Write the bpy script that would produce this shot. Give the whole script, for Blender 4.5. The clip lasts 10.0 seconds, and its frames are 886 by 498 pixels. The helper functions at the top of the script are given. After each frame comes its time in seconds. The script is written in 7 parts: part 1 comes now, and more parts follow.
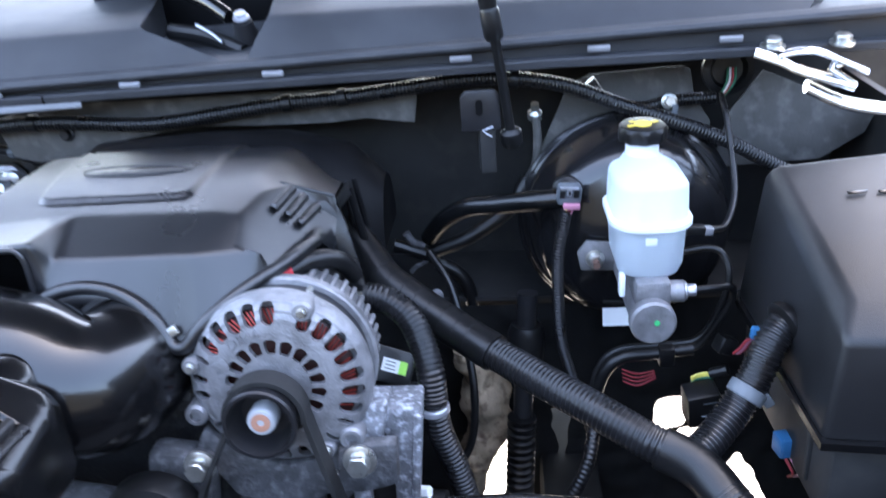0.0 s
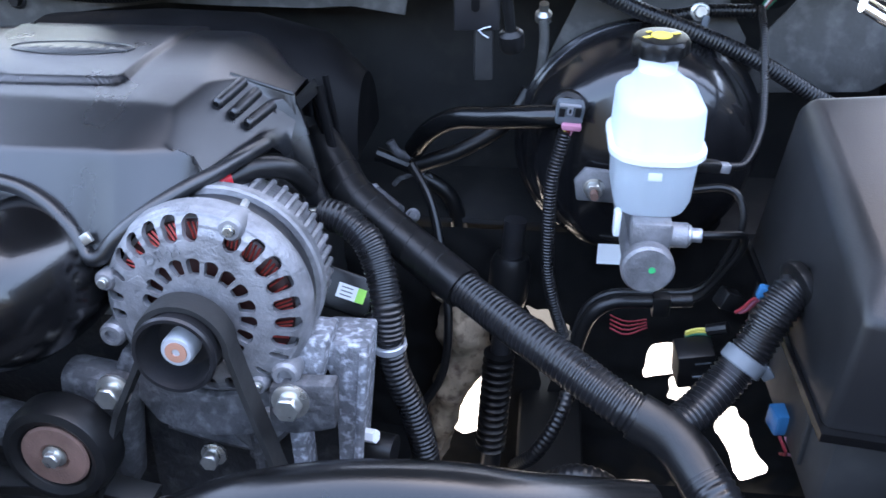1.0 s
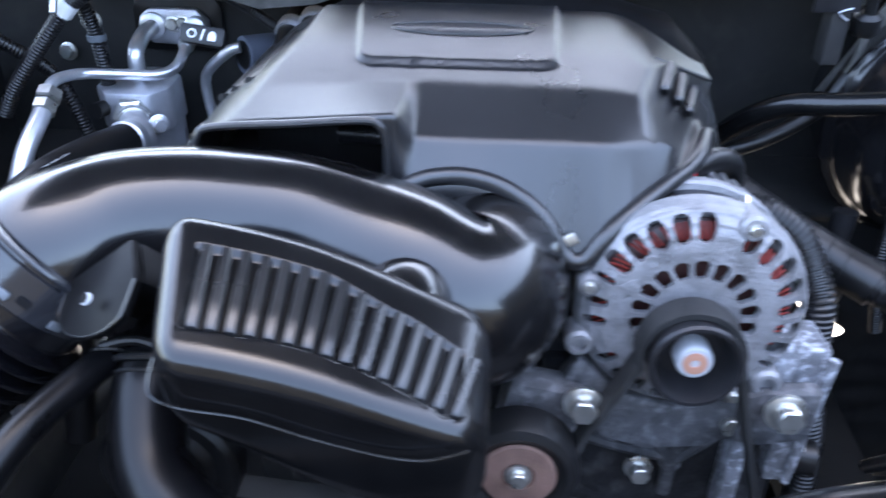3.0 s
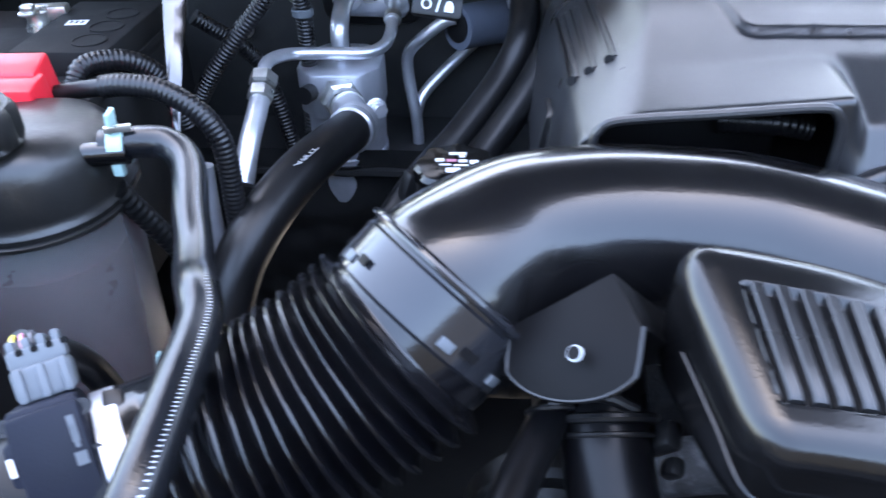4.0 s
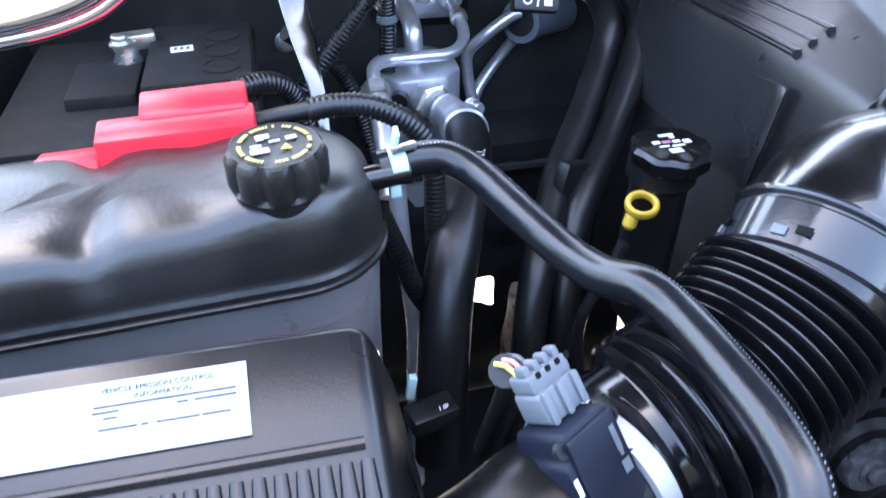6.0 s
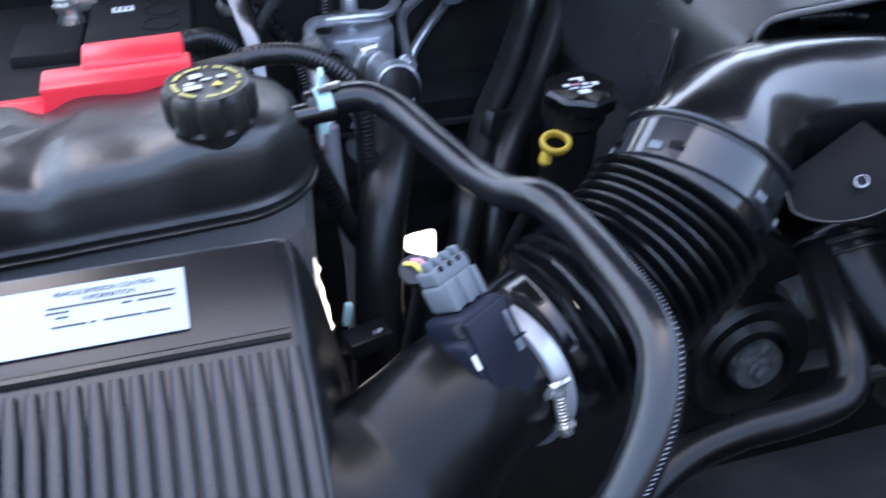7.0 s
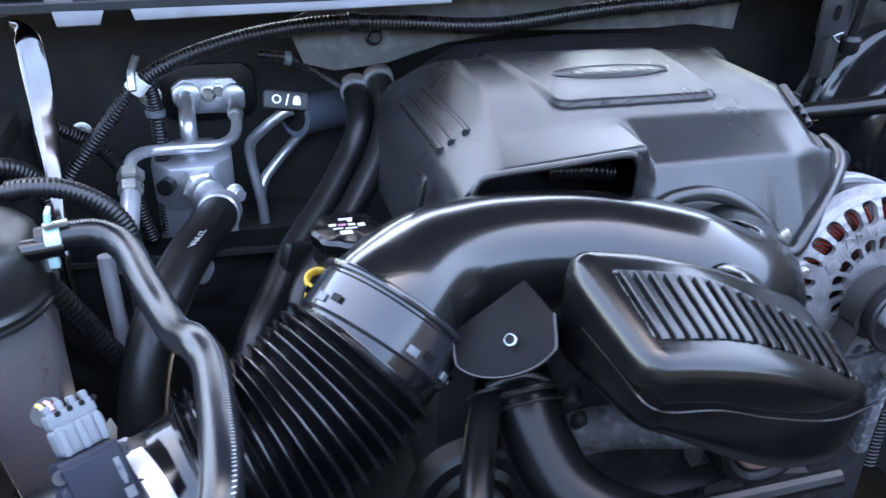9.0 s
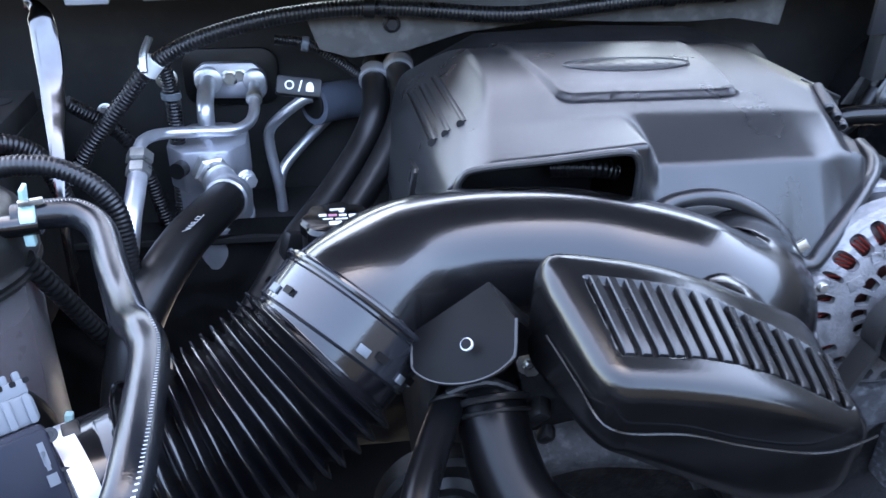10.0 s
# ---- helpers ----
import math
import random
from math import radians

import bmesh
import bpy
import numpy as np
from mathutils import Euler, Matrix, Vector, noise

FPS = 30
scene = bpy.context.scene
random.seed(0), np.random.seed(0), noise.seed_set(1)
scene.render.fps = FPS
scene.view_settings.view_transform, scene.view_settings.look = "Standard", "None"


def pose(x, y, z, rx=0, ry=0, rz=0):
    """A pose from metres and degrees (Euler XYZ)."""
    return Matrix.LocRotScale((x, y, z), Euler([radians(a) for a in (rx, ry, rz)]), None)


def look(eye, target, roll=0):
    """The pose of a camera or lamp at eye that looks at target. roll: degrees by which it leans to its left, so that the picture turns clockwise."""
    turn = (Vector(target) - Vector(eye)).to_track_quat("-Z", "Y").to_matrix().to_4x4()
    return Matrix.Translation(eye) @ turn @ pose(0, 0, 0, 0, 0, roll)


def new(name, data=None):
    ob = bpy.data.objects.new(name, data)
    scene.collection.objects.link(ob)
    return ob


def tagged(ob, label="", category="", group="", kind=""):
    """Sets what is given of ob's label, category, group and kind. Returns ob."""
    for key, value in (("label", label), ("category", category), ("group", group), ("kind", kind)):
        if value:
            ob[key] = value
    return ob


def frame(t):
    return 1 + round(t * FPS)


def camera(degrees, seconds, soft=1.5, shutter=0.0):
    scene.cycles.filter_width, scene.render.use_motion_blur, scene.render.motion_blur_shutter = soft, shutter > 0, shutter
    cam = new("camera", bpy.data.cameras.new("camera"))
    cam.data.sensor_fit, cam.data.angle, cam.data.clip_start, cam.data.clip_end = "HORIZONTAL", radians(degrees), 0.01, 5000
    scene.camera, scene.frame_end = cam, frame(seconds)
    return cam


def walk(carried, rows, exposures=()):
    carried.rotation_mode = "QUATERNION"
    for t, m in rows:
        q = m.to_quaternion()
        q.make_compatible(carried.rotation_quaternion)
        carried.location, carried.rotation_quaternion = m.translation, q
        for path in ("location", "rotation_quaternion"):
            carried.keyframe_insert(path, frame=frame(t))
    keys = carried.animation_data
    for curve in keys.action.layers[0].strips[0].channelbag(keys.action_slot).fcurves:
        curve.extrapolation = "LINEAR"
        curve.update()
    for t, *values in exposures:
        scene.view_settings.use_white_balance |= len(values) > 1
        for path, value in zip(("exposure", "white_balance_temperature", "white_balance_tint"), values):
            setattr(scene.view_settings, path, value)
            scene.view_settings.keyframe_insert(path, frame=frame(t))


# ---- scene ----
cam = camera(58.0, 10.0, shutter=0.4)
PATH = [
    (0, (0.046, -0.015, 1.36), (-0.114, 1.808, 0.552), -4.3),
    (0.5, (0.065, 0.056, 1.332), (-0.077, 1.801, 0.367), -2.3),
    (1, (0.086, 0.085, 1.329), (-0.134, 1.791, 0.31), -0.8),
    (1.5, (0.067, 0.098, 1.334), (-0.234, 1.791, 0.314), -1.3),
    (2, (-0.037, 0.074, 1.346), (-0.266, 1.786, 0.339), -0.3),
    (3.3, (-0.375, 0.119, 1.31), (-0.479, 1.795, 0.223), 0.4),
    (3.5, (-0.436, 0.144, 1.307), (-0.56, 1.806, 0.201), -0.5),
    (4, (-0.535, 0.176, 1.292), (-0.675, 1.82, 0.163), -1.5),
    (4.5, (-0.628, 0.179, 1.297), (-0.623, 1.831, 0.17), -1.8),
    (5, (-0.747, 0.192, 1.299), (-0.551, 1.843, 0.186), -2.0),
    (5.5, (-0.813, 0.207, 1.303), (-0.501, 1.841, 0.194), -1.1),
    (6.8, (-0.846, 0.133, 1.297), (-0.473, 1.683, 0.089), -0.8),
    (7, (-0.827, 0.123, 1.3), (-0.41, 1.684, 0.122), -0.7),
    (7.5, (-0.784, 0.103, 1.318), (-0.275, 1.705, 0.234), -0.1),
    (8, (-0.747, 0.089, 1.327), (-0.188, 1.727, 0.324), 0.9),
    (8.5, (-0.697, 0.078, 1.33), (-0.175, 1.747, 0.369), 1.4),
    (9, (-0.637, 0.072, 1.332), (-0.196, 1.769, 0.376), 1.3),
    (9.5, (-0.58, 0.06, 1.333), (-0.241, 1.785, 0.38), 1.0),
    (10, (-0.571, 0.085, 1.319), (-0.298, 1.813, 0.35), 1.2),
]
walk(cam, [(t, look(eye, target, roll)) for t, eye, target, roll in PATH], [(0, 4.0, 7100, 13), (1, 3.98, 7100, 13), (2, 4.03, 7100, 13), (3.5, 4.08, 7100, 13), (4, 4.14, 7100, 13), (5, 4.38, 7100, 13), (5.5, 4.43, 7100, 13), (7, 3.5, 7100, 13), (7.5, 3.8, 7100, 13), (8, 4.02, 7100, 13), (10, 4.11, 7100, 13)])

# ---- light and surroundings ----
world = bpy.data.worlds.new("world")
scene.world = world
world.use_nodes = True
wn = world.node_tree
bg = wn.nodes["Background"]
sky = wn.nodes.new("ShaderNodeTexSky")
sky.sky_type, sky.sun_disc = "NISHITA", False
sky.sun_elevation, sky.sun_rotation = radians(68), radians(6)
sky.air_density, sky.dust_density = 1.0, 2.0
wn.links.new(sky.outputs[0], bg.inputs[0])
bg.inputs[1].default_value = 0.15
sun = new("sun", bpy.data.lights.new("sun", "SUN"))
sun.data.energy, sun.data.angle, sun.data.color = 4.0, radians(0.6), (1.0, 0.95, 0.87)
sun.matrix_world = look((0, 0, 0), (-math.sin(radians(6)) * math.cos(radians(68)), -math.cos(radians(6)) * math.cos(radians(68)), -math.sin(radians(68))))


# ---- materials ----
def material(name, colour, rough=0.5, metal=0.0, grain=400.0, bump=0.1, spread=0.25, stain=0.0, stain_colour=(0.3, 0.28, 0.25), stain_scale=18.0, coat=0.0, depth=0.0006, rough_spread=0.15, spec=0.5):
    m = bpy.data.materials.new(name)
    m.use_nodes = True
    t = m.node_tree
    p = t.nodes["Principled BSDF"]
    co = t.nodes.new("ShaderNodeTexCoord")
    fine = t.nodes.new("ShaderNodeTexNoise")
    fine.inputs["Scale"].default_value, fine.inputs["Detail"].default_value = grain, 4.0
    broad = t.nodes.new("ShaderNodeTexNoise")
    broad.inputs["Scale"].default_value, broad.inputs["Detail"].default_value = stain_scale, 6.0
    for n in (fine, broad):
        t.links.new(co.outputs["Object"], n.inputs["Vector"])
    ramp = t.nodes.new("ShaderNodeMapRange")
    ramp.inputs["From Min"].default_value, ramp.inputs["From Max"].default_value = 0.3, 0.7
    ramp.inputs["To Min"].default_value, ramp.inputs["To Max"].default_value = 1 - spread, 1 + spread
    t.links.new(broad.outputs["Fac"], ramp.inputs["Value"])
    base = t.nodes.new("ShaderNodeMix")
    base.data_type, base.blend_type = "RGBA", "MULTIPLY"
    base.inputs["Factor"].default_value = 1.0
    base.inputs[6].default_value = (*colour, 1)
    t.links.new(ramp.outputs[0], base.inputs[7])
    out = base.outputs[2]
    if stain:
        mask = t.nodes.new("ShaderNodeMapRange")
        mask.inputs["From Min"].default_value, mask.inputs["From Max"].default_value = 0.5, 0.72
        mask.inputs["To Max"].default_value = stain
        second = t.nodes.new("ShaderNodeTexNoise")
        second.inputs["Scale"].default_value, second.inputs["Detail"].default_value = stain_scale * 2.3, 8.0
        t.links.new(co.outputs["Object"], second.inputs["Vector"])
        t.links.new(second.outputs["Fac"], mask.inputs["Value"])
        mix = t.nodes.new("ShaderNodeMix")
        mix.data_type = "RGBA"
        mix.inputs[7].default_value = (*stain_colour, 1)
        t.links.new(mask.outputs[0], mix.inputs["Factor"])
        t.links.new(out, mix.inputs[6])
        out = mix.outputs[2]
    t.links.new(out, p.inputs["Base Color"])
    rr = t.nodes.new("ShaderNodeMapRange")
    rr.inputs["From Min"].default_value, rr.inputs["From Max"].default_value = 0.3, 0.7
    rr.inputs["To Min"].default_value, rr.inputs["To Max"].default_value = max(0.02, rough - rough_spread * rough), min(1, rough + rough_spread * rough)
    t.links.new(broad.outputs["Fac"], rr.inputs["Value"])
    t.links.new(rr.outputs[0], p.inputs["Roughness"])
    p.inputs["Metallic"].default_value = metal
    p.inputs["Specular IOR Level"].default_value = spec
    if coat:
        p.inputs["Coat Weight"].default_value, p.inputs["Coat Roughness"].default_value = coat, 0.08
    if bump:
        b = t.nodes.new("ShaderNodeBump")
        b.inputs["Strength"].default_value, b.inputs["Distance"].default_value = bump, depth
        t.links.new(fine.outputs["Fac"], b.inputs["Height"])
        t.links.new(b.outputs[0], p.inputs["Normal"])
    return m


M = {}
M["cover"] = material("cover_plastic", (0.011, 0.0115, 0.013), 0.28, spec=0.7, grain=1400, bump=0.45, depth=0.0004, rough_spread=0.03, stain=0.03, stain_colour=(0.04, 0.04, 0.04), stain_scale=14)
M["gloss"] = material("gloss_plastic", (0.004, 0.004, 0.0045), 0.19, grain=600, bump=0.22, depth=0.0004, coat=0.35, stain=0.06, stain_colour=(0.02, 0.019, 0.018), stain_scale=30)
M["emblem"] = material("emblem_plastic", (0.008, 0.008, 0.009), 0.5, spec=0.3, grain=500, bump=0.3)
M["collar"] = material("collar_plastic", (0.014, 0.015, 0.018), 0.17, grain=500, bump=0.1, coat=0.4)
M["satin"] = material("satin_plastic", (0.004, 0.004, 0.0044), 0.2, grain=700, bump=0.16, depth=0.0004, stain=0.05, stain_colour=(0.03, 0.03, 0.03))
M["matte"] = material("matte_plastic", (0.006, 0.006, 0.0065), 0.38, spec=0.4, grain=700, bump=0.3, depth=0.0005, stain=0.12, stain_colour=(0.03, 0.03, 0.029))
M["rubber"] = material("hose_rubber", (0.006, 0.006, 0.0065), 0.36, spec=0.4, grain=500, bump=0.2, stain=0.08, stain_colour=(0.03, 0.03, 0.03), stain_scale=30)
M["braid"] = material("braided_hose", (0.007, 0.008, 0.01), 0.16, grain=1100, bump=0.4, depth=0.0004)
M["shinyhose"] = material("shiny_hose", (0.004, 0.0042, 0.0045), 0.24, grain=900, bump=0.2, depth=0.0003)
M["loom"] = material("corrugated_loom", (0.008, 0.008, 0.009), 0.3, grain=300, bump=0.08, stain=0.12, stain_colour=(0.03, 0.03, 0.03), stain_scale=40)
M["dullhose"] = material("dull_hose", (0.003, 0.003, 0.0035), 0.3, spec=0.22, grain=700, bump=0.15, depth=0.0003, stain=0.05, stain_colour=(0.015, 0.015, 0.015))
M["grimy"] = material("grimy_cast_metal", (0.018, 0.018, 0.02), 0.7, grain=120, bump=0.9, depth=0.003, spec=0.3, stain=0.6, stain_colour=(0.07, 0.068, 0.068), stain_scale=24)
M["bellows"] = material("bellows_rubber", (0.004, 0.004, 0.005), 0.17, grain=400, bump=0.08, coat=0.2)
M["belt"] = material("belt_rubber", (0.014, 0.014, 0.014), 0.65, grain=600, bump=0.3, stain=0.3, stain_colour=(0.03, 0.029, 0.027), stain_scale=40)
M["cast"] = material("cast_aluminium", (0.24, 0.24, 0.252), 0.5, 0.5, grain=420, bump=0.9, depth=0.0009, stain=0.4, stain_colour=(0.14, 0.14, 0.14), stain_scale=45, spread=0.35)
M["dirtycast"] = material("dirty_cast_metal", (0.07, 0.07, 0.074), 0.65, 0.2, grain=260, bump=0.9, depth=0.0016, stain=0.6, stain_colour=(0.22, 0.22, 0.235), stain_scale=48, spread=0.4)
M["alu"] = material("aluminium_tube", (0.64, 0.65, 0.68), 0.32, 0.8, grain=200, bump=0.08, stain=0.2, stain_colour=(0.4, 0.4, 0.42))
M["can"] = material("aluminium_can", (0.5, 0.51, 0.55), 0.36, 0.65, grain=300, bump=0.15, stain=0.25, stain_colour=(0.33, 0.34, 0.36), stain_scale=20)
M["zinc"] = material("zinc_plated", (0.6, 0.6, 0.57), 0.3, 0.9, grain=300, bump=0.15, stain=0.25, stain_colour=(0.35, 0.33, 0.28), stain_scale=60)
M["steel"] = material("dark_steel", (0.025, 0.025, 0.028), 0.4, 0.5, grain=300, bump=0.2, stain=0.3, stain_colour=(0.05, 0.045, 0.04))
M["booster"] = material("booster_enamel", (0.008, 0.008, 0.009), 0.2, grain=200, bump=0.05, stain=0.1, stain_colour=(0.02, 0.02, 0.02), spec=0.5, coat=0.4)
M["chrome"] = material("bright_steel", (0.7, 0.71, 0.73), 0.1, 1.0, grain=60, bump=0.06)
M["dullsteel"] = material("dull_bright_steel", (0.17, 0.165, 0.165), 0.12, 1.0, grain=90, bump=0.1, stain=0.5, stain_colour=(0.12, 0.11, 0.1), stain_scale=25)
M["rust"] = material("rusty_steel", (0.16, 0.09, 0.07), 0.8, 0.1, grain=500, bump=0.6, depth=0.001, stain=0.5, stain_colour=(0.17, 0.1, 0.07), stain_scale=60)
M["winding"] = material("varnished_winding", (0.03, 0.008, 0.007), 0.4, 0.1, grain=600, bump=0.4)
M["hub"] = material("hub_steel", (0.5, 0.52, 0.55), 0.5, 0.3, grain=400, bump=0.2)
M["orange"] = material("rusty_hub_face", (0.42, 0.2, 0.13), 0.7, grain=500, bump=0.3)
M["corroded"] = material("corroded_cast", (0.17, 0.175, 0.19), 0.75, 0.2, grain=420, bump=1.0, depth=0.0014, stain=0.9, stain_colour=(0.6, 0.62, 0.68), stain_scale=70, spread=0.4)
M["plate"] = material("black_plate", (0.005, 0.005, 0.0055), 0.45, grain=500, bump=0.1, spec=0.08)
M["ribs"] = material("rib_plastic", (0.012, 0.0122, 0.013), 0.28, spec=0.6, grain=500, bump=0.2, depth=0.0004)
M["tanktop"] = material("tank_top_plastic", (0.012, 0.0118, 0.0115), 0.33, spec=0.65, grain=260, bump=0.35, depth=0.0006, stain=0.06, stain_colour=(0.03, 0.028, 0.026))
M["label"] = material("faded_label", (0.34, 0.39, 0.43), 0.5, grain=300, bump=0.03, spread=0.05)
M["dusty"] = material("dusty_plastic", (0.014, 0.014, 0.014), 0.75, spec=0.15, grain=400, bump=0.4, stain=0.3, stain_colour=(0.03, 0.029, 0.027), stain_scale=25)
M["copper"] = material("copper_winding", (0.34, 0.045, 0.035), 0.35, 0.6, grain=600, bump=0.4, depth=0.0008)
M["sheet"] = material("heat_shield_sheet", (0.075, 0.073, 0.07), 0.6, 0.1, grain=260, bump=0.5, depth=0.0008, stain=0.6, stain_colour=(0.18, 0.175, 0.17), stain_scale=22)
M["tan"] = material("rusty_exhaust", (0.34, 0.26, 0.18), 0.8, 0.1, grain=90, bump=0.9, depth=0.004, spread=0.5, stain=0.9, stain_colour=(0.06, 0.03, 0.02), stain_scale=34)
M["hdpe"] = material("white_polymer", (0.72, 0.76, 0.8), 0.32, grain=200, bump=0.04, spread=0.04)
M["red"] = material("red_plastic", (0.75, 0.02, 0.035), 0.35, grain=600, bump=0.08, spread=0.08)
M["yellow"] = material("yellow_plastic", (0.62, 0.4, 0.05), 0.4, grain=500, bump=0.1, spread=0.1)
M["grey"] = material("grey_connector", (0.105, 0.12, 0.135), 0.5, grain=500, bump=0.1, spread=0.1)
M["foam"] = material("grey_foam", (0.09, 0.105, 0.14), 0.8, grain=600, bump=0.5)
M["maf"] = material("sensor_plastic", (0.008, 0.01, 0.018), 0.45, spec=0.2, grain=700, bump=0.15)
M["paper"] = material("white_paper", (0.8, 0.82, 0.82), 0.5, grain=300, bump=0.03, spread=0.05)
M["ink"] = material("dark_print", (0.08, 0.08, 0.09), 0.6, bump=0.0)
M["whiteink"] = material("white_print", (0.8, 0.8, 0.8), 0.6, bump=0.0)
M["yellowink"] = material("yellow_print", (0.85, 0.62, 0.08), 0.6, bump=0.0)
M["green"] = material("green_print", (0.35, 0.75, 0.12), 0.6, bump=0.0)
M["dot"] = material("green_paint", (0.02, 0.4, 0.13), 0.6, bump=0.0)
M["capmark"] = material("worn_cap_print", (0.5, 0.42, 0.13), 0.6, bump=0.0, spread=0.5)
M["fadedink"] = material("faded_white_print", (0.42, 0.42, 0.42), 0.6, bump=0.0, spread=0.5)
M["purple"] = material("purple_mark", (0.2, 0.12, 0.55), 0.6, bump=0.0)
M["wire_red"] = material("red_wire", (0.3, 0.03, 0.04), 0.4, bump=0.0)
M["wire_green"] = material("green_wire", (0.02, 0.16, 0.09), 0.4, bump=0.0)
M["wire_blue"] = material("blue_plastic", (0.025, 0.15, 0.32), 0.4, bump=0.05)
M["wire_yellow"] = material("yellow_wire", (0.7, 0.6, 0.1), 0.4, bump=0.0)
M["pink"] = material("pink_wire", (0.5, 0.2, 0.28), 0.4, bump=0.0)
M["body"] = material("black_bay_paint", (0.022, 0.022, 0.0225), 0.6, spec=0.3, grain=120, bump=0.2, stain=0.5, stain_colour=(0.045, 0.043, 0.04), stain_scale=14)
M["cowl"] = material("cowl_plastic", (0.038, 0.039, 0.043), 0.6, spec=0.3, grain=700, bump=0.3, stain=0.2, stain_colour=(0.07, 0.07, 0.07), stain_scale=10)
M["liner"] = material("black_felt_liner", (0.012, 0.012, 0.012), 0.9, spec=0.1, grain=300, bump=0.5, stain=0.3, stain_colour=(0.018, 0.017, 0.016), stain_scale=20)
M["capplastic"] = material("dusty_cap_plastic", (0.011, 0.0105, 0.01), 0.45, spec=0.4, grain=600, bump=0.4, stain=0.5, stain_colour=(0.035, 0.03, 0.026), stain_scale=60)
M["lid"] = material("textured_lid_plastic", (0.01, 0.01, 0.011), 0.42, spec=0.4, grain=900, bump=0.4, depth=0.0004, stain=0.1, stain_colour=(0.022, 0.021, 0.02), stain_scale=12)
M["boxplastic"] = material("air_box_plastic", (0.007, 0.007, 0.0078), 0.28, spec=0.5, grain=800, bump=0.25, depth=0.0004, stain=0.1, stain_colour=(0.02, 0.019, 0.018), stain_scale=16)
M["skirt"] = material("skirt_plastic", (0.12, 0.125, 0.135), 0.4, grain=700, bump=0.2, stain=0.2, stain_colour=(0.08, 0.08, 0.08), stain_scale=20)
M["hood"] = material("hood_underside", (0.007, 0.007, 0.008), 0.9, spec=0.2, grain=100, bump=0.1)
# for the two unseen walls added to block low sky light
M["unseen_wall"] = material("unseen_dark_wall", (0.02, 0.021, 0.02), 0.9, grain=20, bump=0.3)
M["concrete"] = material("sunlit_concrete", (0.25, 0.243, 0.238), 0.85, grain=60, bump=0.3, depth=0.004, stain=0.4, stain_colour=(0.3, 0.28, 0.25), stain_scale=3)
M["bluegreen"] = material("pale_green_plastic", (0.4, 0.6, 0.58), 0.45, bump=0.05)


def milky(name, colour, mix=0.45, rough=0.35, clear=0.28):
    m = material(name, colour, rough, grain=200, bump=0.05, spread=0.06)
    t = m.node_tree
    p = t.nodes["Principled BSDF"]
    tr = t.nodes.new("ShaderNodeBsdfTranslucent")
    tr.inputs[0].default_value = (*colour, 1)
    tp = t.nodes.new("ShaderNodeBsdfTransparent")
    a = t.nodes.new("ShaderNodeMixShader")
    a.inputs[0].default_value = mix
    t.links.new(p.outputs[0], a.inputs[1])
    t.links.new(tr.outputs[0], a.inputs[2])
    b = t.nodes.new("ShaderNodeMixShader")
    b.inputs[0].default_value = clear
    t.links.new(a.outputs[0], b.inputs[1])
    t.links.new(tp.outputs[0], b.inputs[2])
    t.links.new(b.outputs[0], t.nodes["Material Output"].inputs[0])
    return m


M["tankmilk"] = milky("cloudy_tank_plastic", (0.34, 0.35, 0.355), 0.25, clear=0.55)
M["fluid"] = material("pink_coolant", (0.12, 0.045, 0.047), 0.3, bump=0.0, spread=0.3)
M["resmilk"] = milky("white_reservoir_plastic", (0.8, 0.89, 0.96), 0.46)


# ---- building helpers ----
def V(*a):
    return Vector(a)


def finish(name, bm, mat, angle=35):
    bmesh.ops.remove_doubles(bm, verts=bm.verts, dist=1e-6)
    bmesh.ops.recalc_face_normals(bm, faces=bm.faces)
    me = bpy.data.meshes.new(name)
    bm.to_mesh(me)
    bm.free()
    me.materials.append(M[mat])
    me.polygons.foreach_set("use_smooth", [True] * len(me.polygons))
    me.set_sharp_from_angle(angle=radians(angle))
    return new(name, me)


ORIGIN = {}


def thing(name, at, label, category, group=""):
    e = new(name)
    e.empty_display_size = 0.02
    e.location = at
    ORIGIN[e.name] = Vector(at)
    return tagged(e, label, category, group)


def part(name, bm, mat, parent, label="", angle=35):
    ob = finish(name, bm, mat, angle)
    ob.parent = parent
    if parent.name in ORIGIN:
        ob.matrix_parent_inverse = Matrix.Translation(-ORIGIN[parent.name])
    if label:
        ob["label"] = label
    return ob


def single(name, bm, mat, label, category, group="", kind="", angle=35):
    return tagged(finish(name, bm, mat, angle), label, category, group, kind)


def smooth_path(pts, step=0.004):
    """Points along a Catmull-Rom curve, evenly spaced."""
    p = [Vector(q) for q in pts]
    p = [p[0] * 2 - p[1]] + p + [p[-1] * 2 - p[-2]]
    fine = []
    for i in range(1, len(p) - 2):
        a, b, c, d = p[i - 1:i + 3]
        for k in range(24):
            u = k / 24
            fine.append(0.5 * ((2 * b) + (c - a) * u + (2 * a - 5 * b + 4 * c - d) * u * u + (3 * b - a - 3 * c + d) * u ** 3))
    fine.append(p[-2])
    run = [0.0]
    for i in range(1, len(fine)):
        run.append(run[-1] + (fine[i] - fine[i - 1]).length)
    n = max(2, round(run[-1] / step))
    out, j = [], 0
    for k in range(n + 1):
        s = run[-1] * k / n
        while j < len(run) - 2 and run[j + 1] < s:
            j += 1
        f = (s - run[j]) / max(1e-9, run[j + 1] - run[j])
        out.append(fine[j].lerp(fine[j + 1], min(1, f)))
    return out


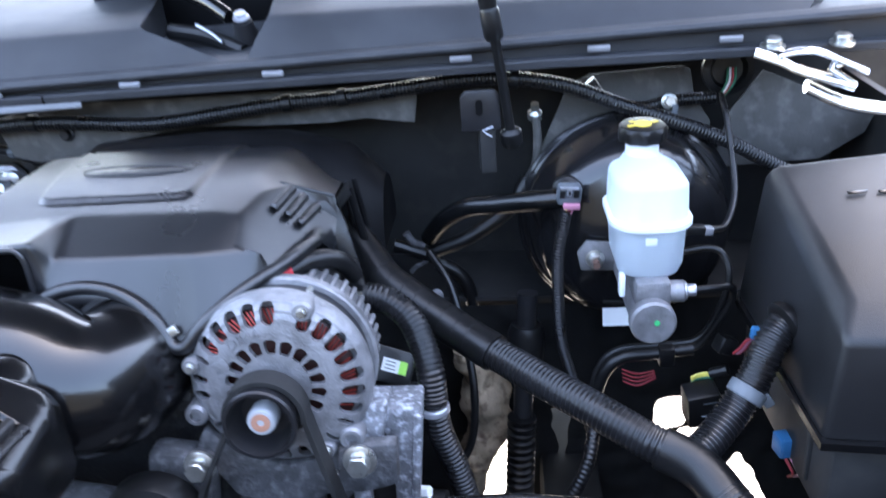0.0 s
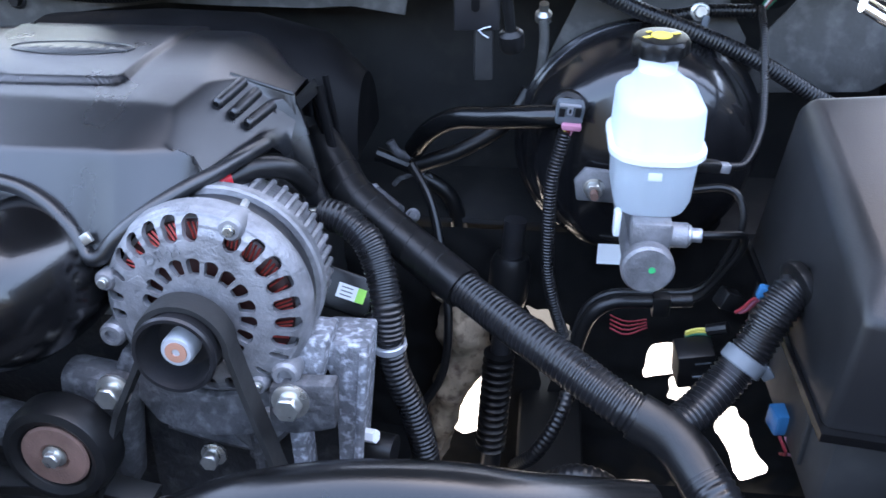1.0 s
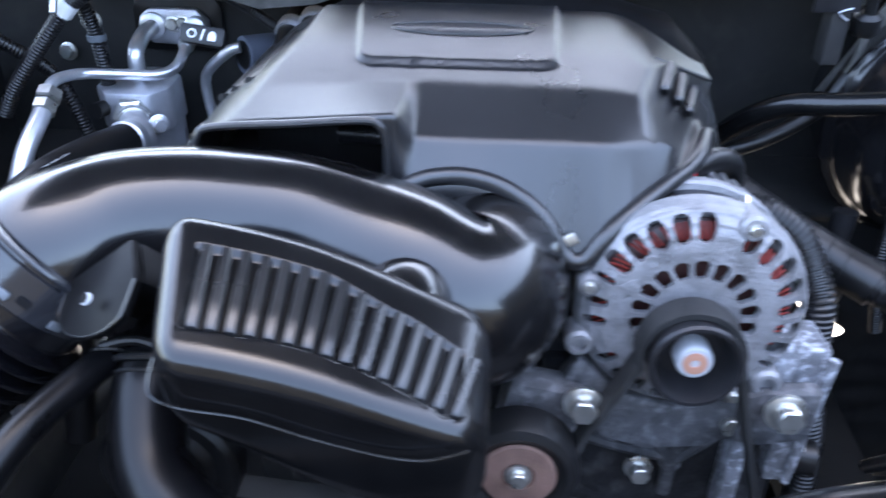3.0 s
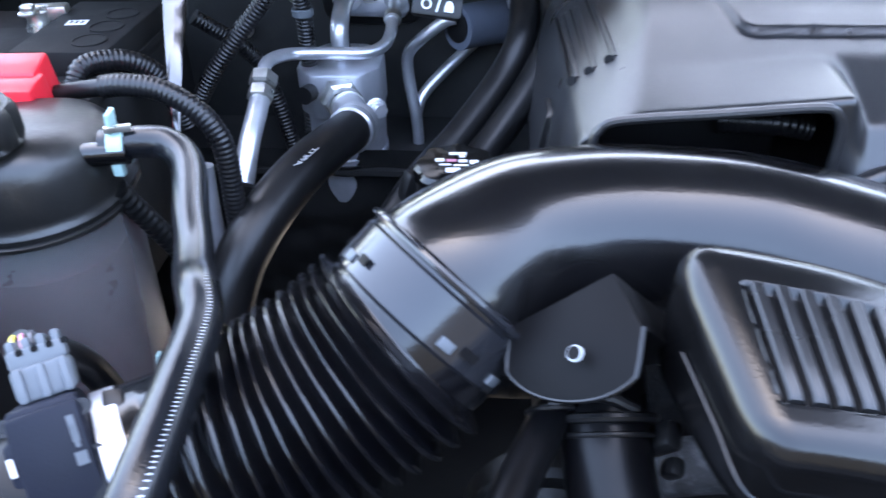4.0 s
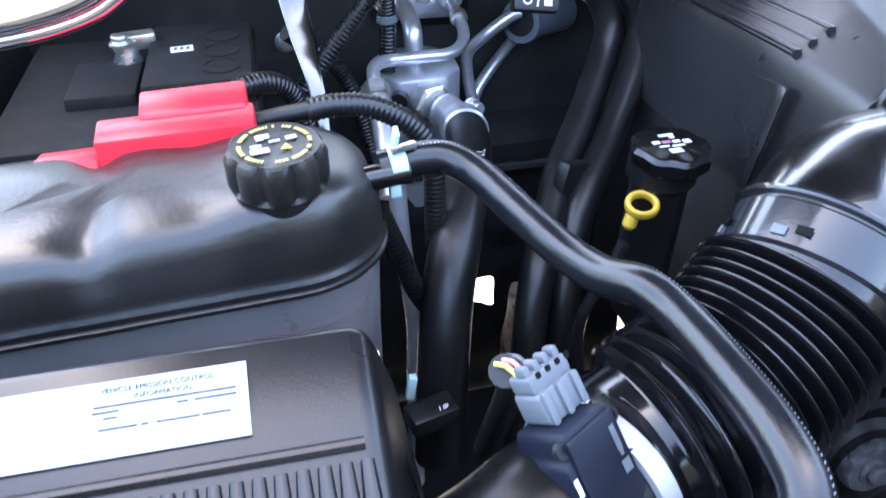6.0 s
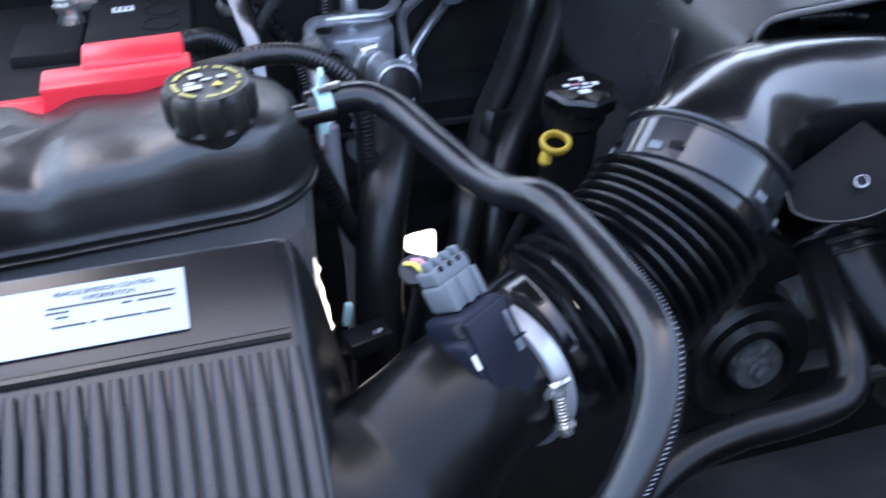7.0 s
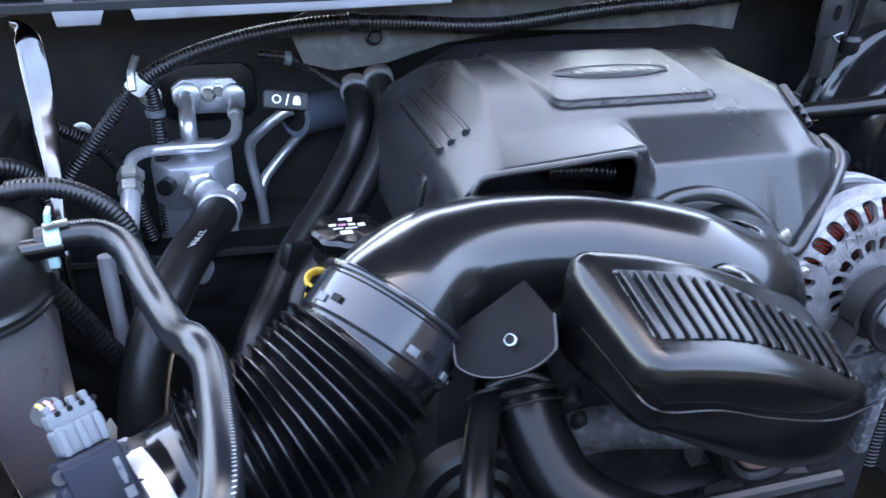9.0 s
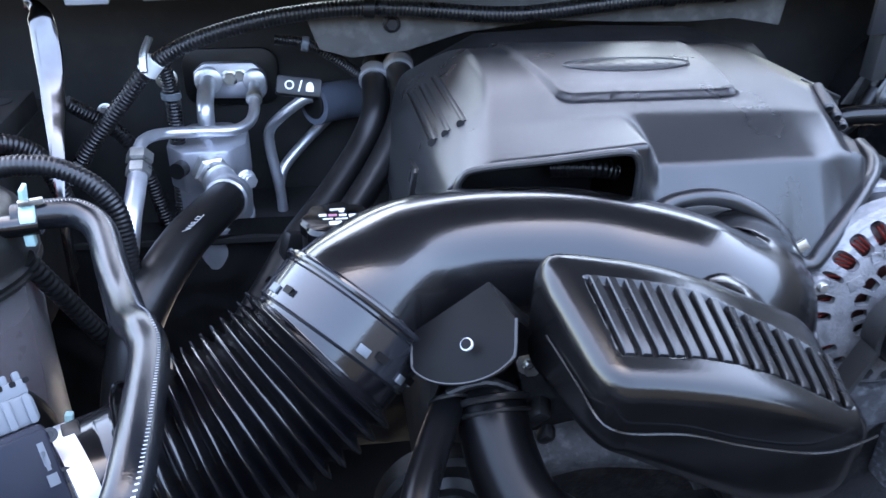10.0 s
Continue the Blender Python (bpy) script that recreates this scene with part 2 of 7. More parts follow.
def sweep(pts, radius, n=14, bm=None, cap=True, flat=None, up=None):
    """A tube along the points; radius is one number or one for each point; flat squashes it along the up direction."""
    bm = bm or bmesh.new()
    k = len(pts)
    rad = radius if hasattr(radius, "__len__") else [radius] * k
    rings = []
    t0 = (pts[1] - pts[0]).normalized()
    ref = Vector(up) if up is not None else (Vector((0, 0, 1)) if abs(t0.z) < 0.9 else Vector((0, 1, 0)))
    u = (ref - t0 * ref.dot(t0)).normalized()
    for i in range(k):
        t = (pts[min(k - 1, i + 1)] - pts[max(0, i - 1)]).normalized()
        if up is not None:
            u = Vector(up)
        u = (u - t * u.dot(t)).normalized()
        w = t.cross(u)
        f = 1.0 if flat is None else flat[i] if hasattr(flat, "__len__") else flat
        rings.append([bm.verts.new(pts[i] + (u * math.cos(a) * f + w * math.sin(a)) * rad[i]) for a in (2 * math.pi * j / n for j in range(n))])
    for a, b in zip(rings, rings[1:]):
        for j in range(n):
            bm.faces.new((a[j], a[(j + 1) % n], b[(j + 1) % n], b[j]))
    if cap:
        bm.faces.new(rings[0][::-1])
        bm.faces.new(rings[-1])
    return bm


def tube(pts, r, n=14, step=0.006, bm=None):
    return sweep(smooth_path(pts, step), r, n, bm)


def corrugated(pts, r, pitch=0.004, depth=0.0008, n=18, bm=None):
    p = smooth_path(pts, pitch / 4)
    prof = (r, r, r - depth, r - depth)
    return sweep(p, [prof[i % 4] for i in range(len(p))], n, bm)


def axes(axis):
    w = Vector(axis).normalized()
    ref = Vector((0, 0, 1)) if abs(w.z) < 0.9 else Vector((1, 0, 0))
    u = ref.cross(w).normalized()
    return u, w.cross(u), w


def lathe(profile, at, axis=(0, 0, 1), n=32, bm=None, wave=None):
    """Spins (radius, height) pairs about an axis; wave(angle, index) scales the radius."""
    bm = bm or bmesh.new()
    u, v, w = axes(axis)
    o = Vector(at)
    rings = []
    for i, (r, h) in enumerate(profile):
        if r < 1e-6:
            rings.append([bm.verts.new(o + w * h)])
        else:
            rings.append([bm.verts.new(o + w * h + (u * math.cos(a) + v * math.sin(a)) * r * (wave(a, i) if wave else 1)) for a in (2 * math.pi * j / n for j in range(n))])
    for a, b in zip(rings, rings[1:]):
        if len(a) == 1 and len(b) == 1:
            continue
        for j in range(n):
            q = (j + 1) % n
            if len(a) == 1:
                bm.faces.new((a[0], b[q], b[j]))
            elif len(b) == 1:
                bm.faces.new((a[j], a[q], b[0]))
            else:
                bm.faces.new((a[j], a[q], b[q], b[j]))
    if len(rings[0]) > 2:
        bm.faces.new(rings[0][::-1])
    if len(rings[-1]) > 2:
        bm.faces.new(rings[-1])
    return bm


def bevel_all(bm, width, segments=2, angle=30):
    if width <= 0:
        return bm
    bm.normal_update()
    edges = [e for e in bm.edges if len(e.link_faces) == 2 and e.calc_face_angle(0) > radians(angle)]
    bmesh.ops.bevel(bm, geom=edges, offset=width, segments=segments, profile=0.5, affect="EDGES", clamp_overlap=True)
    return bm


def merge(bm, other):
    me = bpy.data.meshes.new("tmp")
    other.to_mesh(me)
    other.free()
    bm.from_mesh(me)
    bpy.data.meshes.remove(me)
    return bm


def box(centre, size, turn=(0, 0, 0), bevel=0.002, bm=None, segments=2):
    b = bmesh.new()
    bmesh.ops.create_cube(b, size=1.0, matrix=pose(*centre, *turn) @ Matrix.Diagonal((*size, 1)))
    bevel_all(b, bevel, segments)
    return merge(bm, b) if bm else b


def prism(outline, at, u, v, thick, bevel=0.001, bm=None, segments=2):
    """A plate: outline in (u, v) round at, thick along u x v, starting at the plane."""
    b = bmesh.new()
    u, v = Vector(u).normalized(), Vector(v)
    v = (v - u * u.dot(v)).normalized()
    w = u.cross(v)
    low = [b.verts.new(Vector(at) + u * x + v * y) for x, y in outline]
    high = [b.verts.new(Vector(at) + u * x + v * y + w * thick) for x, y in outline]
    b.faces.new(low[::-1])
    b.faces.new(high)
    for i in range(len(low)):
        j = (i + 1) % len(low)
        b.faces.new((low[i], low[j], high[j], high[i]))
    bevel_all(b, bevel, segments)
    return merge(bm, b) if bm else b


def loft(sections, cap=True, bm=None):
    bm = bm or bmesh.new()
    rings = [[bm.verts.new(p) for p in s] for s in sections]
    n = len(rings[0])
    for a, b in zip(rings, rings[1:]):
        for j in range(n):
            bm.faces.new((a[j], a[(j + 1) % n], b[(j + 1) % n], b[j]))
    if cap:
        bm.faces.new(rings[0][::-1])
        bm.faces.new(rings[-1])
    return bm


def round_rect(w, h, r, k=6):
    """Outline of a rounded rectangle about the origin."""
    r = min(r, w / 2 - 1e-5, h / 2 - 1e-5)
    out = []
    for cx, cy, a0 in ((w / 2 - r, h / 2 - r, 0), (-w / 2 + r, h / 2 - r, 90), (-w / 2 + r, -h / 2 + r, 180), (w / 2 - r, -h / 2 + r, 270)):
        for i in range(k + 1):
            a = radians(a0 + 90 * i / k)
            out.append((cx + r * math.cos(a), cy + r * math.sin(a)))
    return out


def hexagon(at, axis, r, h, washer=1.35, bm=None):
    """A hex bolt head on a washer."""
    bm = lathe([(r * washer, 0), (r * washer, h * 0.2), (r * 1.05, h * 0.3)], at, axis, 20, bm)
    u, v, w = axes(axis)
    b = bmesh.new()
    o = Vector(at) + w * h * 0.25
    low = [b.verts.new(o + (u * math.cos(a) + v * math.sin(a)) * r) for a in (math.pi * i / 3 for i in range(6))]
    high = [b.verts.new(o + w * h * 0.75 + (u * math.cos(a) + v * math.sin(a)) * r) for a in (math.pi * i / 3 for i in range(6))]
    b.faces.new(low[::-1]), b.faces.new(high)
    for i in range(6):
        b.faces.new((low[i], low[(i + 1) % 6], high[(i + 1) % 6], high[i]))
    bevel_all(b, r * 0.12, 1)
    return merge(bm, b)


def writing(text, size, at, u, v, depth=0.0004, mat="ink", parent=None, name="lettering"):
    """Letters of the built-in font as a mesh, centred at a place, along u, upright along v."""
    cu = bpy.data.curves.new("letters", "FONT")
    cu.body, cu.size, cu.extrude, cu.align_x, cu.align_y = text, size, depth, "CENTER", "CENTER"
    ob = new("letters", cu)
    dep = bpy.context.evaluated_depsgraph_get()
    me = bpy.data.meshes.new_from_object(ob.evaluated_get(dep))
    bpy.data.objects.remove(ob)
    bpy.data.curves.remove(cu)
    u, v = Vector(u).normalized(), Vector(v)
    v = (v - u * u.dot(v)).normalized()
    w = u.cross(v)
    me.transform(Matrix.Translation(at) @ Matrix((u, v, w)).transposed().to_4x4())
    bm = bmesh.new()
    bm.from_mesh(me)
    bpy.data.meshes.remove(me)
    return part(name, bm, mat, parent)


def lerp_table(rows, x):
    """Piecewise smooth values from rows of (x, a, b, ...)."""
    if x <= rows[0][0]:
        return rows[0][1:]
    for a, b in zip(rows, rows[1:]):
        if x <= b[0]:
            f = (x - a[0]) / (b[0] - a[0])
            f = f * f * (3 - 2 * f)
            return tuple(p + (q - p) * f for p, q in zip(a[1:], b[1:]))
    return rows[-1][1:]


# ---- the bay: ground, walls, cowl, hood ----
def slab(name, pts, thick, mat, label, category="", bevel=0.0):
    """A flat panel from corner points, thickened along its normal."""
    b = bmesh.new()
    p = [Vector(q) for q in pts]
    w = (p[1] - p[0]).cross(p[2] - p[0]).normalized() * thick
    low, high = [b.verts.new(q) for q in p], [b.verts.new(q + w) for q in p]
    b.faces.new(low[::-1]), b.faces.new(high)
    for i in range(len(p)):
        j = (i + 1) % len(p)
        b.faces.new((low[i], low[j], high[j], high[i]))
    bevel_all(b, bevel)
    return single(name, b, mat, label, category, kind="structure")


g = bmesh.new()
bmesh.ops.create_grid(g, x_segments=8, y_segments=8, size=60)
single("ground", g, "concrete", "pale sunlit concrete ground under the vehicle", "ground", kind="structure")
slab("wall_firewall", [(-1.2, 1.06, 0.7), (0.6, 1.06, 0.7), (0.6, 1.06, 1.16), (-1.2, 1.06, 1.16)], -0.01, "body", "black painted firewall behind the engine", "firewall")
slab("wall_fender_passenger", [(-1.1, -0.3, 0.4), (-1.1, 1.06, 0.4), (-1.1, 1.06, 1.12), (-1.1, -0.3, 1.05)], 0.01, "body", "black inner fender beside the battery", "inner fender")
slab("wall_fender_driver", [(0.5, -0.3, 0.4), (0.5, 1.06, 0.4), (0.5, 1.06, 1.12), (0.5, -0.3, 1.05)], -0.01, "body", "black inner fender beside the fuse box", "inner fender")
slab("wall_radiator_support", [(-1.1, -0.05, 0.45), (0.5, -0.05, 0.45), (0.5, -0.05, 0.93), (-1.1, -0.05, 0.93)], 0.03, "body", "black radiator support at the front of the bay", "radiator support")
# the open hood leaning back over the bay
slab("ceiling_hood", [(-1.12, 1.3, 1.59), (0.6, 1.3, 1.59), (0.6, 0.55, 2.4), (-1.12, 0.55, 2.4)], 0.02, "hood", "dark underside of the raised hood", "hood")

slab("floor_under_tray", [(-1.1, -0.05, 0.55), (-0.06, -0.05, 0.55), (-0.06, 0.92, 0.55), (-1.1, 0.92, 0.55)], -0.008, "liner", "black under tray below the engine", "under tray")
slab("wall_front_tray", [(-0.06, -0.05, 0.5), (0.5, -0.05, 0.5), (0.5, 0.9, 0.48), (-0.06, 0.9, 0.48)], -0.008, "liner", "black tray behind the radiator", "under tray")


def pierced(name, x0, x1, z0, z1, y, holes, label):
    """A black liner sheet with ragged openings, each a convex outline in x and z."""
    b = bmesh.new()
    n, m = round((x1 - x0) / 0.004), round((z1 - z0) / 0.004)
    v = [[b.verts.new((x0 + (x1 - x0) * i / n, y + 0.006 * noise.noise(Vector((i * 0.13, j * 0.13, 3))), z0 + (z1 - z0) * j / m)) for i in range(n + 1)] for j in range(m + 1)]

    def inside(x, z, poly):
        hit = True
        for (ax, az), (bx, bz) in zip(poly, poly[1:] + poly[:1]):
            hit &= (bx - ax) * (z - az) - (bz - az) * (x - ax) <= 0.0002
        return hit
    for j in range(m):
        for i in range(n):
            c = v[j][i].co
            w = noise.noise(Vector((c.x * 60, c.z * 60, 1))) * 0.006
            if not any(inside(c.x + w, c.z + w, h) for h in holes):
                b.faces.new((v[j][i], v[j][i + 1], v[j + 1][i + 1], v[j + 1][i]))
    for k in range(4):
        rim = {q: [e.other_vert(q) for e in q.link_edges if e.is_boundary] for q in b.verts if q.is_boundary}
        for q, co in [(q, sum((o.co for o in near), Vector()) / len(near)) for q, near in rim.items() if near and x0 + 0.002 < q.co.x < x1 - 0.002]:
            q.co = q.co.lerp(co, 0.6)
    return single(name, b, "liner", label, "liner", kind="structure")


pierced("wall_liner_driver", -0.34, 0.5, 0.3, 0.87, 0.905, [
    [(-0.006, 0.642), (0.03, 0.664), (0.036, 0.64), (0.024, 0.56), (0.002, 0.546), (-0.01, 0.575)], [(0.098, 0.696), (0.118, 0.69), (0.112, 0.65), (0.106, 0.652)], [(0.094, 0.751), (0.114, 0.75), (0.133, 0.7256), (0.1227, 0.723)],
    [(0.24, 0.708), (0.273, 0.717), (0.27, 0.678), (0.238, 0.667)], [(0.276, 0.66), (0.3, 0.664), (0.292, 0.63), (0.276, 0.636)], [(0.336, 0.59), (0.355, 0.619), (0.412, 0.52), (0.38, 0.5)]], "black splash liner with ragged gaps to the ground")
pierced("wall_liner_passenger", -1.1, -0.45, 0.5, 0.9, 0.93, [
    [(-0.864, 0.613), (-0.849, 0.633), (-0.845, 0.614), (-0.848, 0.594), (-0.876, 0.554), (-0.886, 0.561)], [(-0.79, 0.7), (-0.778, 0.69), (-0.77, 0.61), (-0.775, 0.588), (-0.812, 0.575), (-0.817, 0.61)], [(-0.654, 0.711), (-0.634, 0.713), (-0.629, 0.69), (-0.65, 0.697)]], "black splash liner with ragged gaps to the ground")

# added panel: stops light from the ground rising onto the firewall
slab("wall_liner_shelf", [(-1.1, 0.93, 0.872), (0.5, 0.905, 0.872), (0.5, 1.06, 0.872), (-1.1, 1.06, 0.872)], 0.006, "body", "added black panel blocking ground light between liner and firewall", "liner")
slab("wall_fan_shroud", [(-0.66, 0.285, 0.985), (-0.3, 0.25, 0.955), (-0.3, 0.13, 0.955), (-0.66, 0.13, 0.985)], -0.02, "body", "black plastic fan shroud at the front", "fan shroud", 0.004)

# unseen wall added so the plastics mirror something dark on the driver side
slab("wall_garden", [(3.6, 4.0, 0), (3.6, -2.0, 0), (3.6, -2.0, 2.8), (3.6, 4.0, 2.8)], 0.1, "unseen_wall", "unseen dark wall added on the driver side to darken reflections", "wall")
# unseen wall added behind the camera, to keep low sky off front-facing parts
slab("wall_backdrop", [(-6, -2.0, 0), (6, -2.0, 0), (6, -2.0, 1.95), (-6, -2.0, 1.95)], -0.1, "unseen_wall", "unseen dark wall added in front to block low sky light", "wall")

# cowl: lower flange, rubber strip, panel
cowl = thing("cowl", (-0.3, 0.9, 1.17), "dark grey plastic cowl panel with rubber edge strip", "cowl")
cowl["kind"] = "structure"
xs = [-1.1 + 0.05 * i for i in range(33)]


def ledge_z(x):
    """Lower edge of the strip under the cowl."""
    return 1.1765 + 0.014 * (min(x, 0.1) + 0.26)


def lip_z(x):
    """Lower edge of the rolled lip of the cowl."""
    return 1.197 + 0.0265 * (x + 0.26)


def cowl_sheet(rows, mat, name, label=""):
    """A folded sheet along the cowl, from (y, height over x) pairs."""
    b = bmesh.new()
    grid = [[b.verts.new((x, y, h(x))) for x in xs] for y, h in rows]
    for r1, r2 in zip(grid, grid[1:]):
        for i in range(len(xs) - 1):
            b.faces.new((r1[i], r1[i + 1], r2[i + 1], r2[i]))
    return part(name, b, mat, cowl, label)


def over(base, rise):
    return lambda x: base(x) + rise


cowl_sheet([(0.885, over(ledge_z, -0.0015)), (0.864, over(ledge_z, -0.0015)), (0.8605, over(ledge_z, 0.0)), (0.8585, over(ledge_z, 0.0075)), (0.86, over(ledge_z, 0.009)), (0.874, over(ledge_z, 0.0105))], "cowl", "flange", "folded grey strip under the cowl lip")
cowl_sheet([(0.876, over(ledge_z, 0.009)), (0.874, over(lip_z, -0.0025)), (0.866, over(lip_z, -0.002)), (0.8595, over(lip_z, 0.0005)), (0.8575, over(lip_z, 0.004)), (0.8605, over(lip_z, 0.0085)), (0.869, over(lip_z, 0.0112))], "cowl", "rubber_strip", "worn grey rubber edge strip")
cowl_sheet([(0.866, over(lip_z, 0.0105)), (0.885, over(lip_z, 0.0125)), (0.93, over(lip_z, 0.011)), (1.06, over(lip_z, 0.02)), (1.3, over(lip_z, 0.06))], "cowl", "panel")
for x in (-0.79, -0.655, -0.535, -0.37, -0.205, 0.004, 0.152, 0.29):
    part("clip", box((x, 0.8605, (ledge_z(x) + lip_z(x)) / 2 + 0.0045), (0.024, 0.005, 0.006), (20, 0, 0), 0.001), "can", cowl, "pale metal edge clip")
for outline in ([(-0.7306, 0.0002), (-0.605, 0.0015), (-0.43, 0.0035), (-0.43, -0.0032), (-0.53, -0.0056), (-0.6058, -0.0075), (-0.7274, -0.0102)], [(-0.797, -0.0002), (-0.753, -0.0003), (-0.7578, -0.013), (-0.7939, -0.0136)]):
    part("skirt", prism(outline, (0, 0.8585, 1.17), (1, 0, 0), (0, 0.35, 1), 0.003, 0.0008), "skirt", cowl, "pale grey hanging lip")
part("strip_joint", box((-0.475, 0.8595, ledge_z(-0.475) + 0.004), (0.002, 0.003, 0.0105), (0, 0, 0), 0.0003), "plate", cowl)


def hump(low, high, back):
    """A raised part of the panel: steep front face, flat top running back to the glass."""
    b = bmesh.new()
    rows = []
    n = 24
    for k in range(n + 1):
        f = k / n
        foot, ridge, rear = (Vector(p[0]).lerp(Vector(p[1]), f) for p in (low, high, back))
        foot.z, ridge.z = lip_z(foot.x) + foot.z, lip_z(ridge.x) + ridge.z
        rear.z = lip_z(rear.x) + rear.z
        face = (ridge - foot)
        rows.append([b.verts.new(p) for p in (foot, foot + face * 0.5 + V(0, -0.0008, 0.0012), ridge - face * 0.08, ridge + V(0, 0.004, 0.0012), ridge.lerp(rear, 0.3), rear, rear - V(0, 0, 0.04))])
    for r1, r2 in zip(rows, rows[1:]):
        for k in range(6):
            b.faces.new((r1[k], r2[k], r2[k + 1], r1[k + 1]))
    for r in (rows[0], rows[-1]):
        low_ = [b.verts.new((v.co.x, v.co.y, lip_z(v.co.x) - 0.002)) for v in r]
        for k in range(6):
            b.faces.new((r[k], r[k + 1], low_[k + 1], low_[k]))
    return part("raised_panel", b, "cowl", cowl, angle=25)


hump(((-1.0, 0.872, 0.0098), (-0.262, 0.872, 0.0098)), ((-1.0, 0.912, 0.052), (-0.369, 0.912, 0.0495)), ((-1.0, 1.25, 0.095), (-0.43, 1.2, 0.085)))
hump(((-0.236, 0.872, 0.0098), (0.37, 0.872, 0.0098)), ((-0.2145, 0.912, 0.0505), (0.4, 0.912, 0.03)), ((-0.26, 1.2, 0.09), (0.5, 1.2, 0.07)))
wiper = thing("wiper_linkage", (-0.27, 0.97, 1.22), "black wiper arm pivot with steel nut in the cowl", "wiper")
part("arm", tube([(-0.42, 1.05, 1.285), (-0.36, 1.02, 1.275), (-0.31, 0.985, 1.262), (-0.275, 0.96, 1.244)], 0.0095, 12), "gloss", wiper)
part("link", tube([(-0.36, 0.985, 1.228), (-0.31, 0.965, 1.222), (-0.28, 0.95, 1.213), (-0.258, 0.94, 1.205)], 0.01, 10), "matte", wiper)
part("link_edge", tube([(-0.315, 0.952, 1.238), (-0.297, 0.945, 1.229), (-0.283, 0.94, 1.218)], 0.0022, 8), "can", wiper)
part("pivot", lathe([(0.017, 0), (0.017, 0.01), (0.013, 0.02), (0.012, 0.032), (0.0, 0.034)], (-0.258, 0.962, 1.21), (0, -0.4, 1), 20), "steel", wiper)
part("nut", hexagon((-0.2585, 0.95, 1.243), (0, -0.4, 1), 0.0075, 0.008), "can", wiper)

# added black panel, its colour stands in for the darkness of the recess
part("wiper_well", prism([(-0.5, -0.06), (-0.2, -0.06), (-0.19, 0.11), (-0.5, 0.11)], (0, 1.09, 1.23), (1, 0, 0), (0, -0.1, 1), 0.004, 0.001), "plate", cowl, "added black panel standing in for the dark behind the wipers")

# sheet metal heat shields under the cowl
shield = [(-0.59, 0.0), (-0.573, -0.044), (-0.54, -0.053), (-0.482, -0.047), (-0.42, -0.029), (-0.33, -0.018), (-0.25, -0.0205), (-0.166, -0.0215), (-0.117, -0.0185), (-0.06, -0.027), (-0.055, 0.004), (-0.058, 0.012), (-0.1, 0.018), (-0.55, 0.018)]
sh = thing("heat_shield", (-0.3, 0.93, 1.12), "dull grey pressed metal heat shield under the cowl", "heat shield")
part("sheet", prism(shield, (0, 0.935, 1.137), (1, 0, 0), (0, 0.1, 1), 0.003, 0.001), "sheet", sh)
part("nut", hexagon((-0.497, 0.93, 1.119), (0, -1, 0.1), 0.007, 0.01), "steel", sh)
sh2 = thing("firewall_plate", (0.2, 0.96, 1.1), "grey scuffed metal plate on the firewall", "metal plate")
part("sheet", prism([(0.06, -0.1), (0.091, -0.048), (0.128, 0.033), (0.154, 0.0445), (0.265, 0.048), (0.274, 0.044), (0.28, 0.01), (0.3, -0.02), (0.29, -0.1)], (0, 0.965, 1.105), (1, 0, 0), (0, 0.1, 1), 0.004, 0.001), "sheet", sh2)
part("sheet", prism([(0.32, -0.006), (0.357, 0.04), (0.42, 0.012), (0.49, -0.018), (0.48, -0.04), (0.43, -0.07), (0.3, -0.075)], (0, 0.955, 1.105), (1, 0, 0), (0, 0.1, 1), 0.004, 0.001), "sheet", sh2)
part("grommet", lathe([(0.03, 0), (0.03, 0.008), (0.022, 0.012), (0.018, 0.004), (0.0, 0.004)], (0.315, 0.96, 1.148), (0, -1, 0.1), 28), "rubber", sh2)
for i, c in enumerate(("wire_green", "whiteink", "wire_red", "wire_green")):
    part("wire", tube([(0.315 + 0.003 * i, 0.955, 1.15), (0.312 + 0.003 * i, 0.945, 1.135), (0.305 + 0.002 * i, 0.945, 1.12)], 0.0014, 6), c, sh2)


# ---- lower mass of the engine, frame and exhaust ----
engine = thing("engine_block", (-0.32, 0.75, 0.8), "grimy dark cast engine block below the cover", "engine")
part("block", box((-0.32, 0.8, 0.86), (0.36, 0.36, 0.32), bevel=0.02), "body", engine)
part("front_cover", box((-0.31, 0.615, 0.86), (0.3, 0.05, 0.26), bevel=0.015), "grimy", engine)
part("rear_shroud", loft([[V(x, 0.855 + 0.1 * math.cos(a) * s, 1.0 + 0.13 * math.sin(a) * s) for a in (math.pi * i / 14 for i in range(15))] for x, s in ((-0.47, 0.75), (-0.42, 0.95), (-0.3, 1.0), (-0.2, 0.98), (-0.13, 0.85), (-0.09, 0.55))]), "plate", engine)
for (x, y, z), r in (((-0.25, 0.585, 0.965), 0.008), ((-0.42, 0.585, 0.93), 0.008), ((-0.2, 0.585, 0.8), 0.008)):
    part("bolt", hexagon((x, y, z), (0, -1, 0), r, 0.01), "zinc", engine)
part("hanger_bracket", prism([(-0.012, -0.03), (0.012, -0.03), (0.014, 0.06), (-0.014, 0.06)], (-0.248, 0.58, 0.975), (1, 0, 0), (0, 0.1, 1), -0.006, 0.002), "dirtycast", engine)

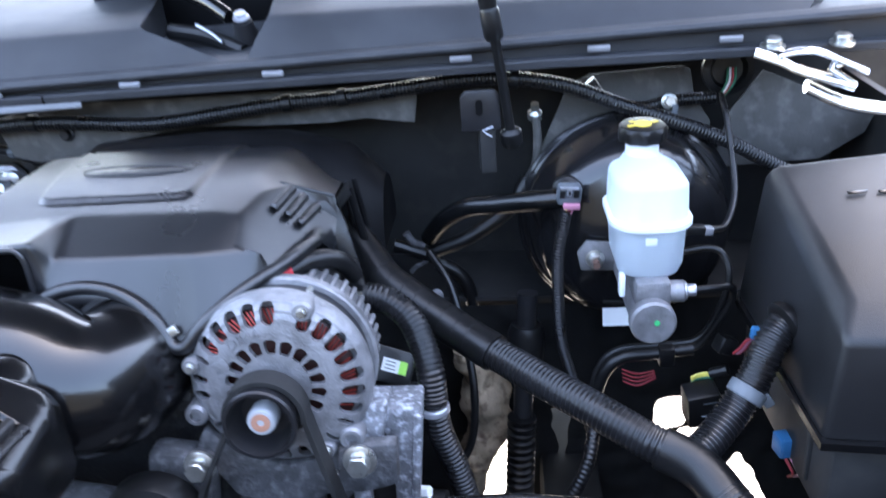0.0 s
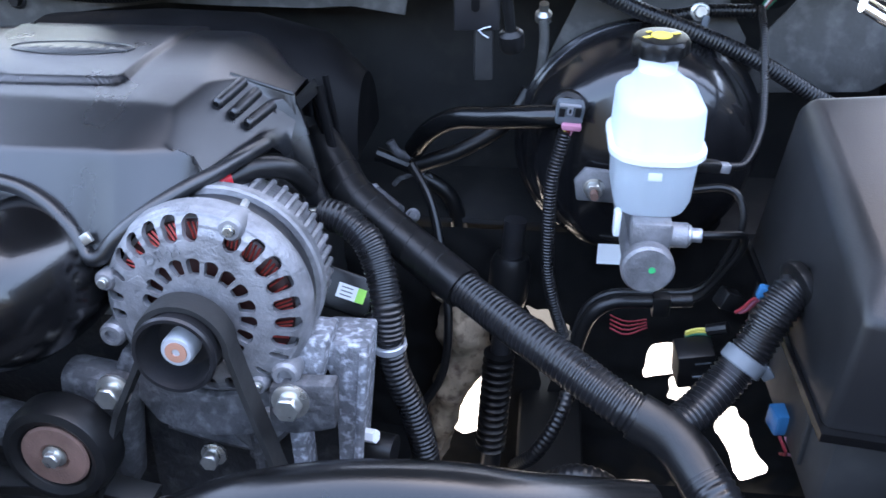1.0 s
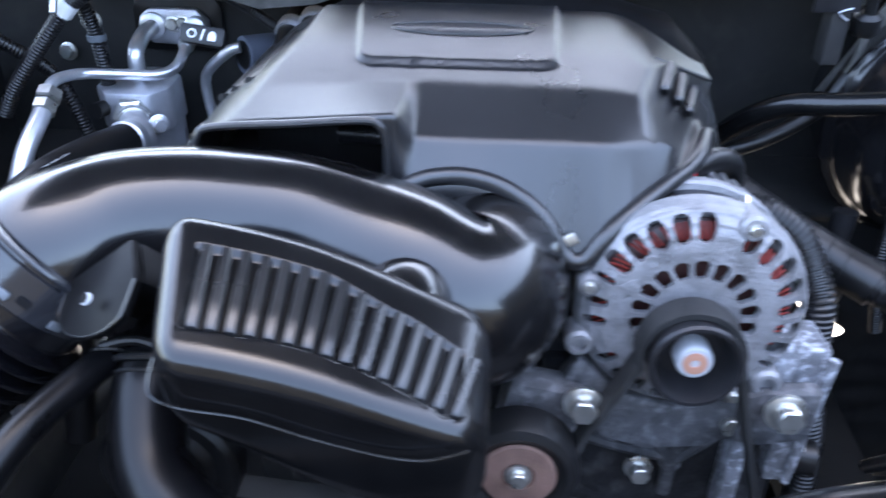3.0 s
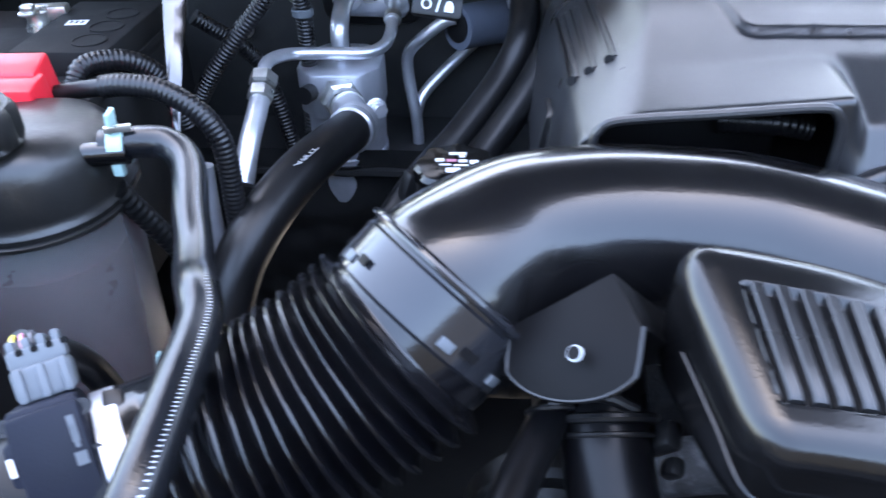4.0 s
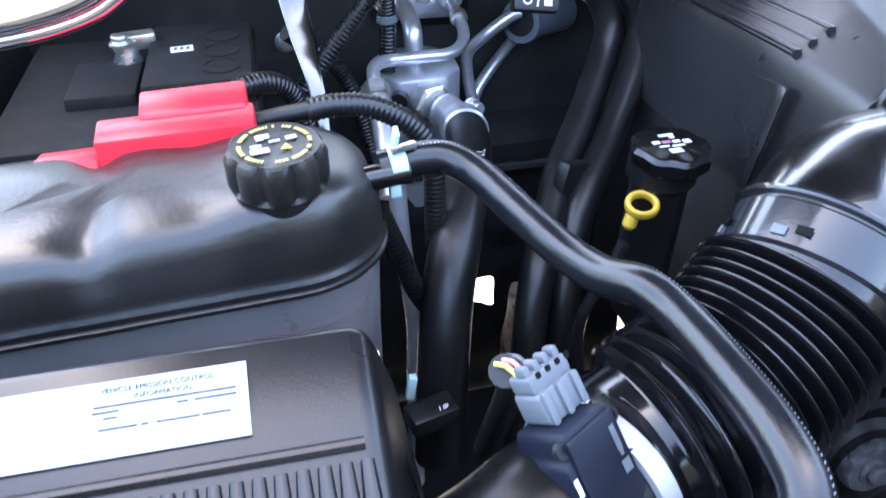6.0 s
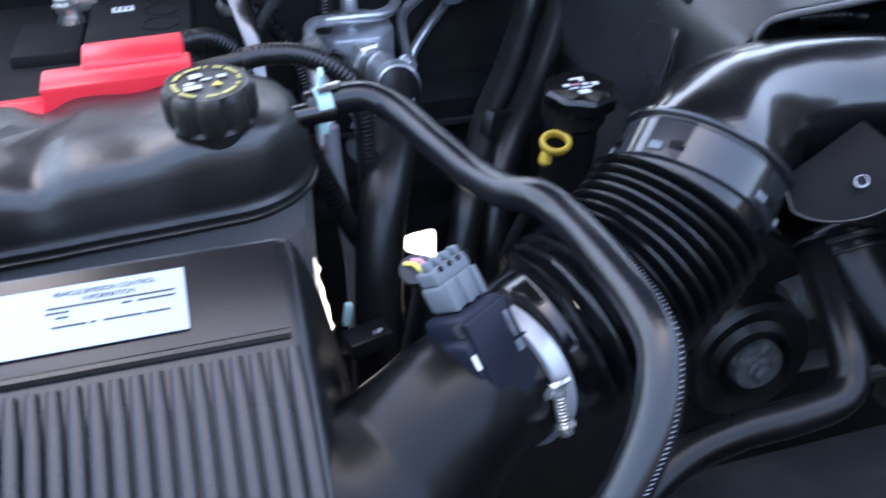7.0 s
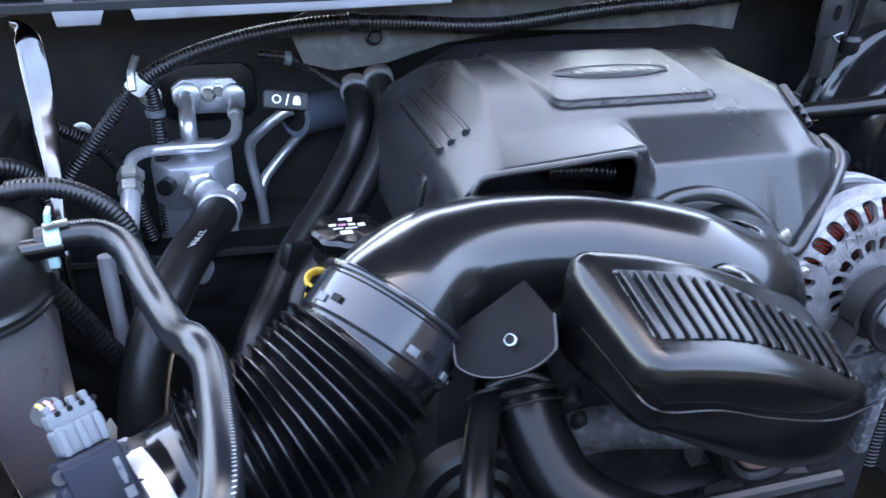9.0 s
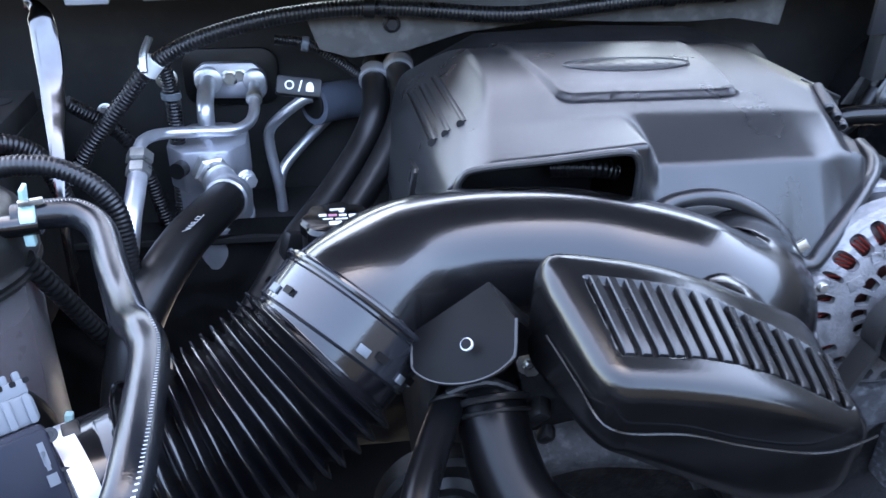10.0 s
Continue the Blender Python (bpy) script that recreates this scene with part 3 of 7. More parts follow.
frame_rail = thing("frame_rail", (0.16, 0.5, 0.6), "black vehicle frame rail low in the bay", "frame rail")
part("rail", box((0.12, 0.5, 0.58), (0.08, 1.3, 0.1), bevel=0.01), "liner", frame_rail)
rail2 = thing("frame_rail", (-0.78, 0.5, 0.6), "black vehicle frame rail low in the bay", "frame rail")
part("rail", box((-0.84, 0.5, 0.58), (0.08, 1.3, 0.1), bevel=0.01), "body", rail2)
cross = thing("crossmember", (-0.33, 0.35, 0.62), "grimy black crossmember below the pulleys", "crossmember")
part("beam", box((-0.33, 0.4, 0.64), (0.9, 0.28, 0.08), bevel=0.015), "body", cross)
exh = thing("exhaust_manifold", (0.0, 0.84, 0.75), "tan and brown rusty exhaust manifold shield", "exhaust manifold")
ex_rows = [(0.56, -0.034, -0.008), (0.62, -0.034, 0.002), (0.67, -0.028, 0.012), (0.7, -0.022, 0.036), (0.735, -0.016, 0.048), (0.765, -0.018, 0.044), (0.79, -0.022, 0.03), (0.82, -0.026, 0.01), (0.84, -0.024, -0.004)]
secs = []
for k in range(41):
    z = 0.56 + 0.007 * k
    xa, xb = lerp_table(ex_rows, z)
    secs.append([V((xa + xb) / 2 + (xb - xa) / 2 * math.cos(a) * (1 + 0.08 * math.sin(3 * a + z * 40)), 0.86 + 0.03 * math.sin(a), z) for a in (2 * math.pi * i / 40 for i in range(40))])
part("shield", loft(secs), "tan", exh)
for v in exh.children[0].data.vertices:
    v.co += V(noise.noise(v.co * 28), noise.noise(v.co * 28 + V(5, 0, 0)), 0) * 0.01 + V(noise.noise(v.co * 80), 0, 0) * 0.005
exh2 = thing("exhaust_manifold", (-0.6, 0.72, 0.78), "tan and brown rusty exhaust manifold shield", "exhaust manifold")
part("shield", loft([[V(cx + r * math.cos(a) * (1 + 0.15 * math.sin(3 * a + z * 40)), 0.87 + 0.03 * math.sin(a), z) for a in (2 * math.pi * i / 16 for i in range(16))] for z, cx, r in ((0.6, -0.601, 0.022), (0.66, -0.601, 0.026), (0.7, -0.6, 0.023), (0.735, -0.604, 0.014))]), "tan", exh2)
shaft = thing("steering_shaft", (0.05, 0.8, 0.6), "black ribbed steering shaft boot running down", "steering shaft")
part("shaft", tube([(0.068, 0.82, 0.93), (0.06, 0.81, 0.82), (0.05, 0.79, 0.62), (0.04, 0.77, 0.5)], 0.012, 14), "steel", shaft)
part("boot", corrugated([(0.056, 0.8, 0.77), (0.052, 0.793, 0.7), (0.049, 0.788, 0.64)], 0.018, 0.01, 0.004), "rubber", shaft)
part("collar", lathe([(0.02, 0), (0.022, 0.01), (0.022, 0.05), (0.018, 0.06)], (0.061, 0.812, 0.83), (0.07, 0.07, 0.9), 20), "rubber", shaft)


# ---- intake: air box, sensor, bellows, duct, resonator ----
def air_box():
    e = thing("air_filter_box", (-0.93, 0.4, 0.85), "black plastic air filter box with ribbed lid and white label", "air filter box")
    left, right = -1.08, -0.812
    sy, sz = -0.019, 0.005
    prof = [(y + sy, z + sz) for y, z in ((0.506, 0.86), (0.504, 1.046), (0.498, 1.053), (0.45, 1.0305), (0.34, 0.975), (0.225, 0.917), (0.215, 0.86))]
    b = bmesh.new()
    ends = []
    for x, dz in ((left, 0.0), (right - 0.012, 0.0), (right - 0.004, -0.003), (right, -0.012), (right + 0.008, -0.04), (right + 0.02, -0.12)):
        ends.append([V(x, y, z if z < 0.87 else z + dz) for y, z in prof])
    part("lid", bevel_all(loft(ends), 0.003, 2, 25), "boxplastic", e)
    part("lower_box", box((-0.94, 0.37, 0.8), (0.28, 0.3, 0.13), bevel=0.01), "matte", e)
    d = Vector((0, -0.11, -0.0545)).normalized()
    n = Vector((0, -0.0545, 0.11)).normalized()
    part("ledge", sweep([V(left, 0.447 + sy, 1.0295 + sz), V(right - 0.012, 0.447 + sy, 1.0295 + sz)], 0.003, 8), "boxplastic", e)
    for i in range(28):
        x = right - 0.012 - 0.0092 * i
        s = V(x, 0.44 + sy, 1.0265 + sz)
        part("rib", sweep([s, s + d * 0.02, s + d * 0.12, s + d * 0.22], [0.003, 0.0042, 0.0042, 0.0042], 12, flat=0.7), "boxplastic", e)
    c = V(-0.943, 0.4537, 1.0467) + n * 0.0012
    part("label", prism([(-0.072, -0.017), (0.072, -0.017), (0.072, 0.017), (-0.072, 0.017)], c, (1, 0, 0), -d, 0.0006, 0), "label", e, "white emission information label")
    writing("VEHICLE EMISSION CONTROL", 0.0036, c + V(0.034, 0, 0) - d * 0.0125 + n * 0.0008, (1, 0, 0), -d, 0.0001, "plate", e, "lettering")
    writing("INFORMATION", 0.0036, c + V(0.036, 0, 0) - d * 0.0086 + n * 0.0008, (1, 0, 0), -d, 0.0001, "plate", e, "lettering")
    for dx, dv, w in ((0.037, 0.0056, 0.06), (0.044, 0.0028, 0.005), (0.058, 0.0028, 0.018), (0.012, 0.003, 0.011), (0.014, 0.0002, 0.006), (0.017, -0.0046, 0.016), (0.028, -0.0046, 0.003), (0.042, -0.0046, 0.018), (0.058, -0.0046, 0.012), (-0.046, 0.006, 0.007), (-0.046, 0.002, 0.007), (-0.035, 0.006, 0.003)):
        part("print_line", prism([(-w / 2, -0.0005), (w / 2, -0.0005), (w / 2, 0.0005), (-w / 2, 0.0005)], c + V(dx, 0, 0) - d * dv + n * 0.0008, (1, 0, 0), -d, 0.0001, 0), "steel", e)
    # outlet neck
    ax = Vector((0.83, 0.5, 0.02)).normalized()
    o = V(-0.707, 0.427, 0.982)
    line = smooth_path([V(-0.87, 0.36, 0.925), V(-0.82, 0.375, 0.94), V(-0.775, 0.392, 0.962), o - ax * 0.05, o - ax * 0.025, o], 0.006)
    k = len(line) - 1
    part("neck", sweep(line, [lerp_table([(0, 0.062), (0.4, 0.056), (0.6, 0.047), (0.75, 0.042), (0.86, 0.041), (0.93, 0.0425), (1, 0.0435)], i / k)[0] for i in range(k + 1)], 44), "dullhose", e, angle=60)
    return e


AX = Vector((0.83, 0.5, 0.02)).normalized()
air_box()
maf = thing("airflow_sensor", (-0.735, 0.415, 0.98), "dark air flow sensor housing with grey connector on the intake neck", "sensor")
mu = AX
mv = Vector((-0.311, 0.494, 0.812))
mv = (mv - mu * mu.dot(mv)).normalized()
mn = mu.cross(mv)
mc = V(-0.7249, 0.3987, 1.0285)
part("housing", prism([(-0.0155, -0.028), (-0.013, -0.032), (0.016, -0.032), (0.016, 0.018), (0.0135, 0.022), (-0.0135, 0.022), (-0.0155, 0.018), (-0.0155, 0.01), (-0.019, 0.008), (-0.019, -0.01), (-0.0155, -0.013)], mc - mn * 0.033, mu, mv, 0.032, 0.002), "maf", maf)
part("cover_plate", prism(round_rect(0.0295, 0.048, 0.002, 3), mc - mv * 0.005 - mn * 0.0012, mu, mv, 0.003, 0.0008), "maf", maf)
for a, s, h in ((0.013, 0.003, 0.012), (0.0095, 0.002, 0.01), (-0.0005, 0.005, 0.006)):
    part("print_line", prism([(-s / 2, -h / 2), (s / 2, -h / 2), (s / 2, h / 2), (-s / 2, h / 2)], mc + mn * 0.002 + mu * 0.01 + mv * (a - 0.006), mu, mv, 0.0002, 0), "grey", maf)
part("bar_label", prism([(-0.0012, -0.004), (0.0012, -0.004), (0.0012, 0.004), (-0.0012, 0.004)], mc - mu * 0.0172 - mv * 0.001 - mn * 0.0005, mu, mv, 0.0004, 0), "paper", maf)
for su, sv in ((-0.0205, 0.019), (0.0205, -0.008), (0.0205, 0.017)):
    part("screw", lathe([(0.0038, -0.002), (0.0038, 0.001), (0.002, 0.001), (0.002, 0), (0.0, 0)], mc + mu * su * 0.78 + mv * sv * 0.85 - mn * 0.002, mn, 14), "steel", maf)
cc = mc + mv * 0.0305 - mn * 0.018 + mu * 0.0035
part("connector", prism(round_rect(0.0255, 0.016, 0.003, 3), cc - mn * 0.011, mu, mv, 0.018, 0.0022), "grey", maf, "grey plastic wire connector")
for k in (-1, 0, 1):
    part("guide", prism(round_rect(0.004, 0.016, 0.0012, 2), cc + mu * 0.0095 * k + mn * 0.0065, mu, mv, 0.0026, 0.0008), "grey", maf)
part("back_shell", prism(round_rect(0.0245, 0.009, 0.002, 3), cc + mv * 0.0115 - mn * 0.0095, mu, mv, 0.0145, 0.0016), "grey", maf)
for k in range(4):
    part("latch_finger", prism(round_rect(0.0036, 0.006, 0.001, 2), cc + mu * (0.0063 * k - 0.0095) + mv * 0.0175 - mn * 0.004, mu, mv, 0.007, 0.0008), "grey", maf)
    part("wire_hole", prism(round_rect(0.003, 0.003, 0.0008, 2), cc + mu * (0.0063 * k - 0.0063) + mv * 0.0145 + mn * 0.0049, mu, mv, 0.0004, 0), "plate", maf)
for i, c in enumerate(("wire_yellow", "pink", "ink")):
    q = cc + mv * 0.0165 + mu * (0.004 * i - 0.0095) - mn * 0.005
    part("wire", tube([q, q + mv * 0.004 - mn * 0.002, q + mv * 0.006 - mn * 0.012], 0.0012, 6), c, maf)
part("loom", tube([cc + mv * 0.018 - mn * 0.014 - mu * 0.008, cc + V(-0.006, 0.04, -0.03), cc + V(-0.01, 0.07, -0.11)], 0.008, 12), "rubber", maf)

clamp = thing("hose_clamp", (-0.695, 0.428, 0.985), "bright steel band clamp with screw on the intake bellows", "hose clamp")
o = V(-0.707, 0.427, 0.982)
part("band", lathe([(0.0435, 0), (0.0458, 0.0005), (0.0458, 0.0115), (0.0435, 0.012)], o - AX * 0.0125, AX, 48), "can", clamp)
sd = Vector((0.12, -0.35, -0.93)).normalized()
part("worm_screw", corrugated([tuple(V(-0.6975, 0.3835, 1.0) + sd * q) for q in (0, 0.008, 0.018)], 0.0036, 0.002, 0.0007, 14), "zinc", clamp)
part("screw_head", hexagon(V(-0.6975, 0.3835, 1.0) + sd * 0.018, sd, 0.0042, 0.006), "zinc", clamp)
part("strap_end", box(tuple(V(-0.6985, 0.384, 1.004)), (0.012, 0.004, 0.014), (20, 0, 20), 0.001), "alu", clamp)
part("notch_block", box((-0.713, 0.432, 1.0265), (0.009, 0.01, 0.005), (25, 0, 20), 0.001), "matte", clamp)

bel = thing("intake_bellows", (-0.64, 0.46, 0.98), "glossy black corrugated rubber intake bellows", "intake hose")
c0 = o - AX * 0.004
CA = Vector((0.645, 0.47, 0.602)).normalized()
CC = V(-0.5725, 0.4875, 1.036)
pts = [c0, c0 + AX * 0.02, V(-0.666, 0.443, 0.99), V(-0.634, 0.455, 0.999), V(-0.604, 0.469, 1.013), CC - CA * 0.012, CC + CA * 0.004]
path = smooth_path(pts, 0.001)
k = len(path)
FOLDS = 13
rad = []
for i in range(k):
    f = i / (k - 1)
    w = 0.5 - 0.5 * math.cos(2 * math.pi * FOLDS * (f - 0.2) / 0.7) if 0.2 < f < 0.9 else 0.0
    rad.append(0.045 + 0.0055 * f + 0.0095 * w ** 0.85)
cuts = [0, round(0.2 * k)] + [round((0.2 + 0.7 * (q + 1) / FOLDS) * k) for q in range(FOLDS)] + [k - 1]
for q, (a, c) in enumerate(zip(cuts, cuts[1:])):
    part("cuff" if q in (0, len(cuts) - 2) else "fold", sweep(path[a:c + 1], rad[a:c + 1], 48, cap=False), "bellows", bel, angle=70)

duct = thing("intake_duct", (-0.45, 0.54, 1.03), "glossy black plastic intake duct elbow", "intake duct")
dp = smooth_path([CC - CA * 0.004, CC + CA * 0.018, V(-0.53, 0.524, 1.052), V(-0.5, 0.537, 1.052), V(-0.46, 0.543, 1.0505), V(-0.4, 0.539, 1.047), V(-0.345, 0.523, 1.033), V(-0.308, 0.518, 1.015), V(-0.292, 0.54, 1.01), V(-0.288, 0.6, 1.01)], 0.006)
k = len(dp)
part("elbow", sweep(dp, [lerp_table([(0, 0.05), (0.1, 0.05), (0.3, 0.05), (0.5, 0.05), (0.7, 0.056), (0.82, 0.06), (1, 0.062)], i / (k - 1))[0] for i in range(k)], 48), "gloss", duct, angle=60)
ca = CA
part("collar", lathe([(0.05, 0), (0.0525, 0.002), (0.0525, 0.0255), (0.0512, 0.027), (0.0512, 0.0285), (0.0545, 0.0295), (0.055, 0.031), (0.0545, 0.0325), (0.051, 0.034)], CC - ca * 0.006, ca, 64), "collar", duct)
cu_, cv_, _ = axes(ca)
for a, lift in ((150, 0.0), (188, 0.0), (222, 0.003), (262, -0.001), (300, 0.0), (20, 0.0), (75, 0.0)):
    q = CC + ca * (0.0015 + lift) + (cu_ * math.cos(radians(a)) + cv_ * math.sin(radians(a))) * 0.0524
    nn = (q - CC - ca * (0.0015 + lift)).normalized()
    part("tab", prism([(-0.004, -0.0026), (0.004, -0.0026), (0.004, 0.0026), (-0.004, 0.0026)], q, ca.cross(nn), ca, 0.0016, 0.0004), "grey", duct)
    part("tab_slot", prism([(-0.0042, -0.0022), (0.0042, -0.0022), (0.0042, 0.0022), (-0.0042, 0.0022)], q + ca.cross(nn) * 0.012 + ca * 0.003, ca.cross(nn), ca, 0.0004, 0), "plate", duct)
part("throttle_ring", lathe([(0.056, 0), (0.057, 0.004), (0.057, 0.02), (0.052, 0.022), (0.052, 0.05)], (-0.289, 0.585, 1.005), (0, 1, 0), 48), "matte", duct)
part("ring_clip", prism([(-0.004, -0.012), (0.004, -0.012), (0.004, 0.012), (-0.004, 0.012)], (-0.24, 0.552, 1.04), (0.5, -0.2, -0.8), (0.8, 0, 0.5), 0.004, 0.0005), "zinc", duct)
part("resonator_neck", tube([V(-0.335, 0.495, 1.035), V(-0.335, 0.47, 1.04), V(-0.336, 0.445, 1.035)], 0.03, 28), "gloss", duct)

res = thing("intake_resonator", (-0.37, 0.42, 1.0), "black plastic intake resonator box with ribbed top", "resonator")
RIM = [(-0.46, 1.0835), (-0.4385, 1.081), (-0.419, 1.078), (-0.385, 1.0705), (-0.357, 1.061), (-0.326, 1.0465), (-0.3, 1.0345), (-0.28, 1.0245)]


def res_rim(x):
    """Height of the resonator's front top edge at x, smoothed along it."""
    total = 0.0
    for k in range(-3, 4):
        q = min(max(x + 0.005 * k, RIM[0][0]), RIM[-1][0])
        for a, b_ in zip(RIM, RIM[1:]):
            if q <= b_[0]:
                total += a[1] + (b_[1] - a[1]) * (q - a[0]) / (b_[0] - a[0])
                break
    return total / 7


def res_skin(x, y):
    """The height of the resonator's sloping top at a place."""
    return res_rim(x - 0.22 * (0.43 - y)) + 0.33 * (y - 0.38)


def soft_corners(pts, radii, k=7):
    """The closed outline with each corner rounded."""
    out = []
    for i, c in enumerate(pts):
        A, C, D = Vector(pts[i - 1]), Vector(c), Vector(pts[(i + 1) % len(pts)])
        r = min(radii[i], (A - C).length * 0.45, (D - C).length * 0.45)
        p, q = C + (A - C).normalized() * r, C + (D - C).normalized() * r
        out += [p * (1 - u) ** 2 + C * 2 * u * (1 - u) + q * u * u for u in (j / k for j in range(k + 1))]
    return out


def lean(x, y):
    """Where the section at x stands at depth y: the left end is skewed, the right one square."""
    return x + 0.22 * (1 - min(1, max(0, (x + 0.4575) / 0.17))) * (0.43 - y)


def field_ends(f):
    """Front and back of the ribbed field, f of the way along it."""
    front = V(-0.4274 + 0.1284 * f, lerp_table([(0, 0.3895), (0.4, 0.3915), (0.6, 0.39), (1, 0.3845)], f)[0], 0)
    back = V(-0.4325 + 0.1415 * f, lerp_table([(0, 0.437), (0.4, 0.437), (0.7, 0.43), (1, 0.4215)], f)[0], 0)
    return front, back


def sunk(x, y):
    """How deep the ribbed field lies under the skin."""
    f = (x + 0.43) / 0.135
    for _ in range(3):
        a_, b_ = field_ends(f)
        u = (y - a_.y) / (b_.y - a_.y)
        f += (x - a_.x - (b_.x - a_.x) * u) / 0.135
    d = min(f * 0.135 + 0.0062, (1 - f) * 0.135 + 0.0048, y - a_.y + 0.0022, b_.y + 0.0015 - y)
    k = min(1, max(0, d / 0.0022))
    return 0.003 * k * k * (3 - 2 * k)


def res_section(x, inset):
    y0, y1 = 0.369 + 0.005 * min(1, max(0, (x + 0.36) / 0.07)) ** 2 + inset, 0.464 - inset
    zb = lerp_table([(-0.4575, 1.028), (-0.279, 0.974)], x)[0] - 0.017 * math.sin(min(1, max(0, (x + 0.4575) / 0.1785)) * math.pi) + 0.9 * inset
    front, back = res_skin(lean(x, y0), y0) - inset, res_skin(lean(x, y1), y1) - inset
    ring = soft_corners([(y0 + 0.006, zb), (y0, front), (y1, back), (y1, zb)], [0.02, 0.0125, 0.02, 0.012])
    a, b_ = ring[15], ring[16]
    flat = []
    for k in range(1, 56):
        q = a.lerp(b_, k / 56)
        q.y = res_skin(lean(x, q.x), q.x) - inset
        flat.append(q)
    ring = ring[:16] + flat + ring[16:]
    return [V(lean(x, p.x), p.x, p.y - (sunk(lean(x, p.x), p.x) if 10 < k < 76 and not inset else 0)) for k, p in enumerate(ring)]


x0, x1, r0, r1 = -0.4575, -0.283, 0.016, 0.017
secs = []
for i in range(9):
    f = radians(90 * i / 8)
    secs.append(res_section(x0 + r0 * (1 - math.sin(f)), r0 * (1 - math.cos(f))))
secs = secs[::-1]
secs += [res_section(x0 + r0 + (x1 - r1 - x0 - r0) * i / 110, 0.0) for i in range(1, 110)]
for i in range(10):
    f = radians(90 * i / 9)
    secs.append(res_section(x1 - r1 + r1 * math.sin(f), 0.8 * r1 * (1 - math.cos(f))))
part("shell", loft(secs), "satin", res, angle=50)
for i in range(15):
    a_, b_ = field_ends(i / 14)
    rings = []
    for f in (0, 0.05, 0.35, 0.7, 0.95, 1.02):
        p = a_.lerp(b_, f)
        p.z = res_skin(p.x, p.y) - (0.0012 if f == 0 else 0)
        slope = (res_skin(p.x + 0.003, p.y) - res_skin(p.x - 0.003, p.y)) / 0.006
        rings.append([p + V(w, 0, w * slope + h) for w, h in ((-0.003, -0.005), (0.003, -0.005), (0.0027, 0.0), (0.002, 0.0008), (-0.002, 0.0008), (-0.0027, 0.0))])
    part("rib", loft(rings), "ribs", res)
seam = [V(x, 0.3685, z) for x, z in ((-0.4435, 1.0555), (-0.43, 1.0495), (-0.4, 1.0455), (-0.368, 1.0345), (-0.333, 1.0255), (-0.314, 1.0245), (-0.3, 1.029), (-0.292, 1.033))]
part("seam", sweep(smooth_path([V(-0.4585, 0.43, 1.068), V(-0.451, 0.395, 1.0615), V(-0.448, 0.3765, 1.0585)] + seam, 0.004), 0.0009, 6), "satin", res)

brk = thing("duct_bracket", (-0.503, 0.435, 1.05), "black plastic bracket plate with a screw hole on the duct", "bracket")
bt, bl_, br_, bb = V(-0.483, 0.463, 1.083), V(-0.528, 0.462, 1.053), V(-0.474, 0.436, 1.076), V(-0.504, 0.424, 1.043)
bn = (bl_ - br_).cross(bt - bb).normalized()
if bn.y > 0:
    bn = -bn
bu = (br_ - bl_)
bu = (bu - bn * bu.dot(bn)).normalized()
bv = bn.cross(bu)
bc = (bl_ + br_) / 2


def flat2(p):
    return ((p - bc).dot(bu), (p - bc).dot(bv))


pl, pr, pt_, pb = flat2(bl_), flat2(br_), flat2(bt), flat2(bb)
outl = [pt_, pl]
hw = (pr[0] - pl[0]) / 2
for i in range(1, 12):
    a = math.pi + math.pi * i / 12
    outl.append(((pl[0] + pr[0]) / 2 + hw * math.cos(a), pb[1] + 0.018 + 0.018 * math.sin(a)))
outl.append(pr)
part("plate", prism(outl, bc - bn * 0.004, bu, bv, 0.006, 0.0012), "plate", brk)
part("hole", lathe([(0.0036, -0.001), (0.0036, 0.0008), (0.0028, 0.001), (0.0024, 0.0005)], V(-0.502, 0.431, 1.065) + bn * 0.0005, bn, 20), "hub", brk)
# black disc, the dark inside of the screw hole put in as colour
part("hole_core", lathe([(0.003, 0), (0.003, 0.0018), (0, 0.0018)], V(-0.502, 0.431, 1.065) + bn * 0.0003, bn, 16), "hood", brk)
part("arm", prism([pt_, pl, (pl[0], pl[1] - 0.006), pr], bc - bn * 0.06, bu, bv, 0.055, 0.001), "plate", brk)


def ring(c, axis, r, t):
    u, v, w = axes(axis)
    return sweep([Vector(c) + (u * math.cos(a) + v * math.sin(a)) * r for a in (2 * math.pi * i / 32 for i in range(33))], t, 8)


# glossier bead added to give the low-specular plate its edge highlight
part("edge_bead", sweep(smooth_path([bc + bu * x + bv * y + bn * 0.0012 for x, y in outl[1:]], 0.003), 0.0011, 8), "satin", brk)


def bay_hose(name, pts, r, n, mat, label, cuff):
    """A rubber hose with a moulded cuff and a spring clamp at its first end."""
    e = thing(name, pts[0], label, "hose")
    part("hose", tube(pts, r, n), mat, e)
    if cuff is None:
        return e
    p, q = Vector(pts[0]), Vector(pts[1])
    d = (q - p).normalized()
    part("cuff", lathe([(r * 1.0, 0), (r * 1.04, 0.001), (r * 1.04, 0.006), (r * 1.01, 0.007), (r * 1.01, 0.01)], p + d * cuff, d, 28), "matte", e)
    ring_c = p + d * (cuff + 0.013)
    part("spring_clamp", lathe([(r * 1.0, 0), (r * 1.07, 0.0004), (r * 1.07, 0.004), (r * 1.0, 0.0045)], ring_c, d, 28), "steel", e)
    u, v, w = axes(d)
    for k in (-1, 1):
        part("clamp_ear", box(tuple(ring_c + u * r * 1.12 + v * 0.004 * k), (0.004, 0.003, 0.006), (0, 0, 20 * k), 0.0005), "steel", e)


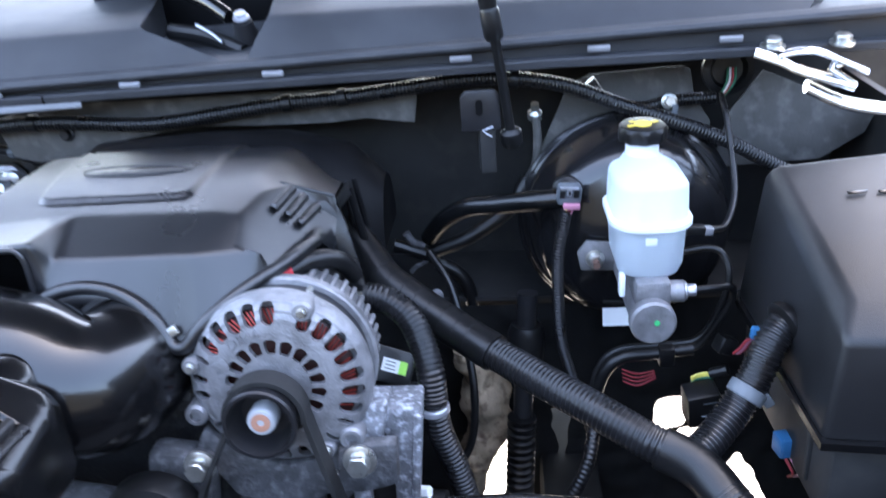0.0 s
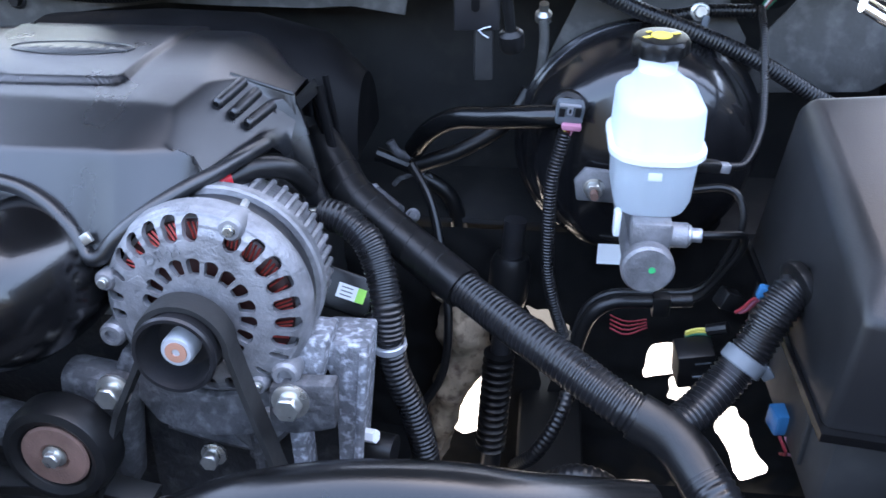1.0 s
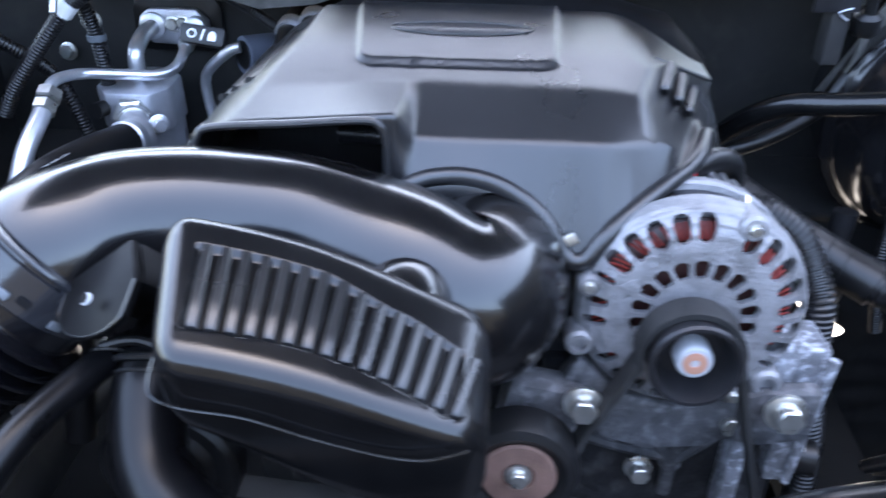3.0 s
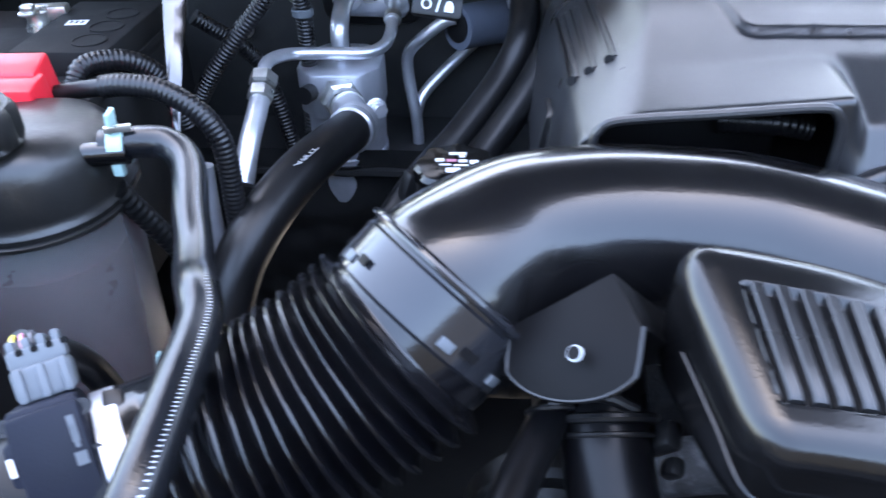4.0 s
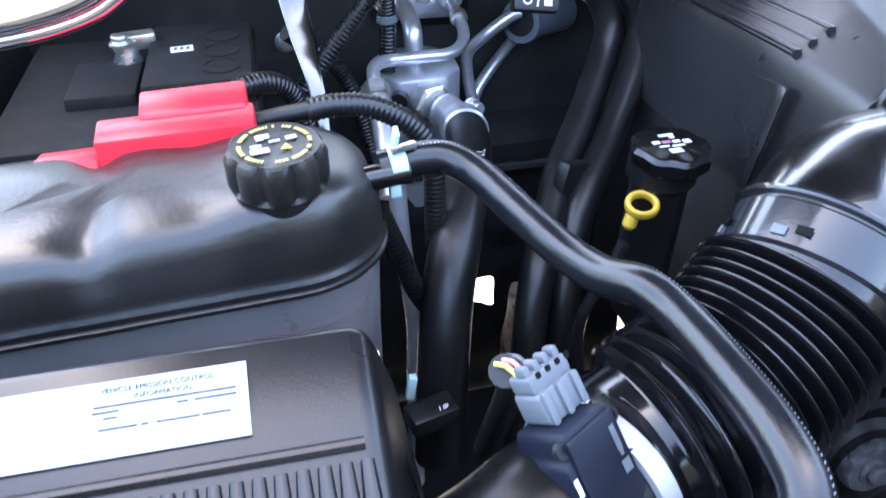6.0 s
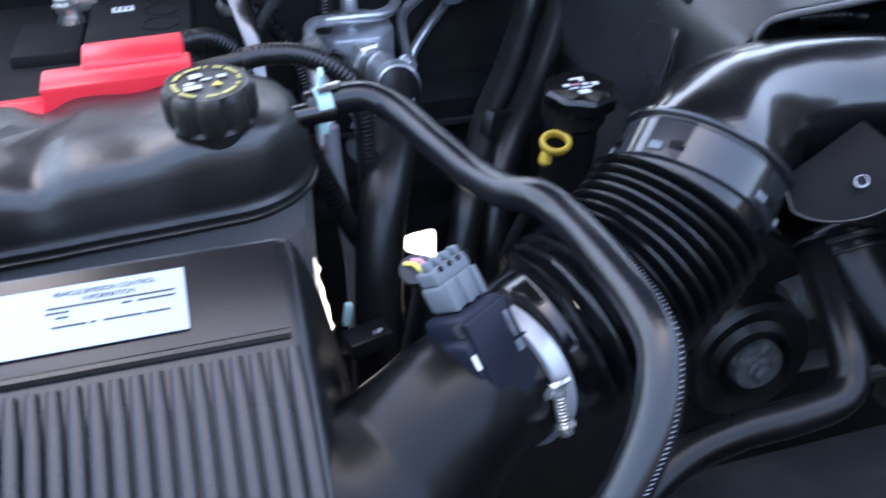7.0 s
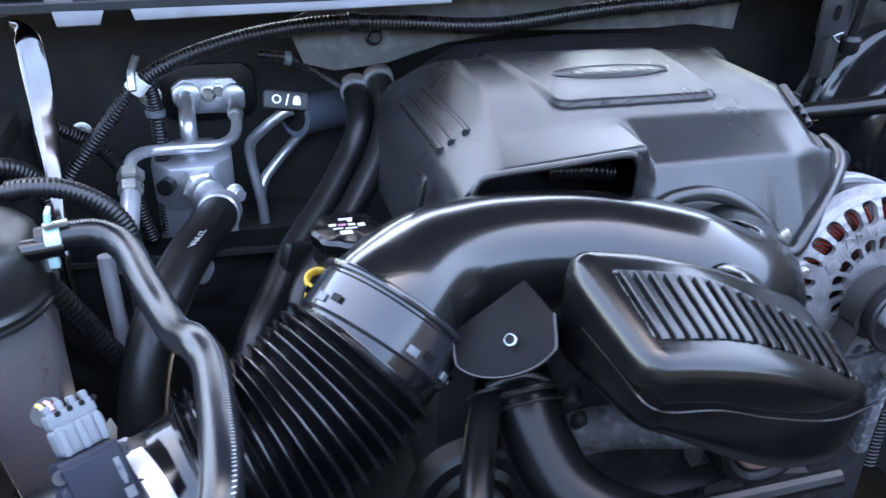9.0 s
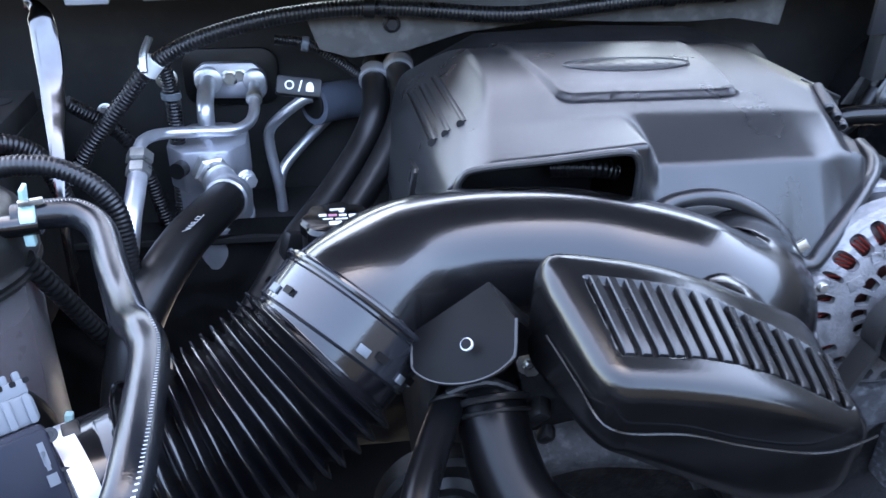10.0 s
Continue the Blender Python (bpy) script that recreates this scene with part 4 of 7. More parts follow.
slim = bay_hose("coolant_hose", [(-0.498, 0.48, 1.0), (-0.504, 0.46, 1.008), (-0.513, 0.437, 1.01), (-0.524, 0.41, 1.009), (-0.533, 0.385, 1.006), (-0.539, 0.366, 1.0), (-0.5445, 0.355, 0.992), (-0.557, 0.349, 0.988), (-0.585, 0.3455, 0.9885), (-0.618, 0.344, 0.989), (-0.655, 0.336, 0.988), (-0.7, 0.315, 0.98)], 0.0098, 18, "dullhose", "slim black rubber coolant hose below the duct", None)
thick = bay_hose("radiator_hose", [(-0.48, 0.49, 1.005), (-0.482, 0.465, 1.007), (-0.482, 0.44, 0.998), (-0.479, 0.42, 0.985), (-0.471, 0.4, 0.973), (-0.453, 0.381, 0.966), (-0.425, 0.362, 0.963), (-0.374, 0.339, 0.961), (-0.3, 0.325, 0.955), (-0.2, 0.32, 0.94)], 0.0215, 26, "dullhose", "thick black rubber radiator hose under the duct", None)
part("spring_clamp", ring((-0.482, 0.452, 1.005), (0.05, -0.75, -0.65), 0.0232, 0.0024), "matte", thick)
part("spring_clamp", ring((-0.4815, 0.446, 1.0), (0.05, -0.75, -0.65), 0.0232, 0.0014), "matte", thick)
part("clamp_ear", box((-0.457, 0.44, 1.006), (0.01, 0.014, 0.02), (25, 30, 0), 0.003), "matte", thick)
part("clamp_ear", box((-0.4525, 0.431, 0.996), (0.008, 0.01, 0.012), (25, 30, 0), 0.003), "matte", thick)
part("clamp_bridge", tube([(-0.51, 0.446, 1.02), (-0.498, 0.447, 1.024), (-0.484, 0.446, 1.026), (-0.47, 0.444, 1.02)], 0.0032, 10), "matte", thick)
part("spring_clamp", ring((-0.508, 0.45, 1.011), (0.1, -0.8, -0.5), 0.0112, 0.0018), "matte", slim)
bay_hose("radiator_hose", [(-0.16, 0.42, 0.89), (-0.1, 0.425, 0.92), (-0.03, 0.43, 0.937), (0.04, 0.432, 0.942), (0.1, 0.44, 0.93), (0.17, 0.47, 0.9)], 0.022, 26, "shinyhose", "shiny black upper radiator hose", 0.004)

pul = thing("belt_pulley", (-0.492, 0.485, 0.874), "black belt pulley with a grey centre bolt", "pulley")
part("wheel", lathe([(0.046, 0), (0.05, 0.003), (0.05, 0.02), (0.046, 0.024), (0.034, 0.02), (0.028, 0.024), (0.027, 0.03), (0.024, 0.022), (0.0, 0.02)], (-0.503, 0.493, 0.887), (0, -1, 0.1), 40), "matte", pul)
part("hub_cap", lathe([(0.02, 0), (0.02, 0.01), (0.018, 0.013), (0.0, 0.014)], (-0.502, 0.475, 0.889), (0, -1, 0.1), 28), "dirtycast", pul)
part("bolt", hexagon((-0.502, 0.462, 0.89), (0, -1, 0.1), 0.008, 0.008), "dirtycast", pul)

# ---- coolant tank ----
tank = thing("coolant_tank", (-0.93, 0.62, 0.86), "coolant surge tank with black top and cloudy base, pink fluid inside", "coolant tank")
turn = Matrix.Rotation(radians(4), 3, "Z")
tc = V(-0.935, 0.622, 0)


def evenly(outline, n):
    """The closed outline cut into n even steps."""
    pts = [Vector((x, y)) for x, y in outline]
    pts.append(pts[0])
    run = [0.0]
    for a, b_ in zip(pts, pts[1:]):
        run.append(run[-1] + (b_ - a).length)
    out, k = [], 0
    for i in range(n):
        s = run[-1] * i / n
        while run[k + 1] < s:
            k += 1
        out.append(pts[k].lerp(pts[k + 1], (s - run[k]) / max(1e-9, run[k + 1] - run[k])))
    return out


def tank_ring(w, d, z, r, lump=0.0, dx=0.0):
    """One level of the tank; lump deepens the valleys between its chambers."""
    out = []
    for p, q in evenly(round_rect(w, d, r, 10), 160):
        dip = math.exp(-((p + 0.02) / 0.013) ** 2) + 0.5 * math.exp(-((p - 0.042) / 0.02) ** 2)
        far = (p - 0.085) ** 2 + (q + 0.04) ** 2
        dome = 0.012 * math.exp(-far / 0.0045) * min(1, max(0, (z - 1.03) / 0.03))
        out.append(tc + turn @ V(p + dx, q * (1 - (9 * lump * dip if q < 0 else 0)), 0) + V(0, 0, z - 0.8 * lump * dip + dome))
    return out


lower = [tank_ring(0.262, 0.112, 0.76, 0.045), tank_ring(0.276, 0.124, 0.77, 0.05), tank_ring(0.282, 0.13, 0.95, 0.056), tank_ring(0.288, 0.136, 1.02, 0.058)]
part("base", loft(lower), "tankmilk", tank, "cloudy white translucent base")
fl = [tank_ring(0.268, 0.116, 0.775, 0.046), tank_ring(0.276, 0.124, 0.95, 0.052), tank_ring(0.278, 0.127, 0.988, 0.052)]
part("fluid", loft(fl), "fluid", tank, "pink coolant")
upper = [tank_ring(0.294, 0.138, 1.0165, 0.06, 0.001), tank_ring(0.299, 0.143, 1.018, 0.062, 0.001), tank_ring(0.299, 0.143, 1.0205, 0.062, 0.001), tank_ring(0.295, 0.139, 1.0215, 0.06, 0.001), tank_ring(0.295, 0.139, 1.024, 0.06, 0.001), tank_ring(0.298, 0.142, 1.025, 0.061, 0.001), tank_ring(0.298, 0.142, 1.0265, 0.061, 0.001), tank_ring(0.294, 0.138, 1.028, 0.06, 0.001), tank_ring(0.294, 0.138, 1.033, 0.06, 0.001), tank_ring(0.292, 0.136, 1.041, 0.058, 0.0031), tank_ring(0.288, 0.132, 1.05, 0.056, 0.005),
         tank_ring(0.283, 0.128, 1.0575, 0.054, 0.0062), tank_ring(0.272, 0.116, 1.064, 0.05, 0.008), tank_ring(0.25, 0.092, 1.068, 0.04, 0.0095), tank_ring(0.17, 0.03, 1.0695, 0.013, 0.009)]
part("top", loft(upper), "tanktop", tank, "glossy black plastic top", 60)
part("filler_neck", lathe([(0.021, 0.002), (0.021, 0.03)], (-0.847, 0.586, 1.0585), (0, -0.05, 1), 56), "tanktop", tank, angle=60)
cap_c = V(-0.847, 0.584, 1.0822)
cap = part("cap", lathe([(0.02, -0.003), (0.0265, -0.002), (0.0272, 0.0), (0.028, 0.003), (0.028, 0.0165), (0.0262, 0.0205), (0.0242, 0.0215), (0.023, 0.021), (0.0, 0.0213)], cap_c, (0, -0.05, 1), 72, wave=lambda a, i: 1 - (0.13 * abs(math.sin(4.5 * a)) ** 6 if 1 < i < 6 else 0)), "capplastic", tank, "black fluted cap with printed warning ring")
for i in range(64):
    if i % 16 in (14, 15) or i % 7 == 3:
        continue
    a = 2 * math.pi * i / 64
    part("ring_mark", box(tuple(cap_c + V(0.019 * math.cos(a), 0.019 * math.sin(a) - 0.0013, 0.0221 + 0.019 * math.sin(a) * 0.05)), (0.0024, 0.0011, 0.0004), (0, 0, math.degrees(a)), 0), "capmark", cap)
for x, y, w, h in ((-0.006, 0.007, 0.007, 0.005), (-0.008, 0.006, 0.004, 0.006), (0.009, 0.004, 0.006, 0.004), (-0.008, -0.008, 0.01, 0.005), (-0.01, -0.003, 0.006, 0.003), (0.0, 0.0015, 0.006, 0.002)):
    part("symbol", box(tuple(cap_c + V(x, y, 0.0221 + y * 0.05)), (w, h, 0.0004), (0, 0, 10), 0), "fadedink", cap)
part("symbol", prism([(-0.003, -0.002), (0.003, -0.002), (0, 0.003)], tuple(cap_c + V(0.006, -0.006, 0.0219)), (1, 0, 0), (0, 1, 0.05), 0.0004, 0), "yellowink", cap)
part("outlet", lathe([(0.008, 0), (0.008, 0.03)], (-0.8, 0.61, 1.06), (1, 0.1, 0.05), 16), "gloss", tank)

hose = thing("coolant_overflow_hose", (-0.7, 0.5, 1.05), "shiny braided grey-black coolant hose from the tank", "hose")
hp = [(-0.788, 0.617, 1.063), (-0.765, 0.62, 1.065), (-0.745, 0.618, 1.064), (-0.728, 0.6, 1.059), (-0.711, 0.552, 1.053), (-0.7, 0.523, 1.05), (-0.69, 0.495, 1.053), (-0.679, 0.472, 1.061), (-0.671, 0.45, 1.06), (-0.667, 0.41, 1.06), (-0.665, 0.37, 1.058), (-0.668, 0.345, 1.05), (-0.685, 0.32, 1.025), (-0.72, 0.3, 0.985), (-0.77, 0.29, 0.94)]
part("hose", tube(hp, 0.0107, 22, 0.004), "braid", hose, angle=60)
rib = smooth_path(hp, 0.0022)
cord = bmesh.new()
for i in range(4, len(rib) - 4, 1):
    t = (rib[i + 1] - rib[i]).normalized()
    sid = (V(0.55, -0.15, 0.75) - t * V(0.55, -0.15, 0.75).dot(t)).normalized()
    q = rib[i] + sid * 0.0103
    sweep([q - t * 0.0006 - t.cross(sid) * 0.0009, q + t * 0.0006 + t.cross(sid) * 0.0009], 0.00045, 4, cord)
part("stitch", cord, "can", hose, "pale woven stitch line along the hose")
hc = thing("spring_clamp", (-0.778, 0.622, 1.064), "pale green spring clamp on the coolant hose", "hose clamp")
part("band", lathe([(0.0112, 0), (0.0122, 0.0005), (0.0122, 0.01), (0.0112, 0.0105)], (-0.782, 0.617, 1.063), (1, 0.1, 0.05), 24), "bluegreen", hc)
part("ear", box((-0.778, 0.615, 1.08), (0.003, 0.01, 0.018), (10, 10, 0), 0.0005), "bluegreen", hc)
part("ear", box((-0.773, 0.612, 1.078), (0.016, 0.004, 0.004), (0, 0, 20), 0.0005), "zinc", hc)
part("ear", box((-0.779, 0.612, 1.05), (0.007, 0.006, 0.01), (0, 0, 0), 0.001), "bluegreen", hc)

# ---- battery ----
bat = thing("battery", (-0.96, 0.85, 0.86), "black car battery with pale terminal and labels", "battery")
part("case", box((-0.955, 0.845, 0.94), (0.19, 0.22, 0.19), bevel=0.004), "dusty", bat)
part("lid", box((-0.955, 0.845, 1.035), (0.194, 0.224, 0.012), bevel=0.003), "dusty", bat)
part("raised_lid", box((-0.902, 0.852, 1.049), (0.084, 0.136, 0.026), bevel=0.003), "dusty", bat)
part("raised_lid", box((-0.977, 0.838, 1.044), (0.054, 0.078, 0.014), bevel=0.003), "dusty", bat)
part("sticker", prism([(-0.009, -0.006), (0.009, -0.006), (0.009, 0.006), (-0.009, 0.006)], (-0.916, 0.8555, 1.0622), (1, 0.1, 0), (0, 1, 0), 0.0005, 0), "paper", bat)
for i in range(3):
    part("sticker_mark", box((-0.921 + 0.005 * i, 0.8555, 1.0629), (0.0025, 0.006, 0.0004), (0, 0, 0), 0), "ink", bat)
for y in (0.83, 0.865, 0.9):
    part("cell_plug", lathe([(0.015, 0), (0.015, 0.001), (0.0135, 0.0012), (0.0135, 0.0004), (0, 0.0004)], (-0.884, y - 0.02, 1.0622), (0, 0, 1), 28), "dusty", bat)
part("terminal", lathe([(0.012, 0), (0.012, 0.012), (0.009, 0.018), (0.009, 0.026), (0.0, 0.027)], (-0.962, 0.872, 1.04), (0, 0, 1), 20), "zinc", bat, "pale lead battery post")
part("terminal_clamp", box((-0.957, 0.886, 1.062), (0.036, 0.016, 0.014), (0, 0, 10), 0.003), "zinc", bat)
part("terminal_bolt", hexagon((-0.964, 0.865, 1.067), (0, 0, 1), 0.007, 0.008), "zinc", bat)
rc = thing("battery_terminal_cover", (-0.92, 0.7, 1.05), "bright red plastic battery terminal cover", "terminal cover")
ru = Vector((0.95, 0.16, 0.0)).normalized()


def wedge(x0, x1, rows):
    return bevel_all(loft([[V(x, y + (x + 0.9) * 0.06, z) for y, z in rows] for x in (x0, x1)]), 0.0025, 2)


part("shell", wedge(-0.931, -0.863, [(0.676, 1.033), (0.684, 1.083), (0.708, 1.0905), (0.716, 1.048), (0.716, 1.033)]), "red", rc)
part("front_step", wedge(-0.957, -0.859, [(0.664, 1.028), (0.666, 1.0775), (0.69, 1.082), (0.7, 1.028)]), "red", rc)
part("side_step", wedge(-0.995, -0.9565, [(0.658, 1.028), (0.658, 1.058), (0.672, 1.068), (0.69, 1.064), (0.7, 1.028)]), "red", rc)
part("embossed_plate", prism([(-0.012, -0.005), (0.012, -0.005), (0.012, 0.005), (-0.012, 0.005)], V(-0.972, 0.6535, 1.042), ru, (0, 0.05, 1), 0.002, 0.0006), "red", rc)
cab = thing("battery_cable", (-0.78, 0.7, 1.06), "black corrugated battery cable with bare sleeve", "cable")
part("sleeve", tube([(-0.862, 0.705, 1.06), (-0.845, 0.705, 1.063), (-0.82, 0.7, 1.068)], 0.0065, 14), "rubber", cab)
part("loom", corrugated([(-0.823, 0.7, 1.068), (-0.806, 0.699, 1.07), (-0.783, 0.699, 1.067), (-0.761, 0.697, 1.056), (-0.746, 0.695, 1.04), (-0.739, 0.693, 1.015), (-0.739, 0.69, 0.95)], 0.0085, 0.0038, 0.0006), "loom", cab)
part("tape_ring", lathe([(0.0072, 0), (0.0072, 0.003)], (-0.824, 0.7, 1.068), (1, 0, 0), 16), "wire_red", cab)
single("battery_cable", corrugated([(-0.883, 0.765, 1.04), (-0.877, 0.775, 1.052), (-0.862, 0.787, 1.054), (-0.843, 0.8, 1.047), (-0.828, 0.812, 1.025), (-0.82, 0.82, 0.98)], 0.009, 0.004, 0.0008), "loom", "black corrugated battery cable over the battery", "cable")


# ---- air conditioning lines ----
ac = thing("ac_accumulator", (-0.7, 0.95, 0.8), "grey aluminium air conditioning canister with pipe fittings", "accumulator")
axd = V(0.03, -0.05, 1).normalized()
part("canister", lathe([(0.04, 0), (0.043, 0.01), (0.043, 0.09), (0.0445, 0.091), (0.0445, 0.1), (0.043, 0.101), (0.043, 0.16), (0.04, 0.163), (0, 0.163)], (-0.708, 0.975, 0.79), axd, 40), "can", ac)
part("head", prism([(-0.025, -0.041), (0.025, -0.041), (0.0435, -0.02), (0.0435, 0.02), (0.022, 0.043), (-0.022, 0.043), (-0.0435, 0.02), (-0.0435, -0.02)], (-0.703, 0.965, 0.938), (1, 0, 0), (0, 1, 0.05), 0.051, 0.004), "can", ac)
part("black_band", lathe([(0.0445, 0), (0.0445, 0.012)], (-0.7045, 0.969, 0.872), axd, 40), "rubber", ac)
part("top_pipe", tube([(-0.703, 0.966, 0.985), (-0.703, 0.966, 1.01), (-0.703, 0.974, 1.023), (-0.704, 1.0, 1.031), (-0.7045, 1.03, 1.031)], 0.0095, 18, 0.004), "alu", ac)
part("liquid_pipe", tube([(-0.757, 0.858, 1.003), (-0.757, 0.875, 1.015), (-0.752, 0.9, 1.014), (-0.738, 0.92, 1.01), (-0.7, 0.932, 1.006), (-0.672, 0.942, 1.003), (-0.656, 0.955, 1.006), (-0.65, 0.97, 1.015), (-0.651, 0.995, 1.024), (-0.652, 1.03, 1.03)], 0.0062, 14, 0.004), "alu", ac)
for q, rr_ in ((0.0, 0.0135), (0.016, 0.0125)):
    part("flare_nut", lathe([(rr_ * 0.8, 0), (rr_, 0.002), (rr_, 0.012), (rr_ * 0.8, 0.014)], V(-0.757, 0.87, 1.009) + V(0, -0.6, -0.35).normalized() * q, (0, -0.6, -0.35), 6), "zinc", ac)
part("lower_sleeve", tube([(-0.757, 0.848, 0.996), (-0.7575, 0.826, 0.985), (-0.759, 0.8, 0.97), (-0.761, 0.775, 0.945)], 0.0095, 14), "alu", ac)
part("suction_fitting", tube([(-0.703, 0.935, 0.966), (-0.695, 0.915, 0.964), (-0.682, 0.888, 0.963), (-0.672, 0.868, 0.957)], 0.0165, 20), "alu", ac)
part("fitting_nut", lathe([(0.018, 0), (0.021, 0.002), (0.021, 0.016), (0.018, 0.018)], (-0.7, 0.925, 0.965), (0.35, -0.9, -0.05), 6), "zinc", ac)
part("fitting_ring", lathe([(0.0168, 0), (0.0185, 0.001), (0.0185, 0.005), (0.0168, 0.006)], (-0.688, 0.9, 0.9635), (0.35, -0.9, -0.05), 28), "zinc", ac)
part("ferrule", lathe([(0.019, -0.008), (0.0225, -0.005), (0.0225, 0.004), (0.0212, 0.006), (0.0225, 0.008), (0.0225, 0.02), (0.0205, 0.022)], (-0.675, 0.868, 0.958), (-0.09, -0.97, 0.2), 28), "alu", ac)
part("bolt", hexagon((-0.66, 0.9, 0.962), (0.5, -0.8, 0.1), 0.008, 0.014), "alu", ac)
part("service_cap", lathe([(0.009, 0), (0.009, 0.014), (0.0, 0.014)], (-0.727, 0.915, 0.972), (-0.3, -1, 0.1), 16), "rubber", ac)
suc = thing("ac_suction_hose", (-0.72, 0.7, 0.95), "black rubber air conditioning hose with white print", "hose")
sp = [(-0.675, 0.868, 0.958), (-0.677, 0.845, 0.963), (-0.688, 0.79, 0.972), (-0.703, 0.742, 0.972), (-0.722, 0.69, 0.958), (-0.737, 0.655, 0.93), (-0.747, 0.63, 0.88), (-0.755, 0.61, 0.8)]
part("hose", tube(sp, 0.02, 22), "rubber", suc)
writing("/VAL, EFDM", 0.011, (-0.7205, 0.6672, 0.957), (-0.24, -0.5, -0.35), (0.9, -0.35, -0.2), 0.0002, "fadedink", suc)
writing("2739A", 0.011, (-0.692, 0.7415, 0.9915), (-0.35, -0.9, -0.05), (0.85, -0.3, 0.3), 0.0002, "fadedink", suc)
blk = thing("firewall_pipe_block", (-0.68, 1.04, 1.02), "aluminium pipe block with bolts on a black gasket", "pipe block")
part("gasket", prism(round_rect(0.112, 0.068, 0.02, 5), (-0.68, 1.056, 1.03), (1, 0, 0), (0, 0.05, 1), 0.006, 0.002), "rubber", blk)
part("block", prism([(-0.042, -0.004), (-0.03, -0.02), (0.036, -0.022), (0.042, -0.014), (0.042, 0.008), (0.028, 0.022), (-0.03, 0.022), (-0.042, 0.012)], (-0.68, 1.046, 1.029), (1, 0, 0), (0, 0.05, 1), 0.012, 0.003), "can", blk)
part("block_web", box((-0.68, 1.038, 1.021), (0.05, 0.012, 0.02), (0, 0, 0), 0.004), "can", blk)
part("bolt", hexagon((-0.68, 1.034, 1.034), (0, -1, 0.1), 0.0075, 0.01), "zinc", blk)
part("collar", lathe([(0.016, 0), (0.016, 0.006), (0.012, 0.008)], (-0.7045, 1.034, 1.032), (0, -1, 0.1), 24), "alu", blk)
part("pipe_ferrule", lathe([(0.0075, 0), (0.0092, 0.001), (0.0092, 0.009), (0.0075, 0.01)], (-0.6505, 0.986, 1.021), (0, 1, 0.36), 22), "zinc", blk)
part("bolt", hexagon((-0.668, 1.034, 1.037), (0, -1, 0.1), 0.006, 0.008), "zinc", blk)
part("collar", lathe([(0.013, 0), (0.013, 0.012), (0.009, 0.014)], (-0.651, 1.034, 1.032), (0, -1, 0.1), 24), "alu", blk)
ht = thing("heater_pipes", (-0.61, 1.0, 0.95), "pair of bent aluminium pipes beside the canister", "pipe")
part("pipe", tube([(-0.585, 0.985, 1.024), (-0.597, 0.985, 1.02), (-0.622, 0.99, 1.0), (-0.637, 1.0, 0.98), (-0.638, 1.0, 0.955), (-0.63, 0.995, 0.9), (-0.628, 0.99, 0.83)], 0.0065, 14, 0.005), "alu", ht)
part("pipe", tube([(-0.55, 1.05, 0.995), (-0.565, 1.05, 0.978), (-0.6, 1.03, 0.95), (-0.625, 1.012, 0.926), (-0.632, 1.0, 0.905)], 0.0065, 14, 0.005), "alu", ht)
cv = thing("foam_sleeve", (-0.57, 1.02, 1.02), "grey foam sleeve over the pipes with a black tag", "foam sleeve")
part("foam", tube([(-0.583, 0.99, 1.012), (-0.55, 1.02, 1.008), (-0.52, 1.04, 1.004)], 0.023, 24), "foam", cv)
part("hollow", lathe([(0.0165, 0), (0.0165, 0.0012), (0.0, 0.0012)], (-0.5835, 0.9895, 1.0135), (-0.7, -0.65, 0.08), 24), "matte", cv)
tag = part("tag", prism(round_rect(0.046, 0.02, 0.003, 3), (-0.596, 0.9, 1.064), (0.98, 0.05, -0.15), (0.1, 0.5, 0.85), -0.012, 0.002), "matte", cv, "black plastic tag with white symbols")
n0 = Vector((0.98, 0.05, -0.15)).normalized()
v0 = Vector((0.1, 0.5, 0.85)); v0 = (v0 - n0 * n0.dot(v0)).normalized(); w0 = n0.cross(v0)
to = V(-0.596, 0.9, 1.064) + w0 * 0.0004
part("symbol_ring", lathe([(0.0048, 0), (0.0048, 0.0006), (0.0034, 0.0006), (0.0034, 0)], to - n0 * 0.01, w0, 20), "whiteink", tag)
part("symbol_hole", lathe([(0.0032, 0), (0.0032, 0.0008), (0, 0.0008)], to - n0 * 0.01, w0, 20), "matte", tag)
part("symbol_bar", prism([(-0.001, -0.006), (0.0005, -0.006), (0.003, 0.006), (0.0015, 0.006)], to, n0, v0, 0.0006, 0), "whiteink", tag)
part("symbol_lock", prism([(-0.004, -0.005), (0.004, -0.005), (0.004, 0.001), (-0.004, 0.001)], to + n0 * 0.011, n0, v0, 0.0006, 0), "whiteink", tag)
part("symbol_lock", lathe([(0.0034, 0), (0.0034, 0.0006), (0.002, 0.0006), (0.002, 0)], to + n0 * 0.011 + v0 * 0.0015, w0, 16), "whiteink", tag)

